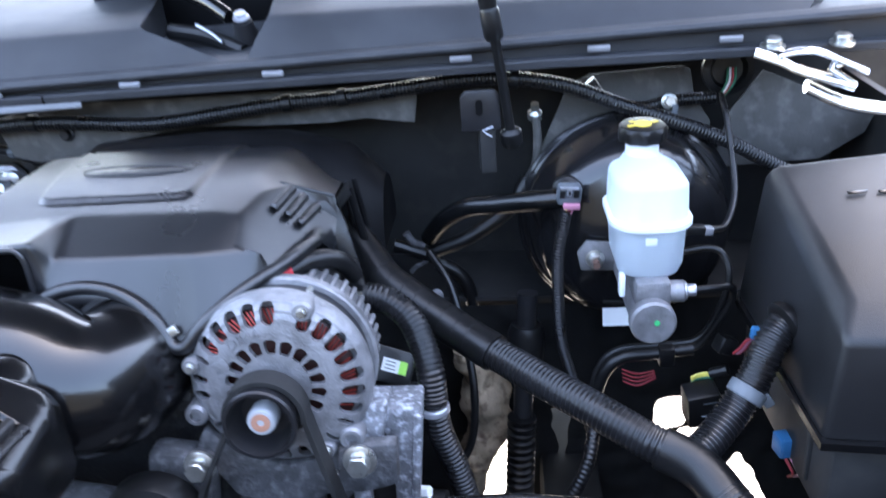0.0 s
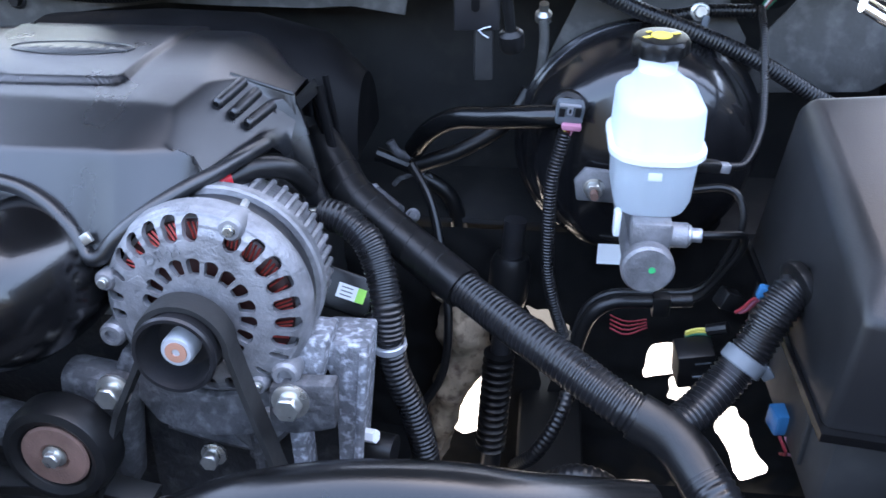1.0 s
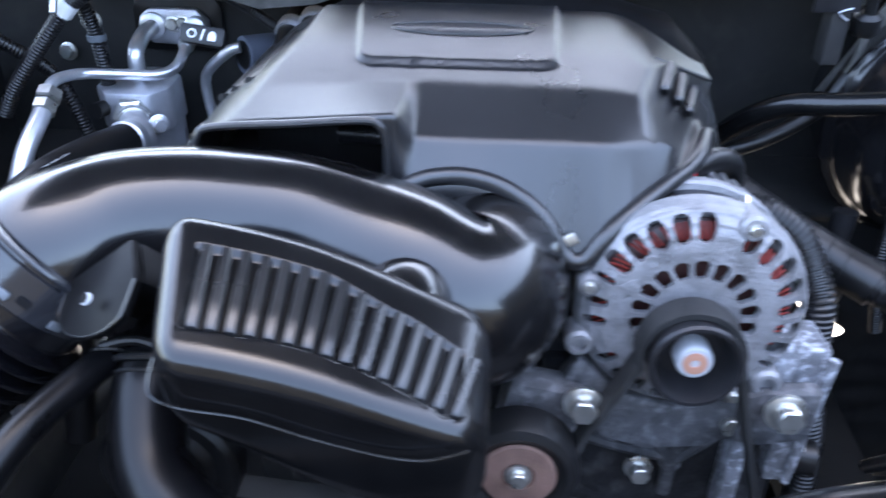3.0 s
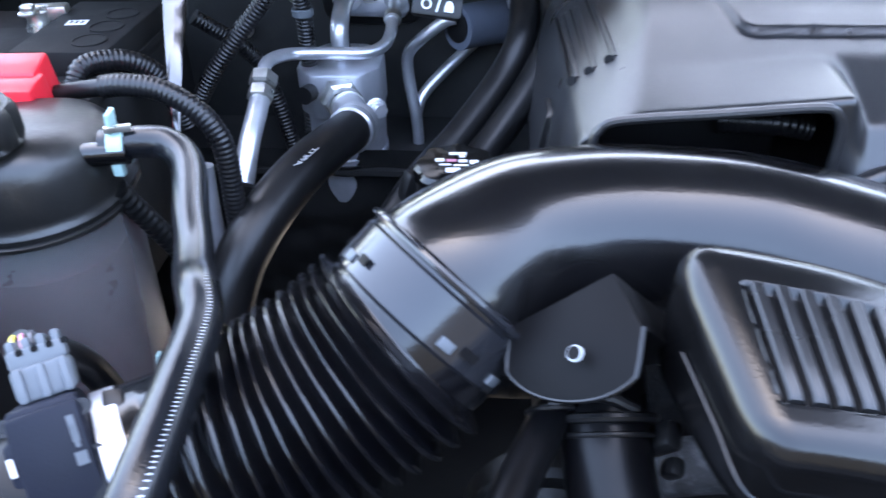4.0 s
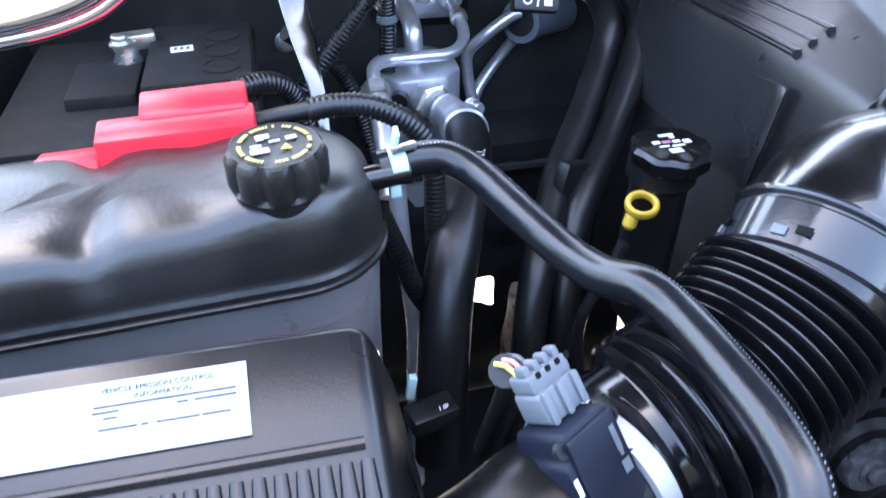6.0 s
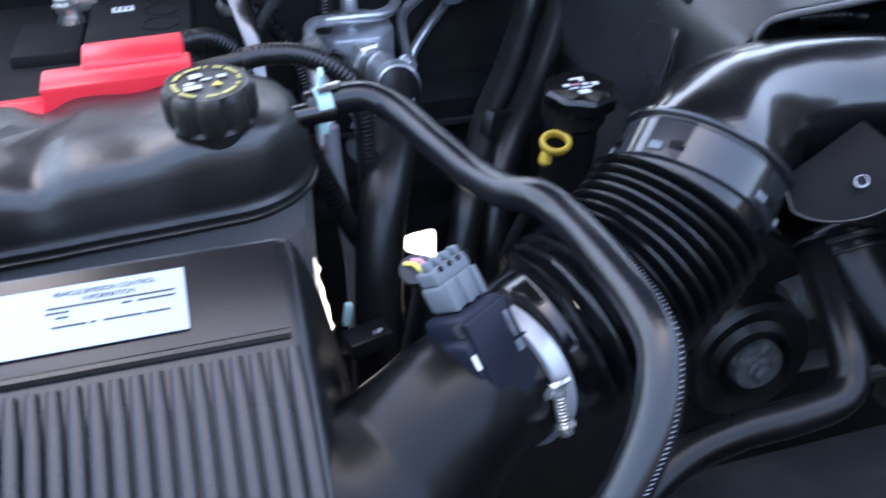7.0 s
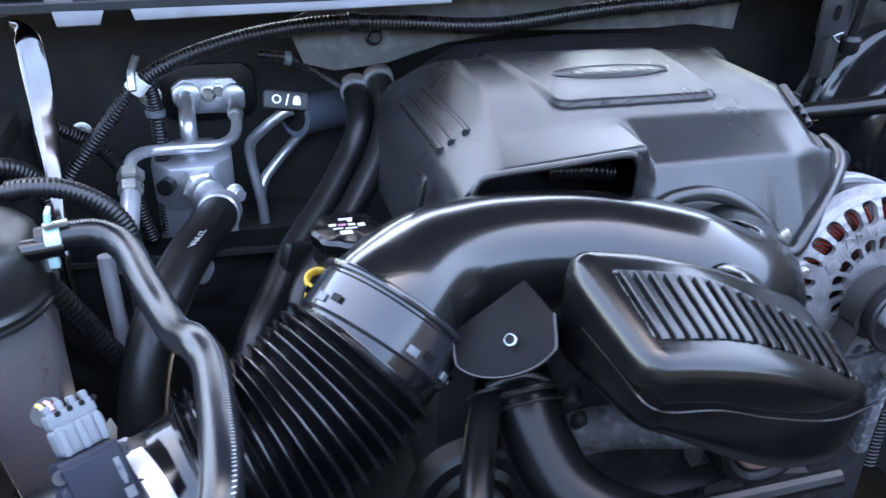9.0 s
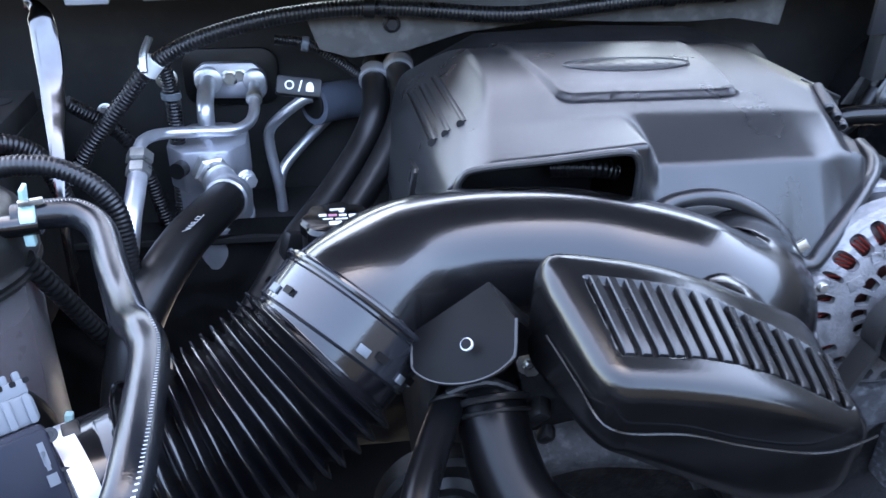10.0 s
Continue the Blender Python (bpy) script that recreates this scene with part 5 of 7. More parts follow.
for pts in ([(-0.512, 0.985, 1.06), (-0.515, 0.955, 1.053), (-0.518, 0.908, 1.032), (-0.534, 0.88, 1.005), (-0.57, 0.83, 0.972), (-0.605, 0.783, 0.948), (-0.63, 0.738, 0.925), (-0.655, 0.69, 0.9), (-0.67, 0.66, 0.84), (-0.68, 0.64, 0.74)],
            [(-0.486, 0.985, 1.07), (-0.488, 0.955, 1.063), (-0.488, 0.9, 1.04), (-0.508, 0.86, 1.006), (-0.548, 0.81, 0.965), (-0.592, 0.755, 0.935), (-0.615, 0.72, 0.9), (-0.63, 0.69, 0.85), (-0.64, 0.67, 0.74)]):
    e = thing("heater_hose", pts[4], "thick black rubber heater hose with steel ferrule", "hose", "heater hoses")
    part("hose", tube(pts, 0.0145, 20), "rubber", e)
    p0, p1 = Vector(pts[0]), Vector(pts[1])
    d0 = (p1 - p0).normalized()
    part("ferrule", lathe([(0.0158, 0), (0.0172, 0.002), (0.0172, 0.007), (0.0162, 0.009), (0.0172, 0.011), (0.0172, 0.016), (0.0158, 0.018)], p0 + d0 * 0.02, d0, 24), "alu", e)
    part("pipe_stub", tube([p0 + d0 * 0.004, p0 - d0 * 0.01, p0 - d0 * 0.02 + V(0, 0.05, 0)], 0.011, 14), "steel", e)
hb = thing("hose_retainer", (-0.6, 0.77, 0.94), "black plastic retainer joining two hoses", "hose clip")
part("strap", box((-0.59, 0.772, 0.945), (0.07, 0.014, 0.03), (0, 20, 35), 0.004), "matte", hb)
single("steel_pipe", tube([(-0.764, 0.708, 1.0), (-0.764, 0.705, 0.97), (-0.762, 0.7, 0.93), (-0.758, 0.69, 0.87), (-0.762, 0.68, 0.8), (-0.765, 0.67, 0.7)], 0.007, 14), "can", "grey steel pipe running down beside the tank", "pipe")
single("drain_hose", corrugated([(-0.79, 0.62, 1.03), (-0.775, 0.64, 0.98), (-0.76, 0.66, 0.93), (-0.735, 0.68, 0.87), (-0.72, 0.7, 0.8)], 0.008, 0.006, 0.001), "rubber", "thin black ribbed hose below the tank", "hose")
tc_ = thing("wire_connector", (-0.775, 0.59, 0.89), "small black connector with a pale green clip", "connector")
part("housing", box((-0.766, 0.58, 0.882), (0.036, 0.022, 0.016), (0, 0, 15), 0.003), "matte", tc_)
part("clip", box((-0.778, 0.592, 0.9), (0.006, 0.006, 0.02), (0, 10, 0), 0.001), "bluegreen", tc_)
writing("UP", 0.006, (-0.758, 0.576, 0.8905), (1, 0.25, 0), (0, 0.6, 0.8), 0.0003, "whiteink", tc_)

# ---- oil filler and dipstick ----
oil = thing("oil_filler", (-0.56, 0.67, 0.95), "black oil filler tube with a fluted cap", "oil filler")
od = V(0.03, -0.03, 1).normalized()
part("tube", lathe([(0.022, 0), (0.022, 0.09), (0.026, 0.095), (0.026, 0.11)], (-0.572, 0.672, 0.905), od, 28), "matte", oil)
oc = V(-0.566, 0.667, 1.012)
ocap = part("cap", lathe([(0.027, 0), (0.029, 0.003), (0.0295, 0.012), (0.027, 0.0155), (0.025, 0.016), (0.0, 0.0162)], oc, od, 64, wave=lambda a, i: 1 + (0.045 * math.cos(8 * a) if 0 < i < 4 else 0)), "satin", oil, "black fluted cap with white symbols")
for x, y, w, h in ((0.0, 0.012, 0.012, 0.003), (0.003, 0.01, 0.004, 0.006), (-0.012, 0.002, 0.006, 0.004), (-0.004, 0.002, 0.007, 0.0035), (0.004, 0.002, 0.006, 0.0035), (0.012, 0.001, 0.006, 0.005), (-0.008, -0.004, 0.008, 0.002), (0.003, -0.004, 0.01, 0.002), (-0.002, -0.011, 0.01, 0.006)):
    q = oc + od * 0.0164 + V(x, y, -0.03 * x + 0.03 * y)
    part("symbol", prism([(-w / 2, -h / 2), (w / 2, -h / 2), (w / 2, h / 2), (-w / 2, h / 2)], q, (1, 0.1, -0.03), (-0.1, 1, 0.03), 0.0003, 0), "pink" if x == -0.004 else "whiteink", ocap)
dip = thing("dipstick", (-0.598, 0.65, 0.97), "yellow plastic ring handle of the dipstick", "dipstick")
ringp = [V(-0.592, 0.648, 0.99) + V(0.011 * math.cos(a), 0.0085 * math.sin(a), 0.004 * math.sin(a)) for a in (2 * math.pi * i / 28 for i in range(29))]
part("ring", sweep(ringp, 0.0026, 12, flat=2.0, up=(-0.3, -0.6, 1)), "yellow", dip)
part("stem", lathe([(0.003, 0), (0.0055, 0.003), (0.0055, 0.01), (0.003, 0.013)], (-0.602, 0.646, 0.972), (0.3, 0.1, 1), 16), "yellow", dip)
part("tube", tube([(-0.604, 0.645, 0.96), (-0.615, 0.645, 0.93), (-0.63, 0.65, 0.88), (-0.62, 0.66, 0.8)], 0.005, 10), "steel", dip)

# ---- engine cover ----
cov = thing("engine_cover", (-0.31, 0.7, 1.03), "textured black plastic engine cover with oval emblem and air opening", "engine cover")


def inlet(x):
    """1 inside the raised hood of the air opening, 0 outside it."""
    f = min(1.0, max(0.0, (-0.338 - x) / 0.016))
    return f * f * (3 - 2 * f)


def bottom_edge(x):
    rows_b = [(-0.51, 0.6, 1.03), (-0.49, 0.575, 1.03), (-0.36, 0.56, 1.06), (-0.347, 0.563, 1.071), (-0.332, 0.567, 1.077), (-0.316, 0.568, 1.08), (-0.301, 0.568, 1.08), (-0.283, 0.567, 1.075), (-0.266, 0.564, 1.067), (-0.253, 0.559, 1.057), (-0.243, 0.554, 1.045), (-0.235, 0.549, 1.031), (-0.226, 0.547, 1.029),
              (-0.214, 0.552, 1.043), (-0.195, 0.565, 1.058), (-0.17, 0.586, 1.07), (-0.145, 0.612, 1.077), (-0.136, 0.636, 1.079), (-0.13, 0.657, 1.077), (-0.126, 0.676, 1.064), (-0.1185, 0.69, 1.03)]
    for a, b_ in zip(rows_b, rows_b[1:]):
        if x <= b_[0]:
            f = max(0, (x - a[0]) / (b_[0] - a[0]))
            return a[1] + (b_[1] - a[1]) * f, a[2] + (b_[2] - a[2]) * f
    return rows_b[-1][1:]


def cover_profile(x):
    k = inlet(x)
    by, bz = bottom_edge(x)
    cy, cz, ry, rz = lerp_table([(-0.5, 0.618, 1.11, 0.588, 1.1), (-0.45, 0.626, 1.116, 0.584, 1.1), (-0.33, 0.637, 1.118, 0.583, 1.099), (-0.22, 0.633, 1.118, 0.583, 1.098), (-0.17, 0.628, 1.114, 0.598, 1.094), (-0.135, 0.655, 1.098, 0.643, 1.088), (-0.12, 0.696, 1.085, 0.69, 1.07), (-0.104, 0.7, 1.07, 0.695, 1.06)], x)
    ry, rz = ry + (0.572 - ry) * k, rz + (1.1185 - 0.05 * (-0.36 - x) * 2 - rz) * k
    by = by + (0.571 - by) * k
    rz = max(rz, bz + 0.003)
    return [(0.885, 1.06, 0.01), (0.868, 1.105, 0.02), (0.8, 1.128, 0.03), (0.7, 1.127, 0.03), (cy, cz, 0.005), (ry, rz, 0.004), (by, bz, 0.0)]


def rounded(prof, n):
    """n points along a polyline whose corners are rounded."""
    pts = [Vector((prof[0][0], prof[0][1]))]
    for a, c, d in zip(prof, prof[1:], prof[2:]):
        A, C, D = Vector(a[:2]), Vector(c[:2]), Vector(d[:2])
        r = min(c[2], (A - C).length * 0.45, (D - C).length * 0.45)
        s, e = C + (A - C).normalized() * r, C + (D - C).normalized() * r
        for i in range(7):
            u = i / 6
            pts.append(s * (1 - u) ** 2 + C * 2 * u * (1 - u) + e * u * u)
    pts.append(Vector((prof[-1][0], prof[-1][1])))
    run = [0]
    for p, q in zip(pts, pts[1:]):
        run.append(run[-1] + (q - p).length)
    out, j = [], 0
    for i in range(n + 1):
        s = run[-1] * i / n
        while j < len(run) - 2 and run[j + 1] < s:
            j += 1
        f = (s - run[j]) / max(1e-9, run[j + 1] - run[j])
        out.append(pts[j].lerp(pts[j + 1], min(1, f)))
    return out


def roof(x):
    """The height to which the sides of the cover fall away."""
    rows_z = [(-0.512, 0.98), (-0.506, 1.03), (-0.5025, 1.065), (-0.4985, 1.086), (-0.4915, 1.0945), (-0.4807, 1.1015), (-0.469, 1.1095), (-0.457, 1.1165), (-0.437, 1.135), (-0.213, 1.141), (-0.1675, 1.121), (-0.119, 1.1005), (-0.104, 1.094)]
    total = 0.0
    for k in range(-3, 4):
        q = min(max(x + 0.0022 * k, rows_z[0][0]), rows_z[-1][0])
        for a, c in zip(rows_z, rows_z[1:]):
            if q <= c[0]:
                total += a[1] + (c[1] - a[1]) * (q - a[0]) / (c[0] - a[0])
                break
    return total / 7


def plateau(x, y):
    """Height of the raised emblem field."""
    w = (y - 0.66) * 0.14
    d = min(x - (-0.391 - w), (-0.242 + w * 0.4) - x, y - 0.66)
    e = min(x - (-0.391 - w), (-0.242 + w * 0.4) - x)
    if e < 0.012 and y < 0.672:
        d = 0.012 - math.hypot(0.012 - e, 0.672 - y)
    f = min(1, max(0, d / 0.0035))
    return 0.004 * f * f * (3 - 2 * f)


def ledge_y(x):
    """The front edge of the upper deck on the driver's side."""
    return 0.699 + (x + 0.1675) * 0.26


def step_down(x, y):
    """How far the cover drops in front of that edge, to a slope that falls towards the corner."""
    f = min(1.0, max(0.0, (ledge_y(x) - y) / 0.003))
    slope = 1.1055 - 1.1 * (x + 0.165) + 0.46 * (y - 0.657)
    return f * max(0.0, roof(x) - max(slope, bottom_edge(x)[1] + 0.002)) if x > -0.2 and y > 0.6 else 0.0


def drawn_in(x, y):
    """Pulls the rear edge forward towards the driver's corner."""
    k = min(1.0, max(0.0, (x + 0.2) / 0.081))
    return y if y < 0.7 else 0.7 + (y - 0.7) * (1 - 0.68 * k * k * (3 - 2 * k))


NX, NS = 190, 150
b = bmesh.new()
cols = []
for i in range(NX + 1):
    x = -0.512 + 0.393 * i / NX
    deck = roof(x)
    col = []
    for q in rounded(cover_profile(x), NS):
        z, y = q.y + plateau(x, q.x), drawn_in(x, q.x)
        soft, lim = 0.006, deck - step_down(x, y)
        if x > -0.44 and z > lim - soft or x <= -0.44:
            lim -= 0.055 * max(0.0, y - 0.66) if x < -0.44 else 0.0
            if z > lim - soft:
                z = lim - soft * math.exp(-(z - lim + soft) / soft)
        col.append(b.verts.new((x, y, z)))
    cols.append(col)


def in_opening(p):
    x0, x1 = -0.486, -0.357
    top = 1.105 + (p.x - x0) / (x1 - x0) * 0.0105
    if not (x0 < p.x < x1 and p.y < 0.5755 and p.z < top):
        return False
    for cx, s in ((x0 + 0.014, -1), (x1 - 0.014, 1)):
        if (p.x - cx) * s > 0 and p.z > top - 0.014:
            return (p.x - cx) ** 2 + (p.z - top + 0.014) ** 2 < 0.014 ** 2
    return True


for a, c in zip(cols, cols[1:]):
    for j in range(NS):
        m = (a[j].co + a[j + 1].co + c[j].co + c[j + 1].co) / 4
        if not in_opening(m):
            b.faces.new((a[j], a[j + 1], c[j + 1], c[j]))
part("shell", b, "cover", cov, angle=60)
lip = [V(-0.486, 0.571, 1.03), V(-0.486, 0.571, 1.06), V(-0.486, 0.571, 1.09), V(-0.483, 0.571, 1.1), V(-0.472, 0.571, 1.1062), V(-0.42, 0.571, 1.1105), V(-0.372, 0.571, 1.1145), V(-0.361, 0.571, 1.111), V(-0.357, 0.571, 1.1), V(-0.357, 0.571, 1.08), V(-0.356, 0.57, 1.064)]
part("opening_lip", sweep(smooth_path(lip, 0.003), 0.0028, 10), "cover", cov)
edge = [V(x, bottom_edge(x)[0] - 0.002, bottom_edge(x)[1]) for x in [-0.356 + 0.004 * i for i in range(57)] + [-0.13]]
part("lower_lip", sweep(smooth_path(edge[::3] + edge[-1:], 0.004), 0.0062, 12), "cover", cov)
arch = [p + (V(-0.298, 0.568, 1.025) - p).normalized() * 0.0085 for p in edge if p.x < -0.232]
part("arch_band", sweep(smooth_path(arch[::3] + arch[-1:], 0.004), 0.0088, 14, flat=0.5, up=(0, -0.9, 0.3)), "cover", cov, "smooth raised lip round the arch")
part("inner_baffle", box((-0.415, 0.66, 1.045), (0.11, 0.01, 0.11), bevel=0.002), "matte", cov)
part("inner_hose", corrugated([(-0.4, 0.64, 1.075), (-0.37, 0.63, 1.078), (-0.35, 0.63, 1.075)], 0.008, 0.004), "loom", cov)
em = []
for i in range(49):
    a = 2 * math.pi * i / 48
    em.append(V(-0.316 + 0.056 * math.cos(a), 0.723 + 0.0165 * math.sin(a), 1.1315))
emblem = part("emblem", sweep(em, 0.0007, 8), "cover", cov, "oval embossed emblem")
part("emblem_field", lathe([(0.05, 0), (0.048, 0.0008), (0, 0.001)], (0, 0, 0), (0, 0, 1), 40), "cover", emblem).matrix_local = Matrix.Translation((-0.316, 0.723, 1.1308)) @ Matrix.Diagonal((1.06, 0.3, 1, 1))
for i, (x, w) in enumerate(((-0.35, 0.007), (-0.339, 0.006), (-0.327, 0.008), (-0.314, 0.006), (-0.302, 0.008), (-0.288, 0.007), (-0.278, 0.006))):
    part("emblem_mark", box((x, 0.722 + 0.0015 * (i % 2), 1.1317), (w, 0.009, 0.0006), (0, 0, 8 * (-1) ** i), 0.0005), "cover", emblem)
for x, z in ((-0.467, 1.1098), (-0.4785, 1.1022), (-0.489, 1.0958)):
    rail = smooth_path([V(x, 0.653, z), V(x, 0.68, z - 0.0012), V(x - 0.0005, 0.74, z - 0.0045), V(x - 0.0015, 0.8, z - 0.0078)], 0.006)
    part("vent_rib", sweep(rail, [0.0024] * (len(rail) - 1) + [0.0012], 12, flat=0.7, up=(-0.5, 0, 1)), "cover", cov)
    # black rod beside each rib: the groove's shade put in as colour
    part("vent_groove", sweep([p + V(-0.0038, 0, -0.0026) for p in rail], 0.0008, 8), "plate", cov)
    # black disc for the shaded hole at the rib's end
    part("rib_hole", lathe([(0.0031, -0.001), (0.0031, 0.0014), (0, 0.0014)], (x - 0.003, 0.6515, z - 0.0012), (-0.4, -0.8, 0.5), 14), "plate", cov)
for f, r_ in ((V(-0.165, 0.657, 1.109), V(-0.1555, 0.693, 1.1153)), (V(-0.154, 0.659, 1.1005), V(-0.1455, 0.695, 1.1062)), (V(-0.1445, 0.662, 1.091), V(-0.135, 0.697, 1.0945))):
    d = (r_ - f).normalized()
    part("vent_rib", sweep([f - d * 0.001, f + d * 0.001, f + d * 0.012, r_, r_ + d * 0.002], [0.003, 0.0046, 0.0048, 0.0048, 0.003], 16), "cover", cov)
    # these rib ends get a black disc too, painted shade for the hole
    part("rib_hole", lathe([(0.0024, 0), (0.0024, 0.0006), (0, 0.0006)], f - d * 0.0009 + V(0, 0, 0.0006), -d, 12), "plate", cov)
deck_edge = [V(x, ledge_y(x) - 0.0005, roof(x) - 0.0012) for x in (-0.168, -0.155, -0.14, -0.128, -0.12)]
part("deck_edge", sweep(smooth_path(deck_edge, 0.004), 0.0017, 8), "cover", cov)
# the leg that runs down from the corner of the deck, and the frame of the opening behind it
leg = []
for p, q in ((V(-0.1375, 0.699, 1.0975), V(-0.1215, 0.7145, 1.0965)), (V(-0.1345, 0.6985, 1.088), V(-0.1155, 0.712, 1.082)), (V(-0.13, 0.698, 1.0755), V(-0.1105, 0.708, 1.07)), (V(-0.1255, 0.696, 1.0575), V(-0.106, 0.702, 1.0545)), (V(-0.12, 0.695, 1.03), V(-0.1005, 0.698, 1.03)), (V(-0.1155, 0.694, 1.0025), V(-0.095, 0.695, 1.0005))):
    leg.append([p, q, q + V(-0.003, 0.012, 0.0), p + V(-0.003, 0.01, 0.0)])
part("side_frame", bevel_all(loft(leg), 0.0018, 3), "cover", cov)
bead = [face[0] + V(0.001, -0.0012, 0) for face in leg]
part("frame_bead", sweep(smooth_path(bead, 0.004), 0.0016, 8), "cover", cov)
side = [[V(-0.119, 0.7125, 1.096), V(-0.119, 0.772, 1.093), V(-0.1205, 0.772, 1.092), V(-0.1205, 0.7125, 1.095)], [V(-0.1165, 0.714, 1.084), V(-0.1145, 0.776, 1.08), V(-0.117, 0.776, 1.08), V(-0.119, 0.714, 1.084)]]
part("side_wall", loft(side), "cover", cov)
for y0, y1, w in ((0.77, 0.757, 0.0045), (0.8, 0.785, 0.003)):
    part("side_post", sweep(smooth_path([V(-0.1165, y0, 1.086), V(-0.108, (y0 + y1) / 2, 1.045), V(-0.098, y1, 0.995)], 0.006), w, 8, flat=0.6), "plate", cov)
part("back_wall", loft([[V(-0.123, 0.775, 1.085), V(-0.104, 0.765, 0.99), V(-0.15, 0.86, 0.99), V(-0.165, 0.86, 1.07)], [V(-0.126, 0.775, 1.085), V(-0.107, 0.765, 0.99), V(-0.153, 0.86, 0.99), V(-0.168, 0.86, 1.07)]]), "plate", cov)
tab = [(-0.003, 0.676, 1.071), (-0.003, 0.64, 1.078), (-0.0045, 0.634, 1.0775), (-0.006, 0.6335, 1.07), (-0.012, 0.634, 1.035), (-0.017, 0.636, 1.0)]
part("side_tab", bevel_all(loft([[V(-0.5 + x, y, z), V(-0.5 + x - 0.0035, y - 0.002, z + 0.001), V(-0.5 + x - 0.0035, y + 0.009, z - 0.002), V(-0.5 + x, y + 0.009, z - 0.002)] for x, y, z in tab]), 0.0008, 2), "cover", cov)

# ---- wiring along the cowl ----
loomc = thing("wiring_loom", (-0.3, 0.9, 1.14), "long black corrugated wiring loom clipped under the cowl", "wiring loom")
lp = [(-0.84, 0.905, 0.965), (-0.814, 0.905, 1.003), (-0.765, 0.91, 1.06), (-0.741, 0.912, 1.085), (-0.702, 0.907, 1.108), (-0.643, 0.905, 1.127), (-0.586, 0.905, 1.137), (-0.528, 0.905, 1.141), (-0.469, 0.905, 1.1385), (-0.4, 0.905, 1.133), (-0.35, 0.905, 1.1335), (-0.282, 0.905, 1.141), (-0.212, 0.905, 1.148), (-0.145, 0.905, 1.151), (-0.076, 0.9, 1.158), (-0.01, 0.9, 1.1645), (0.055, 0.9, 1.164), (0.12, 0.9, 1.152), (0.184, 0.9, 1.126), (0.249, 0.9, 1.102), (0.302, 0.9, 1.079), (0.363, 0.9, 1.045), (0.41, 0.9, 1.02)]
part("loom", corrugated(lp, 0.0086, 0.0042, 0.0009, 16), "loom", loomc)
for i in (7, 12, 13, 16):
    p, q = Vector(lp[i]), Vector(lp[i + 1])
    d0 = (q - p).normalized()
    part("clip", lathe([(0.0092, 0), (0.0104, 0.001), (0.0104, 0.011), (0.0092, 0.012)], p, d0, 18), "matte", loomc)
part("white_tape", lathe([(0.0092, 0), (0.0104, 0.0005), (0.0104, 0.016), (0.0092, 0.017)], (-0.7475, 0.9115, 1.0785), (0.66, 0.03, 0.7), 20), "paper", loomc, "white tape tag")
part("tie", tube([(-0.745, 0.89, 1.085), (-0.745, 0.9, 1.1), (-0.74, 0.915, 1.112)], 0.004, 8), "zinc", loomc)
single("branch_loom", corrugated([(-0.736, 0.93, 1.09), (-0.733, 0.94, 1.06), (-0.732, 0.945, 1.03), (-0.735, 0.95, 0.97), (-0.74, 0.95, 0.9)], 0.0085, 0.004), "loom", "short black corrugated loom dropping behind the main loom", "wiring loom")
single("branch_loom", corrugated([(-0.62, 0.95, 1.1), (-0.59, 0.95, 1.095), (-0.56, 0.95, 1.08), (-0.53, 0.96, 1.055)], 0.006, 0.003), "loom", "thin black corrugated loom near the heater pipes", "wiring loom")
single("branch_loom", corrugated([(-0.83, 0.91, 1.05), (-0.79, 0.93, 1.01), (-0.77, 0.93, 0.97), (-0.755, 0.93, 0.9)], 0.008, 0.004), "loom", "black corrugated loom behind the support strut", "wiring loom")
cl = thing("loom_clip", (-0.735, 0.935, 1.045), "pale blue-grey tie strap on a dark loom", "cable tie")
part("strap", lathe([(0.0095, 0), (0.0105, 0.001), (0.0105, 0.007), (0.0095, 0.008)], (-0.7325, 0.943, 1.04), (0, 0, 1), 18), "grey", cl)
cl2 = thing("loom_clip", (-0.59, 0.95, 1.095), "pale blue-grey tie strap on a dark loom", "cable tie")
part("strap", lathe([(0.0072, 0), (0.008, 0.001), (0.008, 0.007), (0.0072, 0.008)], (-0.592, 0.95, 1.095), (1, 0, -0.2), 18), "grey", cl2)
for p in ((-0.83, 1.052, 0.99), (-0.735, 0.945, 1.062)):
    e = thing("firewall_stud", p, "small zinc stud nut on the firewall", "stud")
    part("nut", hexagon(p, (0, -1, 0.1), 0.0085, 0.01), "zinc", e)
part_bracket = thing("line_clip", (-0.545, 0.9, 0.93), "white clip with a dark line on the engine side", "line clip")
part("line", tube([(-0.55, 0.88, 0.99), (-0.56, 0.87, 0.95), (-0.575, 0.86, 0.91), (-0.58, 0.85, 0.87)], 0.006, 10), "rubber", part_bracket)
part("clip", lathe([(0.008, 0), (0.009, 0.001), (0.009, 0.008), (0.008, 0.009)], (-0.558, 0.872, 0.958), (-0.3, -0.2, -0.8), 16), "zinc", part_bracket)
part("wire_loop", tube([(-0.57, 0.86, 0.915), (-0.558, 0.85, 0.905), (-0.54, 0.852, 0.91), (-0.532, 0.858, 0.93)], 0.0025, 8), "zinc", part_bracket)

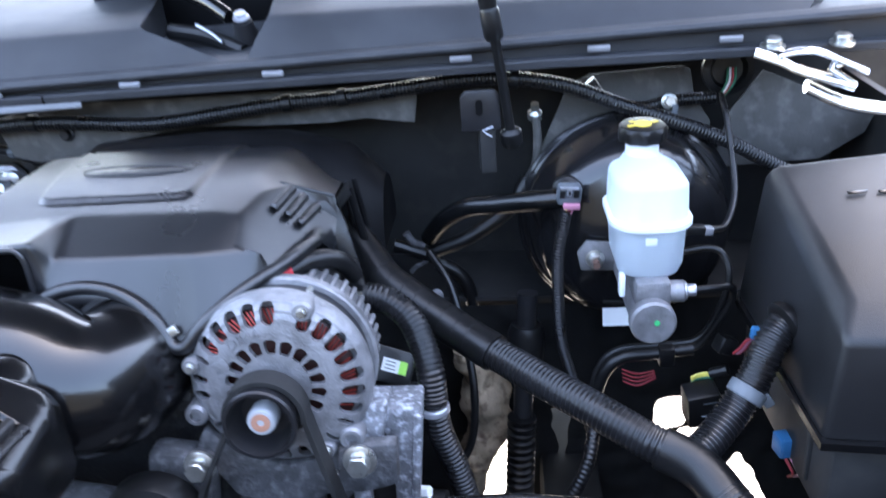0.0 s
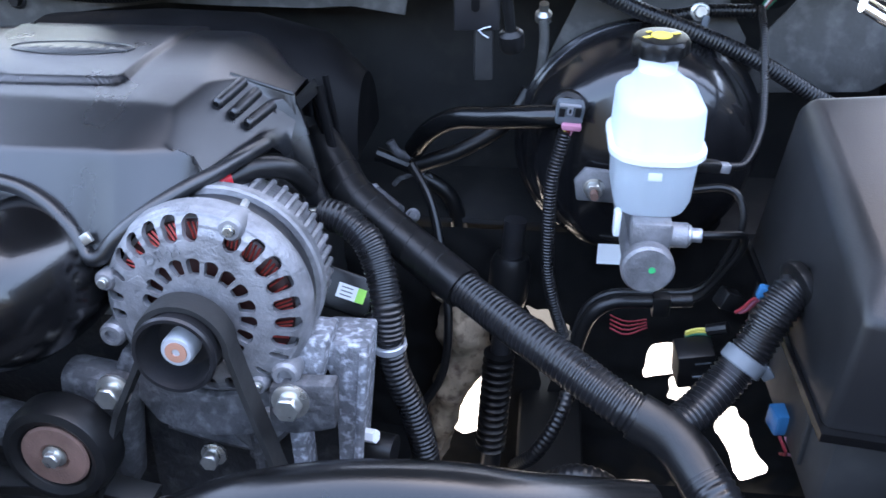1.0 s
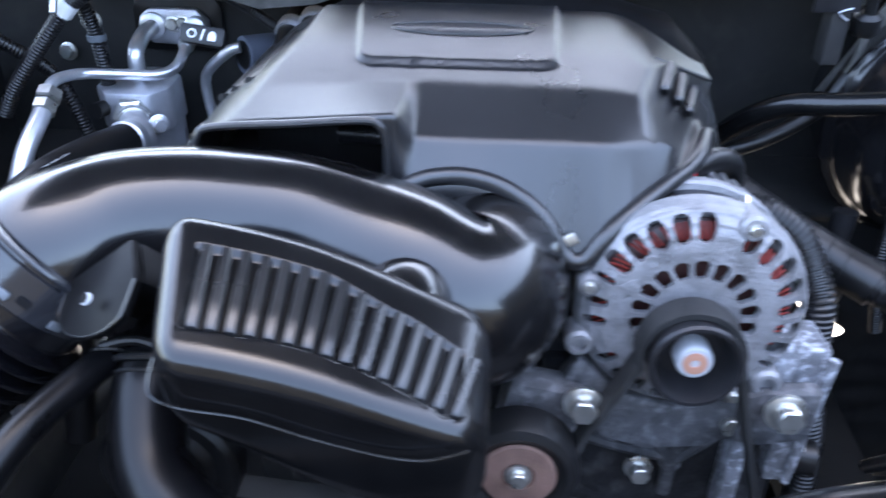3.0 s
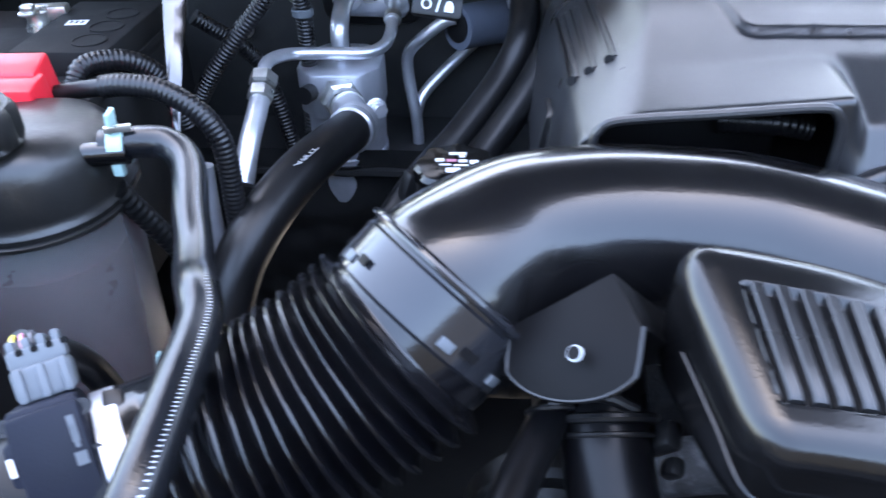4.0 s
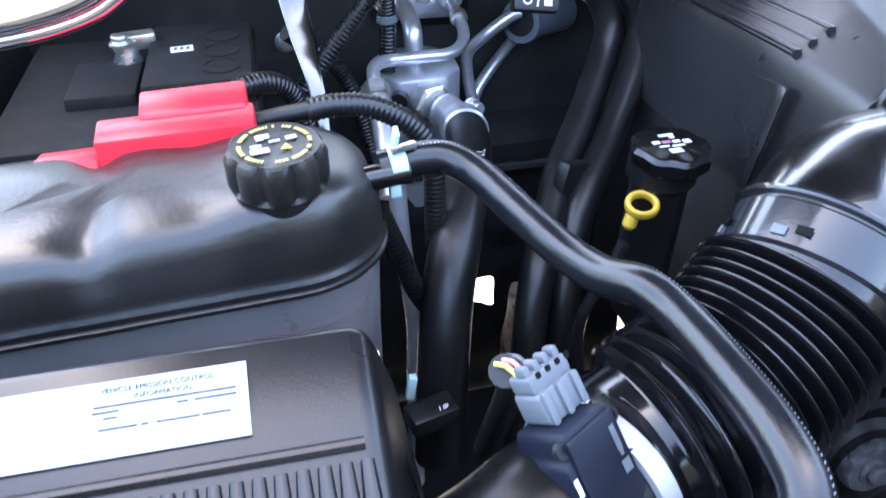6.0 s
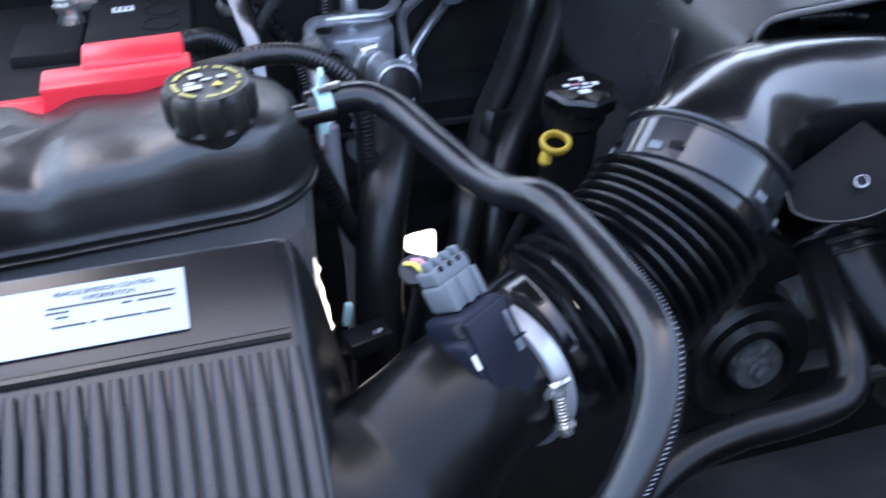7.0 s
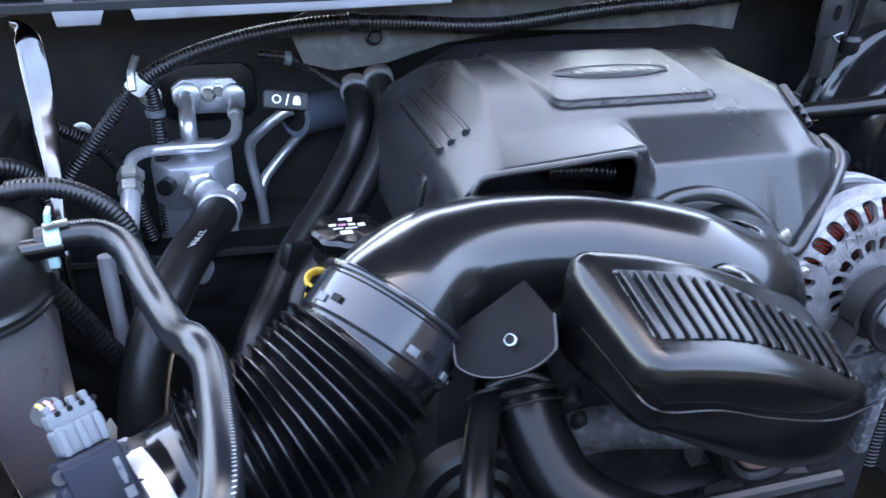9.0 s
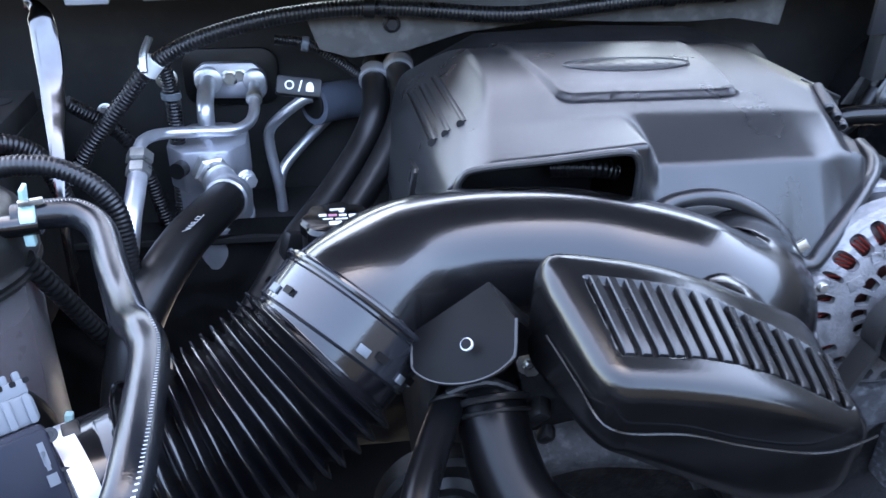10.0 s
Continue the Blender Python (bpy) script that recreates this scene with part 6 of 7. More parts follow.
# ---- hood hinge struts ----
st = thing("support_strut", (-0.82, 0.82, 1.0), "bright twisted steel support strut under the cowl", "strut")
ss = smooth_path([V(-0.842, 0.893, 1.152), V(-0.834, 0.892, 1.15), V(-0.828, 0.885, 1.138), V(-0.824, 0.872, 1.112), V(-0.821, 0.855, 1.088), V(-0.817, 0.833, 1.067), V(-0.813, 0.805, 1.043), V(-0.81, 0.78, 1.012), V(-0.808, 0.76, 0.97), V(-0.807, 0.75, 0.9)], 0.005)
part("bar", sweep(ss, [lerp_table([(0.9, 0.003), (1.0, 0.0038), (1.04, 0.0068), (1.075, 0.0105), (1.115, 0.0125), (1.14, 0.0115), (1.152, 0.006)], p.z)[0] for p in ss], 28, flat=0.3, up=(0.15, -1, 0.05)), "dullsteel", st)
part("bolt", hexagon((-0.848, 0.9, 1.165), (0, -0.3, 1), 0.011, 0.012), "zinc", st)
hg = thing("hinge", (0.4, 0.85, 1.18), "bright steel hood hinge with bolts on the cowl corner", "hood hinge")
for line, r in (([(0.3, 0.81, 1.195), (0.322, 0.803, 1.187), (0.345, 0.8, 1.176), (0.396, 0.8, 1.159)], 0.0075), ([(0.322, 0.803, 1.193), (0.34, 0.8, 1.196), (0.359, 0.8, 1.1945), (0.382, 0.8, 1.184), (0.408, 0.8, 1.172)], 0.005), ([(0.35, 0.8, 1.161), (0.375, 0.8, 1.148), (0.4, 0.8, 1.139), (0.45, 0.8, 1.13), (0.52, 0.8, 1.12)], 0.0095), ([(0.385, 0.802, 1.183), (0.372, 0.8, 1.178), (0.385, 0.8, 1.168), (0.398, 0.8, 1.159)], 0.005)):
    part("arm", sweep(smooth_path([V(*p) for p in line], 0.005), r, 16, flat=0.55, up=(0.2, -0.5, 1)), "chrome", hg)
for x in (0.33, 0.4):
    part("bolt", hexagon((x, 0.85, 1.192), (0, -0.2, 1), 0.0095, 0.01), "zinc", hg)
hg2 = thing("hinge", (-0.95, 0.8, 1.15), "bright curved steel hood hinge over the battery", "hood hinge")
hs2 = smooth_path([V(-1.08, 0.72, 1.142), V(-1.02, 0.722, 1.143), V(-0.975, 0.726, 1.149), V(-0.946, 0.73, 1.16), V(-0.922, 0.735, 1.182), V(-0.912, 0.745, 1.21)], 0.006)
part("arm", sweep(hs2, 0.019, 20, flat=0.5, up=(0, -0.5, 1)), "chrome", hg2)
part("edge_rail", sweep([p + V(0.008, -0.004, -0.017) for p in hs2], 0.006, 12), "chrome", hg2)
part("inner_rail", sweep([p + V(-0.008, 0.012, 0.02) for p in hs2], 0.008, 12), "chrome", hg2)
gs = thing("hood_rod", (0.06, 0.89, 1.09), "black hood release rod with a rubber grip", "rod")
part("rod", tube([(0.0565, 0.868, 1.1), (0.0485, 0.85, 1.168), (0.0415, 0.835, 1.222)], 0.0055, 12), "matte", gs)
part("grip", lathe([(0.009, 0), (0.0105, 0.003), (0.0105, 0.03), (0.009, 0.033), (0.0095, 0.036), (0.0095, 0.09)], (0.0415, 0.835, 1.22), (-0.15, -0.12, 1), 18), "rubber", gs)
part("socket", lathe([(0.01, 0), (0.0125, 0.004), (0.0125, 0.018), (0.008, 0.022)], (0.057, 0.869, 1.094), (-0.1, -0.2, 1), 18), "matte", gs)


# ---- alternator ----
alt = thing("alternator", (-0.152, 0.58, 0.93), "cast aluminium alternator with copper windings and pulley", "alternator")
AN = V(0, -1, 0.1).normalized()
au, av, _ = axes(AN)
if au.x < 0:
    au, av = -au, -av
av = AN.cross(au) if AN.cross(au).z > 0 else -AN.cross(au)
ac0 = V(-0.149, 0.538, 0.998)


def aface(x, y, d=0.0):
    return ac0 + au * x + av * y + AN * d


part("body", lathe([(0.066, -0.1), (0.069, -0.095), (0.069, -0.058), (0.0775, -0.056), (0.078, -0.046), (0.0765, -0.044), (0.066, -0.043), (0.066, -0.016), (0.07, -0.015)], ac0, AN, 56), "cast", alt)
part("stator_core", lathe([(0.0715, -0.0445), (0.0725, -0.043), (0.0725, -0.022), (0.0715, -0.02)], ac0, AN, 56), "steel", alt)
part("winding", lathe([(0.05, -0.014), (0.062, -0.0135), (0.066, -0.011), (0.062, -0.0075), (0.05, -0.006)], ac0, AN, 56), "winding", alt)
wires = bmesh.new()
for i in range(110):
    a = 2 * math.pi * i / 110
    if i % 6 > 4:
        continue
    d = 0.06
    p = [aface(math.cos(a + o) * (0.053 + 0.006 * k), math.sin(a + o) * (0.053 + 0.006 * k), -0.0055 - 0.0012 * k) for k, o in ((0, 0), (1, d * 0.5), (2, d))]
    sweep(p, 0.0009, 5, wires)
part("winding_coil", wires, "copper", alt)
# slotted front housing: rings and spokes

def slotted(r, a):
    """True where the front housing has an opening."""
    deg = math.degrees(a) % 360
    for c, w in ((75.5, 6), (165, 5), (200, 6), (318, 7), (300, 5)):
        if r > 0.05 and abs(deg - c) < w:
            return False
    k = (deg % 13.846) / 13.846 - 0.5
    small = 0.55 if 150 < deg < 330 else 1.0
    r0, r1 = 0.0515 + 0.006 * (1 - small), (0.0665 if 55 < deg < 70 else 0.0695) - 0.002 * (1 - small)
    half = 0.0051 * small ** 0.5 + (r - 0.0565) * 0.08
    off = k * radians(13.846) * r
    if r0 + half < r < r1 - half and abs(off) < half:
        return True
    for c in (r0 + half, r1 - half):
        if math.hypot(r - c, off) < half:
            return True
    q = (deg % 20) / 20 - 0.5
    return 0.028 < r < 0.0405 - 0.004 * (2 * q) ** 2 and abs(q * radians(20) * r) < r * radians(20) / 2 - 0.0015


def face_depth(r):
    return lerp_table([(0.012, 0.006), (0.03, 0.006), (0.045, 0.0055), (0.056, 0.0045), (0.063, 0.002), (0.069, -0.003), (0.0725, -0.008), (0.0745, -0.016)], r)[0]


front = bmesh.new()
NR, NA = 84, 480
solid = [[not slotted(0.012 + (0.0745 - 0.012) * (i + 0.5) / NR, 2 * math.pi * (j + 0.5) / NA) for j in range(NA)] for i in range(NR)]
# soften the rims of the openings
sol = np.array(solid)
pad = np.vstack([sol[:1], sol, sol[-1:]])
left = np.roll(pad, 1, axis=1)
along_r = (pad != left)[1:-1]
along_a = pad[1:] != pad[:-1]
rad_ = np.repeat(np.linspace(0.012, 0.0745, NR + 1)[:, None], NA, axis=1)
off_ = np.zeros_like(rad_)
for _k in range(6):
    sr, so, cnt = np.zeros_like(rad_), np.zeros_like(rad_), np.zeros_like(rad_)
    sr[:-1] += along_r * rad_[1:]; so[:-1] += along_r * off_[1:]; cnt[:-1] += along_r
    sr[1:] += along_r * rad_[:-1]; so[1:] += along_r * off_[:-1]; cnt[1:] += along_r
    sr += along_a * np.roll(rad_, -1, axis=1); so += along_a * (np.roll(off_, -1, axis=1) + 1); cnt += along_a
    back_ = np.roll(along_a, 1, axis=1)
    sr += back_ * np.roll(rad_, 1, axis=1); so += back_ * (np.roll(off_, 1, axis=1) - 1); cnt += back_
    on = cnt > 0
    rad_[on] += 0.6 * (sr[on] / cnt[on] - rad_[on])
    off_[on] += 0.6 * (so[on] / cnt[on] - off_[on])
up_, low_ = [], []
for i in range(NR + 1):
    ring_a = [(1.06 * rad_[i][j], 2 * math.pi * (j + off_[i][j]) / NA, face_depth(rad_[i][j])) for j in range(NA)]
    up_.append([front.verts.new(aface(r * math.cos(a), r * math.sin(a), d)) for r, a, d in ring_a])
    low_.append([front.verts.new(aface((r - 0.001) * math.cos(a), (r - 0.001) * math.sin(a), d - 0.0055)) for r, a, d in ring_a])
for i in range(NR):
    for j in range(NA):
        if not solid[i][j]:
            continue
        k = (j + 1) % NA
        front.faces.new((up_[i][j], up_[i + 1][j], up_[i + 1][k], up_[i][k]))
        if not solid[i][j - 1]:
            front.faces.new((up_[i][j], up_[i + 1][j], low_[i + 1][j], low_[i][j]))
        if not solid[i][k]:
            front.faces.new((up_[i][k], up_[i + 1][k], low_[i + 1][k], low_[i][k]))
        if i == NR - 1 or not solid[i + 1][j]:
            front.faces.new((up_[i + 1][j], up_[i + 1][k], low_[i + 1][k], low_[i + 1][j]))
        if i > 0 and not solid[i - 1][j]:
            front.faces.new((up_[i][j], up_[i][k], low_[i][k], low_[i][j]))
bmesh.ops.delete(front, geom=[v for v in front.verts if not v.link_faces], context="VERTS")
part("front_housing", front, "cast", alt, angle=50)
part("dark_core", lathe([(0.02, -0.0125), (0.064, -0.0125), (0.066, -0.02)], ac0, AN, 48), "steel", alt)
for i in range(44):
    a = 2 * math.pi * i / 44
    if 75 < math.degrees(a) < 260:
        continue
    q = [aface(0.0715 * math.cos(a), 0.0715 * math.sin(a), d) for d in (-0.092, -0.062)]
    part("cooling_fin", sweep(q, 0.0028, 6), "cast", alt)
for a, r, rr in ((66, 0.071, 0.009), (165, 0.073, 0.008), (200, 0.078, 0.01), (318, 0.078, 0.011), (300, 0.072, 0.008)):
    c = aface(r * math.cos(radians(a)), r * math.sin(radians(a)), -0.02)
    part("lug", lathe([(rr, 0), (rr, 0.022), (rr * 0.8, 0.0245), (rr * 0.5, 0.0245), (rr * 0.5, 0.02), (0, 0.02)], c, AN, 20), "cast", alt)
for a, r in ((66, 0.071), (165, 0.073), (300, 0.072)):
    part("screw", hexagon(aface(r * math.cos(radians(a)), r * math.sin(radians(a)), 0.003), AN, 0.004, 0.005), "zinc", alt)
part("long_stud", tube([V(-0.119, 0.575, 1.068), V(-0.121, 0.56, 1.062), V(-0.123, 0.545, 1.056)], 0.0028, 8), "zinc", alt)
writing("DR44", 0.013, aface(-0.0225, 0.0435, 0.0056), au + av * 0.38, av - au * 0.38, 0.0011, "cast", alt)
part("cast_mark", prism([(-0.006, -0.005), (0.006, -0.005), (0.006, 0.005), (-0.006, 0.005)], aface(-0.044, 0.02, 0.005), au + av * 0.6, av - au * 0.6, 0.0008, 0.0002), "cast", alt)
part("purple_mark", box((-0.2, 0.578, 1.058), (0.01, 0.001, 0.006), (0, -30, 0), 0), "purple", alt)
# pulley
pc = aface(-0.0045, -0.0128, 0.0105)
pulley = part("pulley", lathe([(0.012, 0.004), (0.028, 0.005), (0.0295, 0.008), (0.0295, 0.011), (0.0275, 0.012), (0.0275, 0.03), (0.0298, 0.031), (0.0303, 0.034), (0.029, 0.036), (0.0265, 0.036), (0.0255, 0.033), (0.0245, 0.02), (0.02, 0.014), (0.011, 0.014)], pc, AN, 48), "steel", alt, "dark steel belt pulley")
part("hub", lathe([(0.011, 0), (0.0122, 0.014), (0.0122, 0.026), (0.0114, 0.029), (0.0105, 0.03), (0.008, 0.03)], pc, AN, 32), "hub", pulley)
part("hub_bolt", lathe([(0.0078, 0), (0.0078, 0.0025), (0.003, 0.0025), (0.0025, -0.003), (0, -0.003)], pc + AN * 0.0285, AN, 24), "orange", pulley, "rusty hollow hub bolt")
belt = thing("drive_belt", (-0.152, 0.52, 0.85), "worn black ribbed drive belt round the pulley", "belt")
cx, cz = pc.x, pc.z
arc = [(cx + 0.0305 * math.cos(radians(a)), cz + 0.0305 * math.sin(radians(a))) for a in range(196, -12, -8)]
line = [(-0.258, 0.78), (-0.2365, 0.848), (-0.2119, 0.922)] + arc + [(-0.1155, 0.953), (-0.0985, 0.888), (-0.07, 0.78)]
bm = bmesh.new()
vs = []
for i, (x, z) in enumerate(line):
    x0, z0 = line[max(0, i - 1)]
    x1, z1 = line[min(len(line) - 1, i + 1)]
    t = Vector((x1 - x0, 0, z1 - z0)).normalized()
    nrm = Vector((-t.z, 0, t.x))
    yc = 0.512 - (z - cz) * -0.1
    vs.append([bm.verts.new((x + nrm.x * o, yc + y, z + nrm.z * o)) for y, o in ((-0.0095, 0), (0.0095, 0), (0.0095, 0.0042), (-0.0095, 0.0042))])
for a, c in zip(vs, vs[1:]):
    for j in range(4):
        bm.faces.new((a[j], a[(j + 1) % 4], c[(j + 1) % 4], c[j]))
part("belt", bm, "belt", belt)

mount = thing("alternator_bracket", (-0.14, 0.56, 0.9), "dirty cast aluminium alternator bracket with bolts", "bracket")
part("arm", prism([(-0.084, -0.012), (-0.064, -0.032), (-0.05, -0.054), (-0.015, -0.0635), (0.022, -0.059), (0.05, -0.047), (0.05, -0.006), (0.04, -0.014), (0.0, -0.024), (-0.04, -0.014), (-0.058, 0.004), (-0.07, 0.014)][::-1], (-0.15, 0.535, 0.942), (1, 0, 0), (0, 0.1, 1), -0.02, 0.003), "dirtycast", mount)
part("lug_plate", prism([(-0.1035, -0.002), (-0.092, 0.0025), (-0.0525, 0.0045), (-0.054, -0.036), (-0.066, -0.04), (-0.0865, -0.0445), (-0.107, -0.043)][::-1], (0, 0.524, 0.94), (1, 0, 0), (0, 0.05, 1), -0.016, 0.003), "dirtycast", mount)
part("column", prism([(-0.1015, -0.02), (-0.07, -0.02), (-0.061, 0.023), (-0.084, 0.024), (-0.094, 0.006)][::-1], (0, 0.545, 0.945), (1, 0, 0), (0, 0.15, 1), -0.04, 0.004), "corroded", mount, "white-corroded cast column")
part("flange", prism([(-0.0744, 0.053), (-0.035, 0.053), (-0.0467, -0.07), (-0.064, -0.07), (-0.063, 0.01), (-0.069, 0.03)][::-1], (0, 0.558, 0.9), (1, 0, 0), (0, 0.1, 1), -0.045, 0.003), "corroded", mount)
part("flange_rim", tube([(-0.0365, 0.556, 0.95), (-0.0415, 0.553, 0.9), (-0.0475, 0.55, 0.832)], 0.004, 8), "corroded", mount)
part("post", box((-0.092, 0.552, 0.84), (0.013, 0.026, 0.09), bevel=0.003), "corroded", mount)
part("back_plate", prism([(-0.09, 0.05), (0.09, 0.05), (0.1, -0.06), (0.09, -0.2), (-0.09, -0.2)], (-0.15, 0.575, 0.87), (1, 0, 0), (0, 0.1, 1), -0.02, 0.004), "grimy", mount)
for x0, z0, x1, z1 in ((-0.19, 0.915, -0.13, 0.83), (-0.07, 0.91, -0.14, 0.83), (-0.135, 0.92, -0.135, 0.8), (-0.21, 0.86, -0.13, 0.84)):
    part("web", tube([(x0, 0.562, z0), ((x0 + x1) / 2, 0.56, (z0 + z1) / 2), (x1, 0.562, z1)], 0.006, 8), "dirtycast", mount)
for x, y, z, r in ((-0.082, 0.512, 0.939, 0.0105), (-0.218, 0.512, 0.937, 0.01), (-0.107, 0.54, 0.905, 0.008), (-0.165, 0.54, 0.85, 0.008)):
    part("bolt", hexagon((x, y, z), AN, r, 0.014), "zinc", mount)
idl = thing("idler_pulley", (-0.262, 0.49, 0.895), "black idler pulley with a rusty centre plate", "pulley")
part("wheel", lathe([(0.04, 0), (0.043, 0.003), (0.043, 0.02), (0.04, 0.027), (0.034, 0.029), (0.029, 0.026), (0.027, 0.0215), (0.0, 0.0215)], (-0.26, 0.507, 0.8915), AN, 48), "matte", idl)
part("plate", lathe([(0.0262, 0), (0.0268, 0.002), (0.025, 0.0035), (0.012, 0.0035), (0.01, 0.001), (0, 0.001)], (-0.26, 0.484, 0.894), AN, 36), "rust", idl, "rusty round plate")
part("bolt", hexagon((-0.26, 0.482, 0.8945), AN, 0.0068, 0.008), "zinc", idl)
part("arm", box((-0.25, 0.535, 0.88), (0.06, 0.03, 0.12), (0, 10, 0), 0.01), "dirtycast", idl)
ten = thing("belt_tensioner", (-0.33, 0.52, 0.86), "grimy dark tensioner arm under the duct", "tensioner")
part("arm", tube([(-0.44, 0.52, 0.89), (-0.39, 0.515, 0.905), (-0.33, 0.51, 0.9), (-0.29, 0.51, 0.89)], 0.018, 14), "dirtycast", ten)
part("rod", tube([(-0.42, 0.46, 0.86), (-0.33, 0.46, 0.86), (-0.2, 0.46, 0.865)], 0.008, 10), "matte", ten)
single("drive_belt", sweep([V(-0.53, 0.5, 0.85), V(-0.4, 0.5, 0.84), V(-0.26, 0.5, 0.852), V(-0.2, 0.5, 0.84)], 0.011, 10, flat=0.25, up=(0, 0, 1)), "belt", "flat black drive belt under the resonator", "belt")

ig = thing("ignition_coil", (-0.07, 0.66, 0.94), "black ignition coil with white and green label", "ignition coil")
iu = Vector((0.87, 0.2, -0.45)).normalized()
inn = Vector((0.15, -0.75, 0.6))
inn = (inn - iu * inn.dot(iu)).normalized()
iv = inn.cross(iu)
ic = V(-0.07, 0.657, 0.937)
part("body", prism(round_rect(0.05, 0.036, 0.005, 3), ic - inn * 0.0445 - iu * 0.004, iu, iv, 0.044, 0.004), "matte", ig)
part("label", prism([(-0.013, -0.0065), (0.013, -0.0065), (0.013, 0.0065), (-0.013, 0.0065)], ic, iu, iv, 0.0005, 0), "paper", ig)
part("label_green", prism([(0.005, -0.0065), (0.013, -0.0065), (0.013, 0.0065), (0.005, 0.0065)], ic + inn * 0.0006, iu, iv, 0.0003, 0), "green", ig)
for k in range(3):
    part("print_line", prism([(-0.010, -0.0005), (0.001, -0.0005), (0.001, 0.0005), (-0.010, 0.0005)], ic + inn * 0.0006 + iv * (0.0035 - 0.0035 * k), iu, iv, 0.0002, 0), "grey", ig)
part("bolt", hexagon((-0.05, 0.645, 0.918), AN, 0.006, 0.008), "steel", ig)
sen = thing("sensor_plug", (-0.052, 0.6, 0.9), "small pale sensor plug beside the bracket", "sensor")
part("plug", lathe([(0.008, 0), (0.008, 0.02), (0.006, 0.024)], (-0.06, 0.63, 0.905), (0.6, -0.7, 0.2), 14), "can", sen)
part("plug", lathe([(0.006, 0), (0.006, 0.018), (0.0, 0.018)], (-0.05, 0.57, 0.855), (0.8, -0.3, 0.2), 6), "paper", sen)
part("hose", tube([(-0.05, 0.575, 0.838), (-0.02, 0.57, 0.838)], 0.014, 14), "rubber", sen)
lev = thing("wire_bracket", (-0.09, 0.69, 1.0), "thin bent zinc bracket over the alternator", "bracket")
part("strip", sweep(smooth_path([V(-0.103, 0.659, 1.017), V(-0.095, 0.68, 1.008), V(-0.085, 0.715, 0.99), V(-0.078, 0.72, 0.978)], 0.004), 0.005, 8, flat=0.3), "zinc", lev)
single("terminal_boot", tube([(-0.15, 0.62, 1.062), (-0.13, 0.635, 1.066), (-0.11, 0.65, 1.058), (-0.1, 0.665, 1.035)], 0.009, 14), "rubber", "black rubber boot on the alternator cable", "cable boot")
part("terminal_cap", tube([(-0.158, 0.615, 1.062), (-0.146, 0.62, 1.064)], 0.008, 14), "red", alt, "red plastic terminal cap")

# ---- looms on the driver side ----
big = thing("main_wiring_loom", (0.05, 0.66, 0.93), "thick black corrugated wiring loom with tape wrap and branch", "wiring loom")
part("wrap", tube([(-0.15, 0.805, 1.03), (-0.122, 0.783, 1.025), (-0.1, 0.76, 1.008), (-0.08, 0.737, 0.992), (-0.036, 0.705, 0.972), (0.0, 0.68, 0.958), (0.03, 0.655, 0.95)], 0.019, 22), "rubber", big, "taped upper end")
wl = smooth_path([(-0.122, 0.783, 1.025), (-0.1, 0.76, 1.008), (-0.08, 0.737, 0.992), (-0.036, 0.705, 0.972), (0.0, 0.68, 0.958), (0.03, 0.655, 0.95)], 0.006)
for i in range(4, len(wl) - 3, 3):
    d = (wl[i + 1] - wl[i - 1]).normalized() + V(0.05, 0.12, 0.06)
    part("tape_edge", lathe([(0.0186, 0), (0.0195, 0.0003), (0.0186, 0.0012)], wl[i], d, 26), "rubber", big)
part("loom", corrugated([(0.014, 0.669, 0.9535), (0.045, 0.641, 0.948), (0.075, 0.613, 0.944), (0.116, 0.577, 0.938), (0.157, 0.547, 0.927), (0.19, 0.533, 0.915)], 0.0163, 0.0046, 0.001, 22), "loom", big)
part("junction", tube([(0.168, 0.541, 0.923), (0.19, 0.532, 0.915), (0.204, 0.52, 0.908), (0.217, 0.498, 0.898)], 0.0185, 22), "rubber", big, "taped junction")
part("trunk", corrugated([(0.212, 0.506, 0.902), (0.226, 0.485, 0.89), (0.25, 0.455, 0.85), (0.26, 0.44, 0.77)], 0.0185, 0.0046, 0.001, 22), "loom", big)
part("branch", corrugated([(0.19, 0.533, 0.914), (0.213, 0.552, 0.922), (0.237, 0.573, 0.938), (0.254, 0.584, 0.96), (0.266, 0.593, 0.983), (0.279, 0.602, 0.999), (0.3, 0.61, 1.006)], 0.0148, 0.0046, 0.0014, 22), "loom", big)
part("band", lathe([(0.0155, 0), (0.0166, 0.001), (0.0166, 0.011), (0.0155, 0.012)], (0.244, 0.5775, 0.945), (0.55, 0.35, 0.72), 26), "grey", big, "pale grey cable band")
part("band_catch", box((0.264, 0.576, 0.943), (0.009, 0.007, 0.011), (0, -35, 0), 0.001), "grey", big)
single("alternator_cable", corrugated([(-0.09, 0.66, 1.015), (-0.07, 0.655, 1.012), (-0.05, 0.645, 1.0), (-0.038, 0.633, 0.98), (-0.03, 0.618, 0.955), (-0.028, 0.612, 0.925)], 0.0135, 0.0045, 0.0011), "loom", "black corrugated alternator cable", "cable")
single("alternator_cable", corrugated([(-0.029, 0.613, 0.93), (-0.024, 0.612, 0.89), (-0.01, 0.615, 0.84), (0.0, 0.615, 0.78), (0.0, 0.61, 0.7)], 0.0125, 0.005, 0.0012), "loom", "black ribbed cable below a pale clamp ring", "cable")
rg = thing("cable_ring", (-0.029, 0.613, 0.92), "pale grey ring clamp on the alternator cable", "hose clamp")
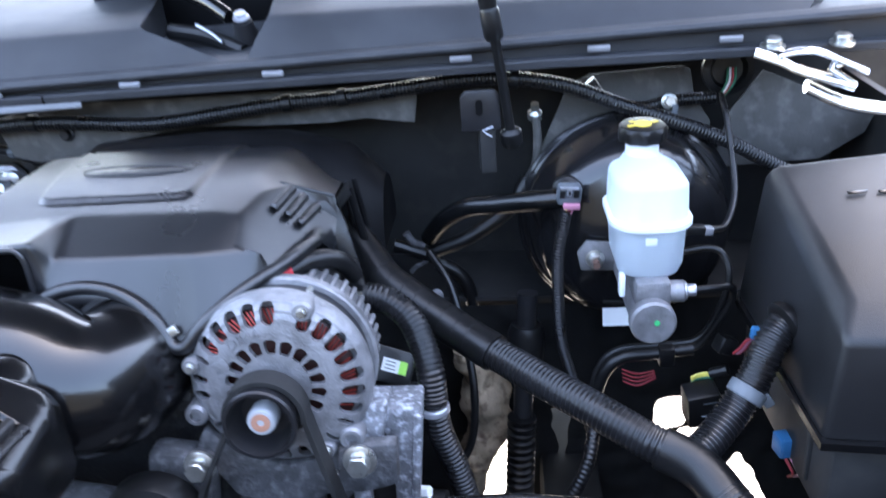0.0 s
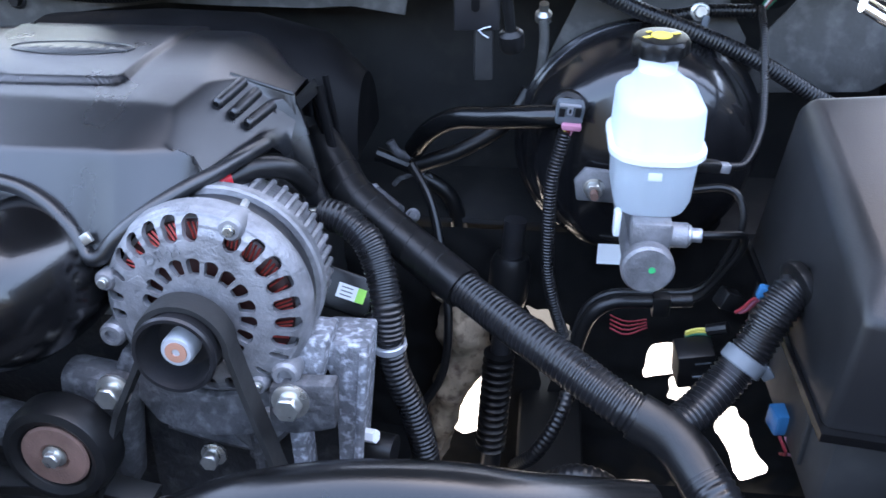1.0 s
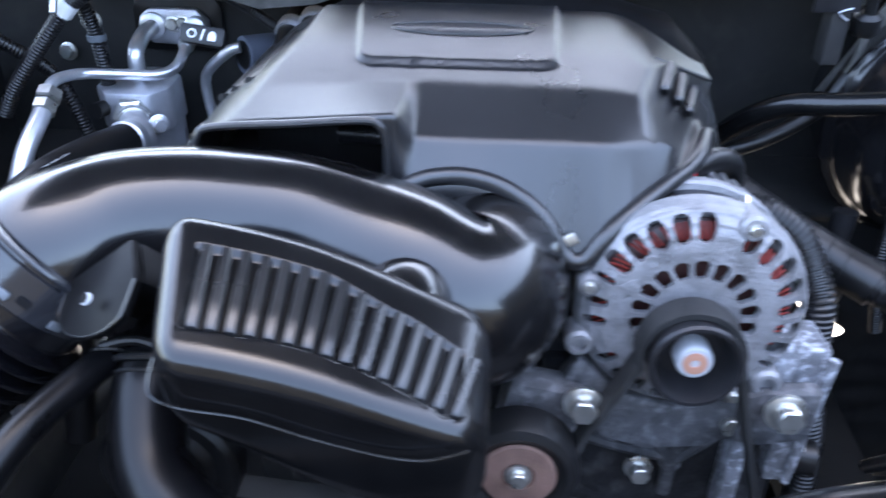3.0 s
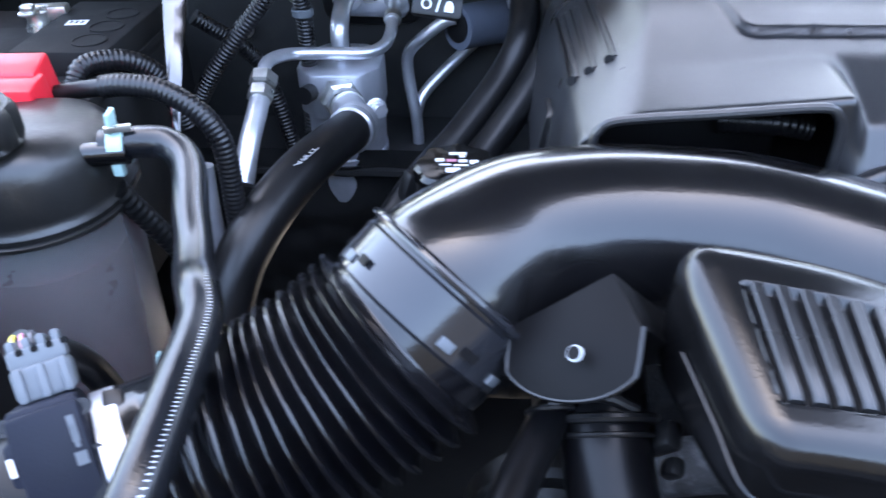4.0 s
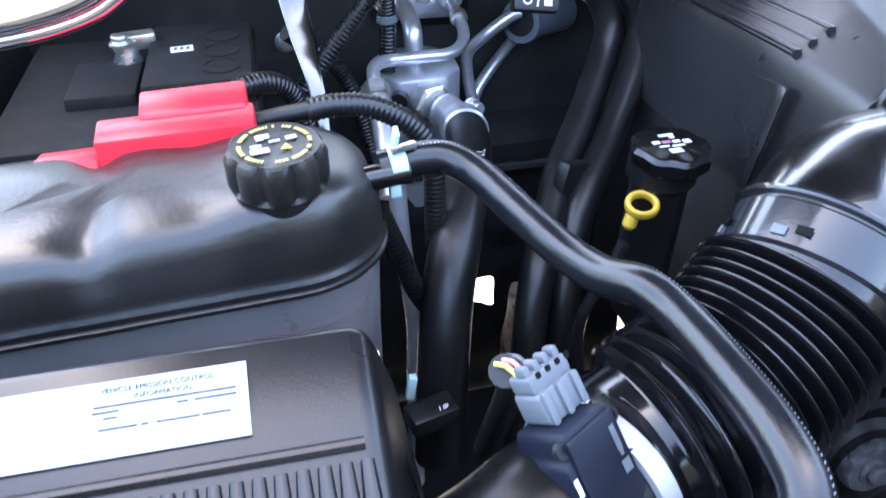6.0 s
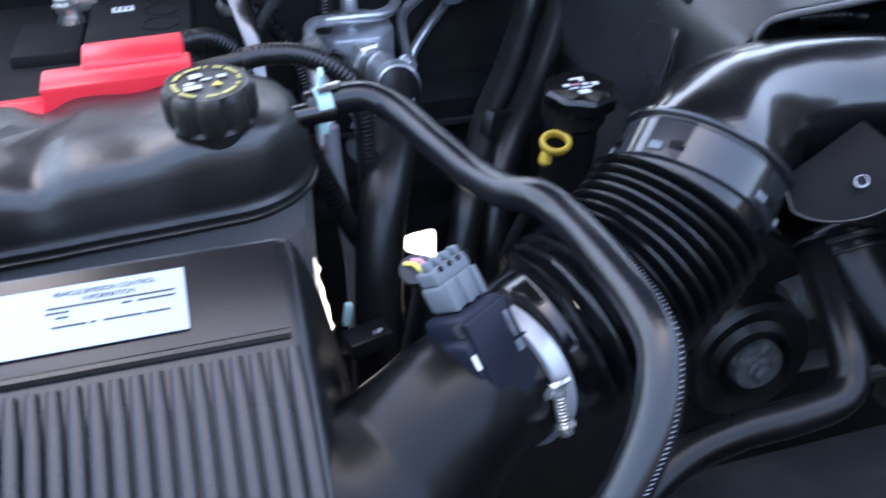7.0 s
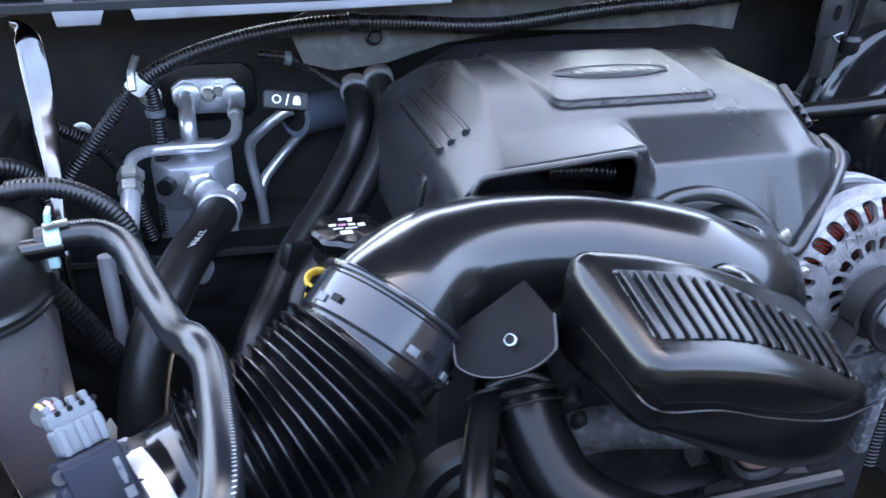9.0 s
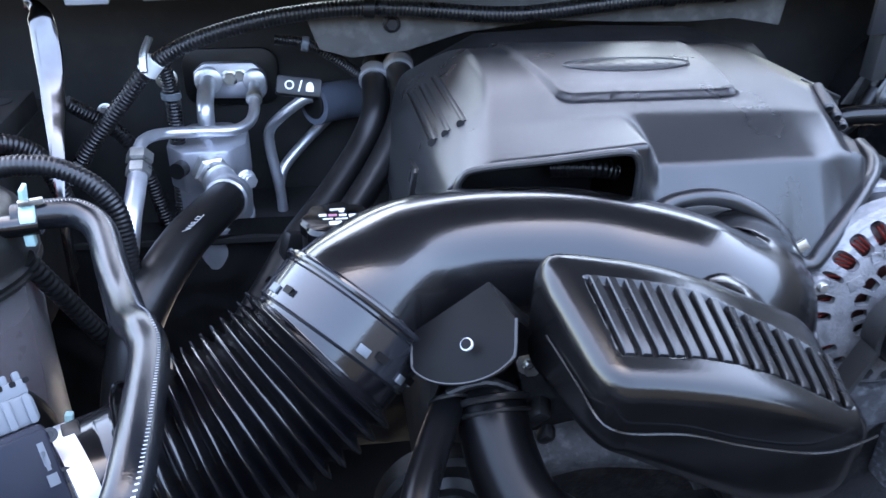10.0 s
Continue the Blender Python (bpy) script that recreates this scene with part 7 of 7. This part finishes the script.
part("band", lathe([(0.014, 0), (0.0148, 0.0008), (0.0148, 0.006), (0.014, 0.007)], (-0.0285, 0.613, 0.914), (-0.05, 0, 1), 24), "can", rg)
single("sensor_cable", tube([(-0.05, 0.88, 0.96), (-0.025, 0.85, 0.93), (-0.01, 0.82, 0.88), (0.0, 0.79, 0.82), (-0.005, 0.77, 0.76), (-0.03, 0.75, 0.72)], 0.005, 10), "rubber", "thin black sensor cable looping past the exhaust", "cable")
fi = thing("fuel_rail_fitting", (-0.05, 0.88, 0.97), "dark metal fuel fitting with zinc clip", "fitting")
part("fitting", tube([(-0.0828, 0.928, 0.9667), (-0.0748, 0.928, 0.9529), (-0.0597, 0.928, 0.9464)], 0.0055, 12), "dirtycast", fi)
part("clip", tube([(-0.0798, 0.924, 0.9131), (-0.072, 0.924, 0.9216), (-0.0625, 0.924, 0.9249), (-0.0535, 0.924, 0.9319), (-0.0453, 0.924, 0.9395), (-0.0469, 0.924, 0.9307)], 0.0032, 8), "dirtycast", fi, "pale bent spring clip")
part("sleeve", tube([(-0.083, 0.835, 0.951), (-0.068, 0.819, 0.948), (-0.05, 0.8, 0.9458)], 0.0055, 12), "dirtycast", fi)
part("sleeve_end", box((-0.0815, 0.832, 0.951), (0.012, 0.008, 0.01), (0, 25, -40), 0.0015), "can", fi)
part("screw", hexagon((-0.0384, 0.92, 0.9257), (0.2, -0.8, 0.4), 0.006, 0.008), "dirtycast", fi)
part("screw", hexagon((-0.0357, 0.792, 0.9447), (0.2, -0.8, 0.4), 0.0055, 0.008), "dirtycast", fi)
part("stem", tube([(-0.1, 0.93, 0.95), (-0.07, 0.93, 0.938), (-0.045, 0.925, 0.93)], 0.008, 10), "rubber", fi)
part("hose", tube([(-0.0444, 0.92, 0.9276), (-0.02, 0.92, 0.912), (-0.0068, 0.92, 0.8902), (-0.0001, 0.92, 0.8482), (0.0034, 0.92, 0.7833)], 0.0095, 12), "rubber", fi)

# ---- brake booster, master cylinder, reservoir ----
boo = thing("brake_booster", (0.19, 0.88, 0.985), "glossy black round brake booster on the firewall", "brake booster")
bc_ = (0.192, 0.92, 0.985)
part("shell", lathe([(0.11, -0.1), (0.118, -0.06), (0.123, -0.01), (0.128, 0.0), (0.128, 0.012), (0.122, 0.016), (0.118, 0.03), (0.112, 0.06), (0.102, 0.08), (0.085, 0.09), (0.06, 0.094), (0.05, 0.1), (0.0, 0.1)], bc_, (0, -1, 0.02), 72), "booster", boo, angle=50)
part("rim", lathe([(0.1285, 0), (0.131, 0.002), (0.131, 0.008), (0.1285, 0.01)], (0.192, 0.918, 0.985), (0, -1, 0.02), 72), "booster", boo)
for a in (35, 150, 215, 320):
    part("dimple", lathe([(0.02, 0), (0.018, 0.005), (0.008, 0.007), (0, 0.007)], (0.192 + 0.09 * math.cos(radians(a)), 0.845, 0.985 + 0.09 * math.sin(radians(a))), (0.2 * math.cos(radians(a)), -1, 0.2 * math.sin(radians(a))), 28), "booster", boo)
part("label", box((0.175, 0.822, 0.893), (0.04, 0.001, 0.022), (-12, 0, 0), 0), "paper", boo)
for i in range(12):
    part("label_bar", box((0.158 + 0.003 * i, 0.8222, 0.888), (0.0012 + 0.0006 * (i % 3), 0.0014, 0.01), (-12, 0, 0), 0), "ink", boo)
part("valve", lathe([(0.016, 0), (0.016, 0.01), (0.012, 0.014), (0.012, 0.022)], (0.115, 0.838, 1.05), (-0.1, -1, 0.1), 24), "matte", boo)
part("vacuum_hose", tube([(0.112, 0.815, 1.047), (0.08, 0.82, 1.044), (0.04, 0.842, 1.033), (0.0, 0.862, 1.023), (-0.03, 0.88, 1.0), (-0.05, 0.9, 0.97)], 0.0115, 16), "shinyhose", boo)
bcon = part("connector", box((0.115, 0.806, 1.0555), (0.026, 0.016, 0.023), (10, 5, 5), 0.004), "grey", boo, "grey connector with pink lock")
part("lock", box((0.117, 0.8, 1.044), (0.018, 0.01, 0.006), (10, 5, 5), 0.001), "pink", bcon)
for dx in (-0.0075, 0.0075):
    part("slot", box((0.115 + dx, 0.7975, 1.058), (0.006, 0.002, 0.009), (10, 5, 5), 0.0005), "matte", bcon)
part("latch_arm", box((0.115, 0.796, 1.061), (0.005, 0.004, 0.01), (10, 5, 5), 0.001), "can", bcon)
part("latch_bridge", box((0.115, 0.7955, 1.0655), (0.02, 0.004, 0.0022), (10, 5, 5), 0.0008), "can", bcon)
part("latch_hole", box((0.115, 0.7938, 1.0605), (0.002, 0.0012, 0.004), (10, 5, 5), 0), "matte", bcon)
for i in range(3):
    part("seal_wire", tube([(0.111 + 0.004 * i, 0.8, 1.042), (0.112 + 0.002 * i, 0.8, 1.034), (0.111, 0.803, 1.026)], 0.0013, 6), ("wire_yellow", "wire_red", "pink")[i], bcon)
part("connector_loom", corrugated([(0.112, 0.803, 1.038), (0.1085, 0.802, 1.02), (0.102, 0.798, 0.985), (0.102, 0.795, 0.925), (0.1045, 0.795, 0.88), (0.1125, 0.795, 0.843), (0.125, 0.8, 0.8)], 0.0068, 0.0036), "loom", boo)
mcy = thing("master_cylinder", (0.185, 0.74, 0.95), "cast aluminium brake master cylinder with brake lines", "master cylinder")
part("bore", lathe([(0.0205, 0), (0.0215, 0.002), (0.0215, 0.012), (0.02, 0.014), (0.02, 0.16)], (0.184, 0.672, 0.968), (0, 1, -0.02), 36), "cast", mcy)
part("cap_face", lathe([(0.0225, 0), (0.0225, 0.01), (0.0205, 0.0125), (0.0, 0.013)], (0.184, 0.682, 0.968), (0, -1, 0.02), 36), "cast", mcy)
part("paint_dot", lathe([(0.003, 0), (0.003, 0.0005), (0, 0.0005)], (0.187, 0.6685, 0.97), (0, -1, 0.02), 12), "dot", mcy)
part("neck", box((0.186, 0.72, 0.99), (0.034, 0.07, 0.03), bevel=0.004), "cast", mcy)
part("port", lathe([(0.011, 0), (0.011, 0.022), (0.009, 0.024)], (0.195, 0.7, 0.988), (1, -0.1, 0.05), 20), "cast", mcy)
part("line_nut", hexagon((0.217, 0.697, 0.99), (1, -0.1, 0.05), 0.0065, 0.012), "can", mcy)
part("brake_line", tube([(0.226, 0.697, 0.99), (0.25, 0.7, 0.99), (0.266, 0.708, 0.985), (0.268, 0.715, 0.965), (0.25, 0.72, 0.925), (0.235, 0.722, 0.908), (0.2, 0.722, 0.902), (0.165, 0.722, 0.9), (0.145, 0.72, 0.885), (0.138, 0.72, 0.85), (0.135, 0.72, 0.78)], 0.0035, 10, 0.004), "matte", mcy)
part("brake_line", tube([(0.225, 0.74, 1.012), (0.25, 0.74, 1.015), (0.264, 0.735, 1.008), (0.268, 0.725, 0.985), (0.256, 0.725, 0.94), (0.238, 0.727, 0.915), (0.2, 0.727, 0.91), (0.16, 0.727, 0.906), (0.138, 0.725, 0.885), (0.13, 0.72, 0.84), (0.128, 0.72, 0.77)], 0.0035, 10, 0.004), "matte", mcy)
part("line_sleeve", tube([(0.236, 0.7215, 0.908), (0.2, 0.7215, 0.904), (0.165, 0.7215, 0.9), (0.145, 0.72, 0.884), (0.135, 0.72, 0.85), (0.13, 0.72, 0.81)], 0.0068, 14), "rubber", mcy)
part("line_clip", box((0.208, 0.718, 0.903), (0.016, 0.014, 0.022), (0, 0, 0), 0.002), "matte", mcy)
part("flange", prism([(-0.022, -0.016), (0.02, -0.018), (0.02, 0.016), (-0.016, 0.02), (-0.026, 0.006)], (0.15, 0.815, 0.977), (1, 0, 0), (0, 0, 1), 0.006, 0.002), "cast", mcy)
part("flange_nut", hexagon((0.144, 0.812, 0.975), (0, -1, 0), 0.009, 0.012), "zinc", mcy)
part("stud", lathe([(0.004, 0), (0.004, 0.022), (0, 0.022)], (0.144, 0.812, 0.975), (0, -1, 0), 10), "rust", mcy)

rv = thing("brake_fluid_reservoir", (0.186, 0.745, 1.0), "white translucent brake fluid reservoir with black cap", "reservoir")


def rv_ring(w, d, z, r, dy=0.0):
    return [V(0.186 + p, 0.742 + q + dy, z) for p, q in round_rect(w, d, r, 10)]


part("lower_body", loft([rv_ring(0.05, 0.07, 1.0, 0.02), rv_ring(0.06, 0.085, 1.004, 0.024), rv_ring(0.066, 0.095, 1.014, 0.026), rv_ring(0.07, 0.1, 1.056, 0.028)]), "resmilk", rv)
part("rim", loft([rv_ring(0.074, 0.104, 1.054, 0.03), rv_ring(0.08, 0.11, 1.056, 0.032), rv_ring(0.08, 0.11, 1.061, 0.032), rv_ring(0.074, 0.104, 1.063, 0.03)]), "hdpe", rv)
part("upper_body", loft([rv_ring(0.072, 0.1, 1.06, 0.026), rv_ring(0.071, 0.099, 1.08, 0.026), *(rv_ring(0.07 - 0.026 * (1 - math.cos(radians(s))), 0.098 - 0.022 * (1 - math.cos(radians(s))), 1.092 + 0.011 * math.sin(radians(s)), 0.026 - 0.01 * s / 90) for s in range(0, 76, 15)), rv_ring(0.036, 0.036, 1.106, 0.016, 0.036)]), "resmilk", rv, angle=70)
part("neck", lathe([(0.0168, 0), (0.0168, 0.014), (0.0178, 0.0145), (0.0178, 0.0165), (0.0168, 0.017), (0.0168, 0.022)], (0.187, 0.782, 1.103), (0, -0.05, 1), 28), "hdpe", rv)
part("level_mark", box((0.183, 0.6915, 1.045), (0.011, 0.002, 0.007), (0, 0, 0), 0.0005), "hdpe", rv)
part("foot", box((0.158, 0.705, 0.995), (0.006, 0.012, 0.024), (0, 0, 0), 0.002), "hdpe", rv)
rcap = part("cap", lathe([(0.019, 0), (0.0232, 0.001), (0.024, 0.0035), (0.024, 0.0125), (0.0222, 0.0155), (0.02, 0.016), (0.0, 0.0162)], (0.187, 0.783, 1.12), (0, -0.08, 1), 64, wave=lambda a, i: 1 + (0.045 * math.cos(9 * a) if 0 < i < 4 else 0)), "matte", rv, "black fluted cap with yellow warning")
part("cap_spot", lathe([(0.009, 0), (0.009, 0.0005), (0, 0.0005)], (0.187, 0.7815, 1.1361), (0, -0.08, 1), 24), "yellowink", rcap)
for dx, dy, w, h in ((-0.0125, -0.005, 0.007, 0.005), (0.0125, 0.005, 0.007, 0.005), (-0.01, 0.008, 0.005, 0.003)):
    part("cap_mark", box((0.187 + dx, 0.7815 + dy, 1.1364 + dy * 0.08), (w, h, 0.0005), (0, 0, 30), 0), "yellowink", rcap)
lv = thing("level_sensor_plug", (0.245, 0.735, 1.04), "small grey level sensor plug with a thin cable", "connector")
part("plug", box((0.233, 0.733, 1.0385), (0.02, 0.011, 0.01), (0, 8, 10), 0.002), "matte", lv)
part("plug_tip", box((0.2465, 0.735, 1.0365), (0.009, 0.009, 0.008), (0, 8, 10), 0.001), "can", lv, "pale clear plug tip")
part("cable", corrugated([(0.25, 0.737, 1.036), (0.268, 0.75, 1.036), (0.286, 0.79, 1.055), (0.292, 0.837, 1.09), (0.294, 0.87, 1.115), (0.297, 0.91, 1.13)], 0.0036, 0.003, 0.0005), "loom", lv)

# ---- brackets and cables by the booster ----
bk = thing("hood_latch_bracket", (0.02, 0.86, 1.11), "black metal slotted bracket on the cowl edge", "bracket")
part("plate", prism([(-0.02, -0.012), (0.024, -0.012), (0.024, 0.028), (0.018, 0.034), (-0.014, 0.034), (-0.02, 0.028)], (0.02, 0.862, 1.128), (1, 0.1, 0), (0, 0, 1), 0.005, 0.001), "steel", bk)
part("slot", prism(round_rect(0.008, 0.018, 0.004, 4), (0.021, 0.8565, 1.143), (1, 0.1, 0), (0, 0, 1), 0.001, 0), "plate", bk)
part("leg", box((0.028, 0.87, 1.095), (0.018, 0.02, 0.06), (0, 0, 8), 0.002), "body", bk)
part("tip", tube([(0.036, 0.8575, 1.12), (0.025, 0.857, 1.117), (0.0255, 0.857, 1.114), (0.034, 0.8575, 1.109)], 0.0009, 8), "can", bk)
pg = thing("ground_prong", (0.086, 0.94, 1.11), "zinc ground terminal with greenish cable", "ground cable")
part("terminal", lathe([(0.009, 0), (0.009, 0.008), (0.005, 0.012), (0.005, 0.02)], (0.086, 0.945, 1.105), (0, -0.4, 1), 16), "zinc", pg)
part("cable", tube([(0.086, 0.94, 1.108), (0.088, 0.935, 1.085), (0.085, 0.93, 1.05), (0.075, 0.925, 1.03)], 0.0055, 10), "sheet", pg)
single("vent_hose", tube([(0.075, 0.92, 1.035), (0.05, 0.91, 1.0), (0.0, 0.9, 0.97), (-0.05, 0.9, 0.95)], 0.009, 12), "rubber", "black vent hose passing behind the booster", "hose")
single("vent_loom", corrugated([(0.15, 0.93, 1.15), (0.17, 0.93, 1.125), (0.21, 0.93, 1.115), (0.25, 0.94, 1.118), (0.3, 0.945, 1.118)], 0.007, 0.004), "loom", "short black corrugated loom behind the reservoir", "wiring loom")
tie = thing("loom_tie", (0.243, 0.914, 1.114), "pale blue tie holding looms to the firewall", "cable tie")
part("stud", hexagon((0.243, 0.93, 1.12), (0, -1, 0.2), 0.007, 0.01), "zinc", tie)
part("strap", box((0.247, 0.918, 1.108), (0.007, 0.004, 0.022), (0, 5, 0), 0.001), "grey", tie)

# ---- fuse box ----
fb = thing("fuse_box", (0.39, 0.6, 0.9), "large black plastic fuse box with sloped lid", "fuse box")
lidp = [[V(x, y, z) for x, y, z in r] for r in (
    [(0.2815, 0.502, 0.955), (0.52, 0.472, 0.955), (0.52, 0.76, 0.955), (0.284, 0.745, 0.955)],
    [(0.282, 0.502, 0.966), (0.52, 0.473, 0.966), (0.52, 0.76, 0.966), (0.285, 0.745, 0.966)],
    [(0.2855, 0.498, 1.046), (0.52, 0.478, 1.05), (0.52, 0.755, 1.105), (0.294, 0.728, 1.098)],
    [(0.2985, 0.527, 1.066), (0.52, 0.512, 1.07), (0.52, 0.735, 1.118), (0.301, 0.716, 1.1085)])]
lb = loft(lidp)
bevel_all(lb, 0.006, 3, 20)
part("lid", lb, "lid", fb)
part("lip", loft([[V(0.2785, 0.496, 0.952), V(0.53, 0.464, 0.952), V(0.53, 0.77, 0.952), V(0.28, 0.75, 0.952)], [V(0.2785, 0.496, 0.959), V(0.53, 0.464, 0.959), V(0.53, 0.77, 0.959), V(0.28, 0.75, 0.959)]]), "satin", fb)
part("base", box((0.405, 0.63, 0.905), (0.22, 0.24, 0.09), bevel=0.01), "body", fb)
for x in (0.352, 0.378):
    part("arrow_mark", prism([(-0.009, -0.0022), (-0.001, -0.0022), (0.008, -0.0005), (0.009, 0.0012), (0.0, 0.0022), (-0.009, 0.0014)], (x, 0.66, 1.099), (1, 0, 0.01), (0, 1, 0.215), 0.0016, 0.0004), "satin", fb)
part("skirt_rib", box((0.2935, 0.55, 0.91), (0.004, 0.006, 0.06), (0, 0, 0), 0.001), "body", fb)
part("skirt_rib", box((0.2935, 0.66, 0.91), (0.004, 0.006, 0.06), (0, 0, 0), 0.001), "body", fb)
part("post", box((0.44, 0.68, 0.72), (0.05, 0.06, 0.3), (0, 0, 0), 0.006), "body", fb)
part("cable_port", lathe([(0.02, 0), (0.022, 0.003), (0.022, 0.008), (0.018, 0.01)], (0.288, 0.605, 1.003), (-0.9, -0.3, -0.3), 26), "matte", fb)

rl = thing("relay", (0.237, 0.68, 0.87), "black relay with grey print", "relay")
part("case", box((0.237, 0.68, 0.868), (0.034, 0.026, 0.042), (10, -8, 5), 0.003), "matte", rl)
part("print_line", box((0.242, 0.666, 0.878), (0.014, 0.001, 0.002), (10, -8, 5), 0), "grey", rl)
part("print_line", box((0.242, 0.667, 0.862), (0.014, 0.001, 0.002), (10, -8, 5), 0), "grey", rl)
wr = thing("wire_bundle", (0.26, 0.7, 0.9), "coloured wires and small plugs beside the fuse box", "wires")
for i, (c, dx) in enumerate((("wire_red", 0), ("pink", 0.003), ("wire_red", 0.005))):
    part("wire", tube([(0.272 + dx, 0.64, 0.968), (0.265 + dx, 0.645, 0.962), (0.261 + dx, 0.65, 0.95), (0.257 + dx, 0.655, 0.942)], 0.0014, 6), c, wr)
for i in range(4):
    part("red_wire", tube([(0.165, 0.735 - 0.003 * i, 0.876 - 0.003 * i), (0.18, 0.73 - 0.003 * i, 0.873 - 0.003 * i), (0.2, 0.735 - 0.003 * i, 0.873 - 0.001 * i)], 0.0009, 6), "wire_red", wr)
part("plug", box((0.262, 0.7, 0.925), (0.02, 0.016, 0.018), (0, 25, 20), 0.003), "matte", wr)
for i in range(3):
    part("yellow_wire", tube([(0.228, 0.69, 0.893 - 0.002 * i), (0.236, 0.692, 0.8955 - 0.0025 * i), (0.244, 0.69, 0.898 - 0.0025 * i), (0.25, 0.688, 0.899 - 0.003 * i)], 0.0015, 6), "wire_yellow" if i < 2 else "wire_green", wr)
part("tape", tube([(0.247, 0.69, 0.897), (0.262, 0.683, 0.906)], 0.0055, 10), "rubber", wr)
part("plug", box((0.2705, 0.64, 0.973), (0.009, 0.008, 0.012), (0, 10, 0), 0.002), "wire_blue", wr)
bp_ = thing("blue_plug", (0.3, 0.6, 0.88), "blue multi-way plug under the fuse box", "connector")
part("housing", box((0.296, 0.598, 0.88), (0.024, 0.018, 0.02), (0, 0, 10), 0.002), "wire_blue", bp_)
for i in range(3):
    part("key_rib", box((0.288 + 0.008 * i, 0.5885 + 0.0014 * i, 0.881), (0.0018, 0.003, 0.018), (0, 0, 10), 0.0005), "wire_blue", bp_)
for i in range(4):
    part("wire", tube([(0.29 + 0.005 * i, 0.586, 0.872), (0.296 + 0.005 * i, 0.58, 0.86), (0.3 + 0.005 * i, 0.6, 0.84)], 0.0014, 6), "pink" if i % 2 else "wire_red", bp_)
und = thing("lower_harness", (0.12, 0.62, 0.78), "tangle of dark cables low beside the engine", "wiring loom")
for pts, r in (([(0.09, 0.6, 0.72), (0.11, 0.58, 0.8), (0.14, 0.57, 0.825), (0.17, 0.57, 0.8), (0.18, 0.58, 0.72)], 0.011), ([(0.08, 0.66, 0.74), (0.1, 0.64, 0.78), (0.12, 0.65, 0.82), (0.13, 0.68, 0.85)], 0.007)):
    part("cable", corrugated(pts, r, 0.005), "loom", und)
part("pale_plug", box((0.135, 0.58, 0.79), (0.03, 0.02, 0.014), (0, 0, 20), 0.003), "can", und)
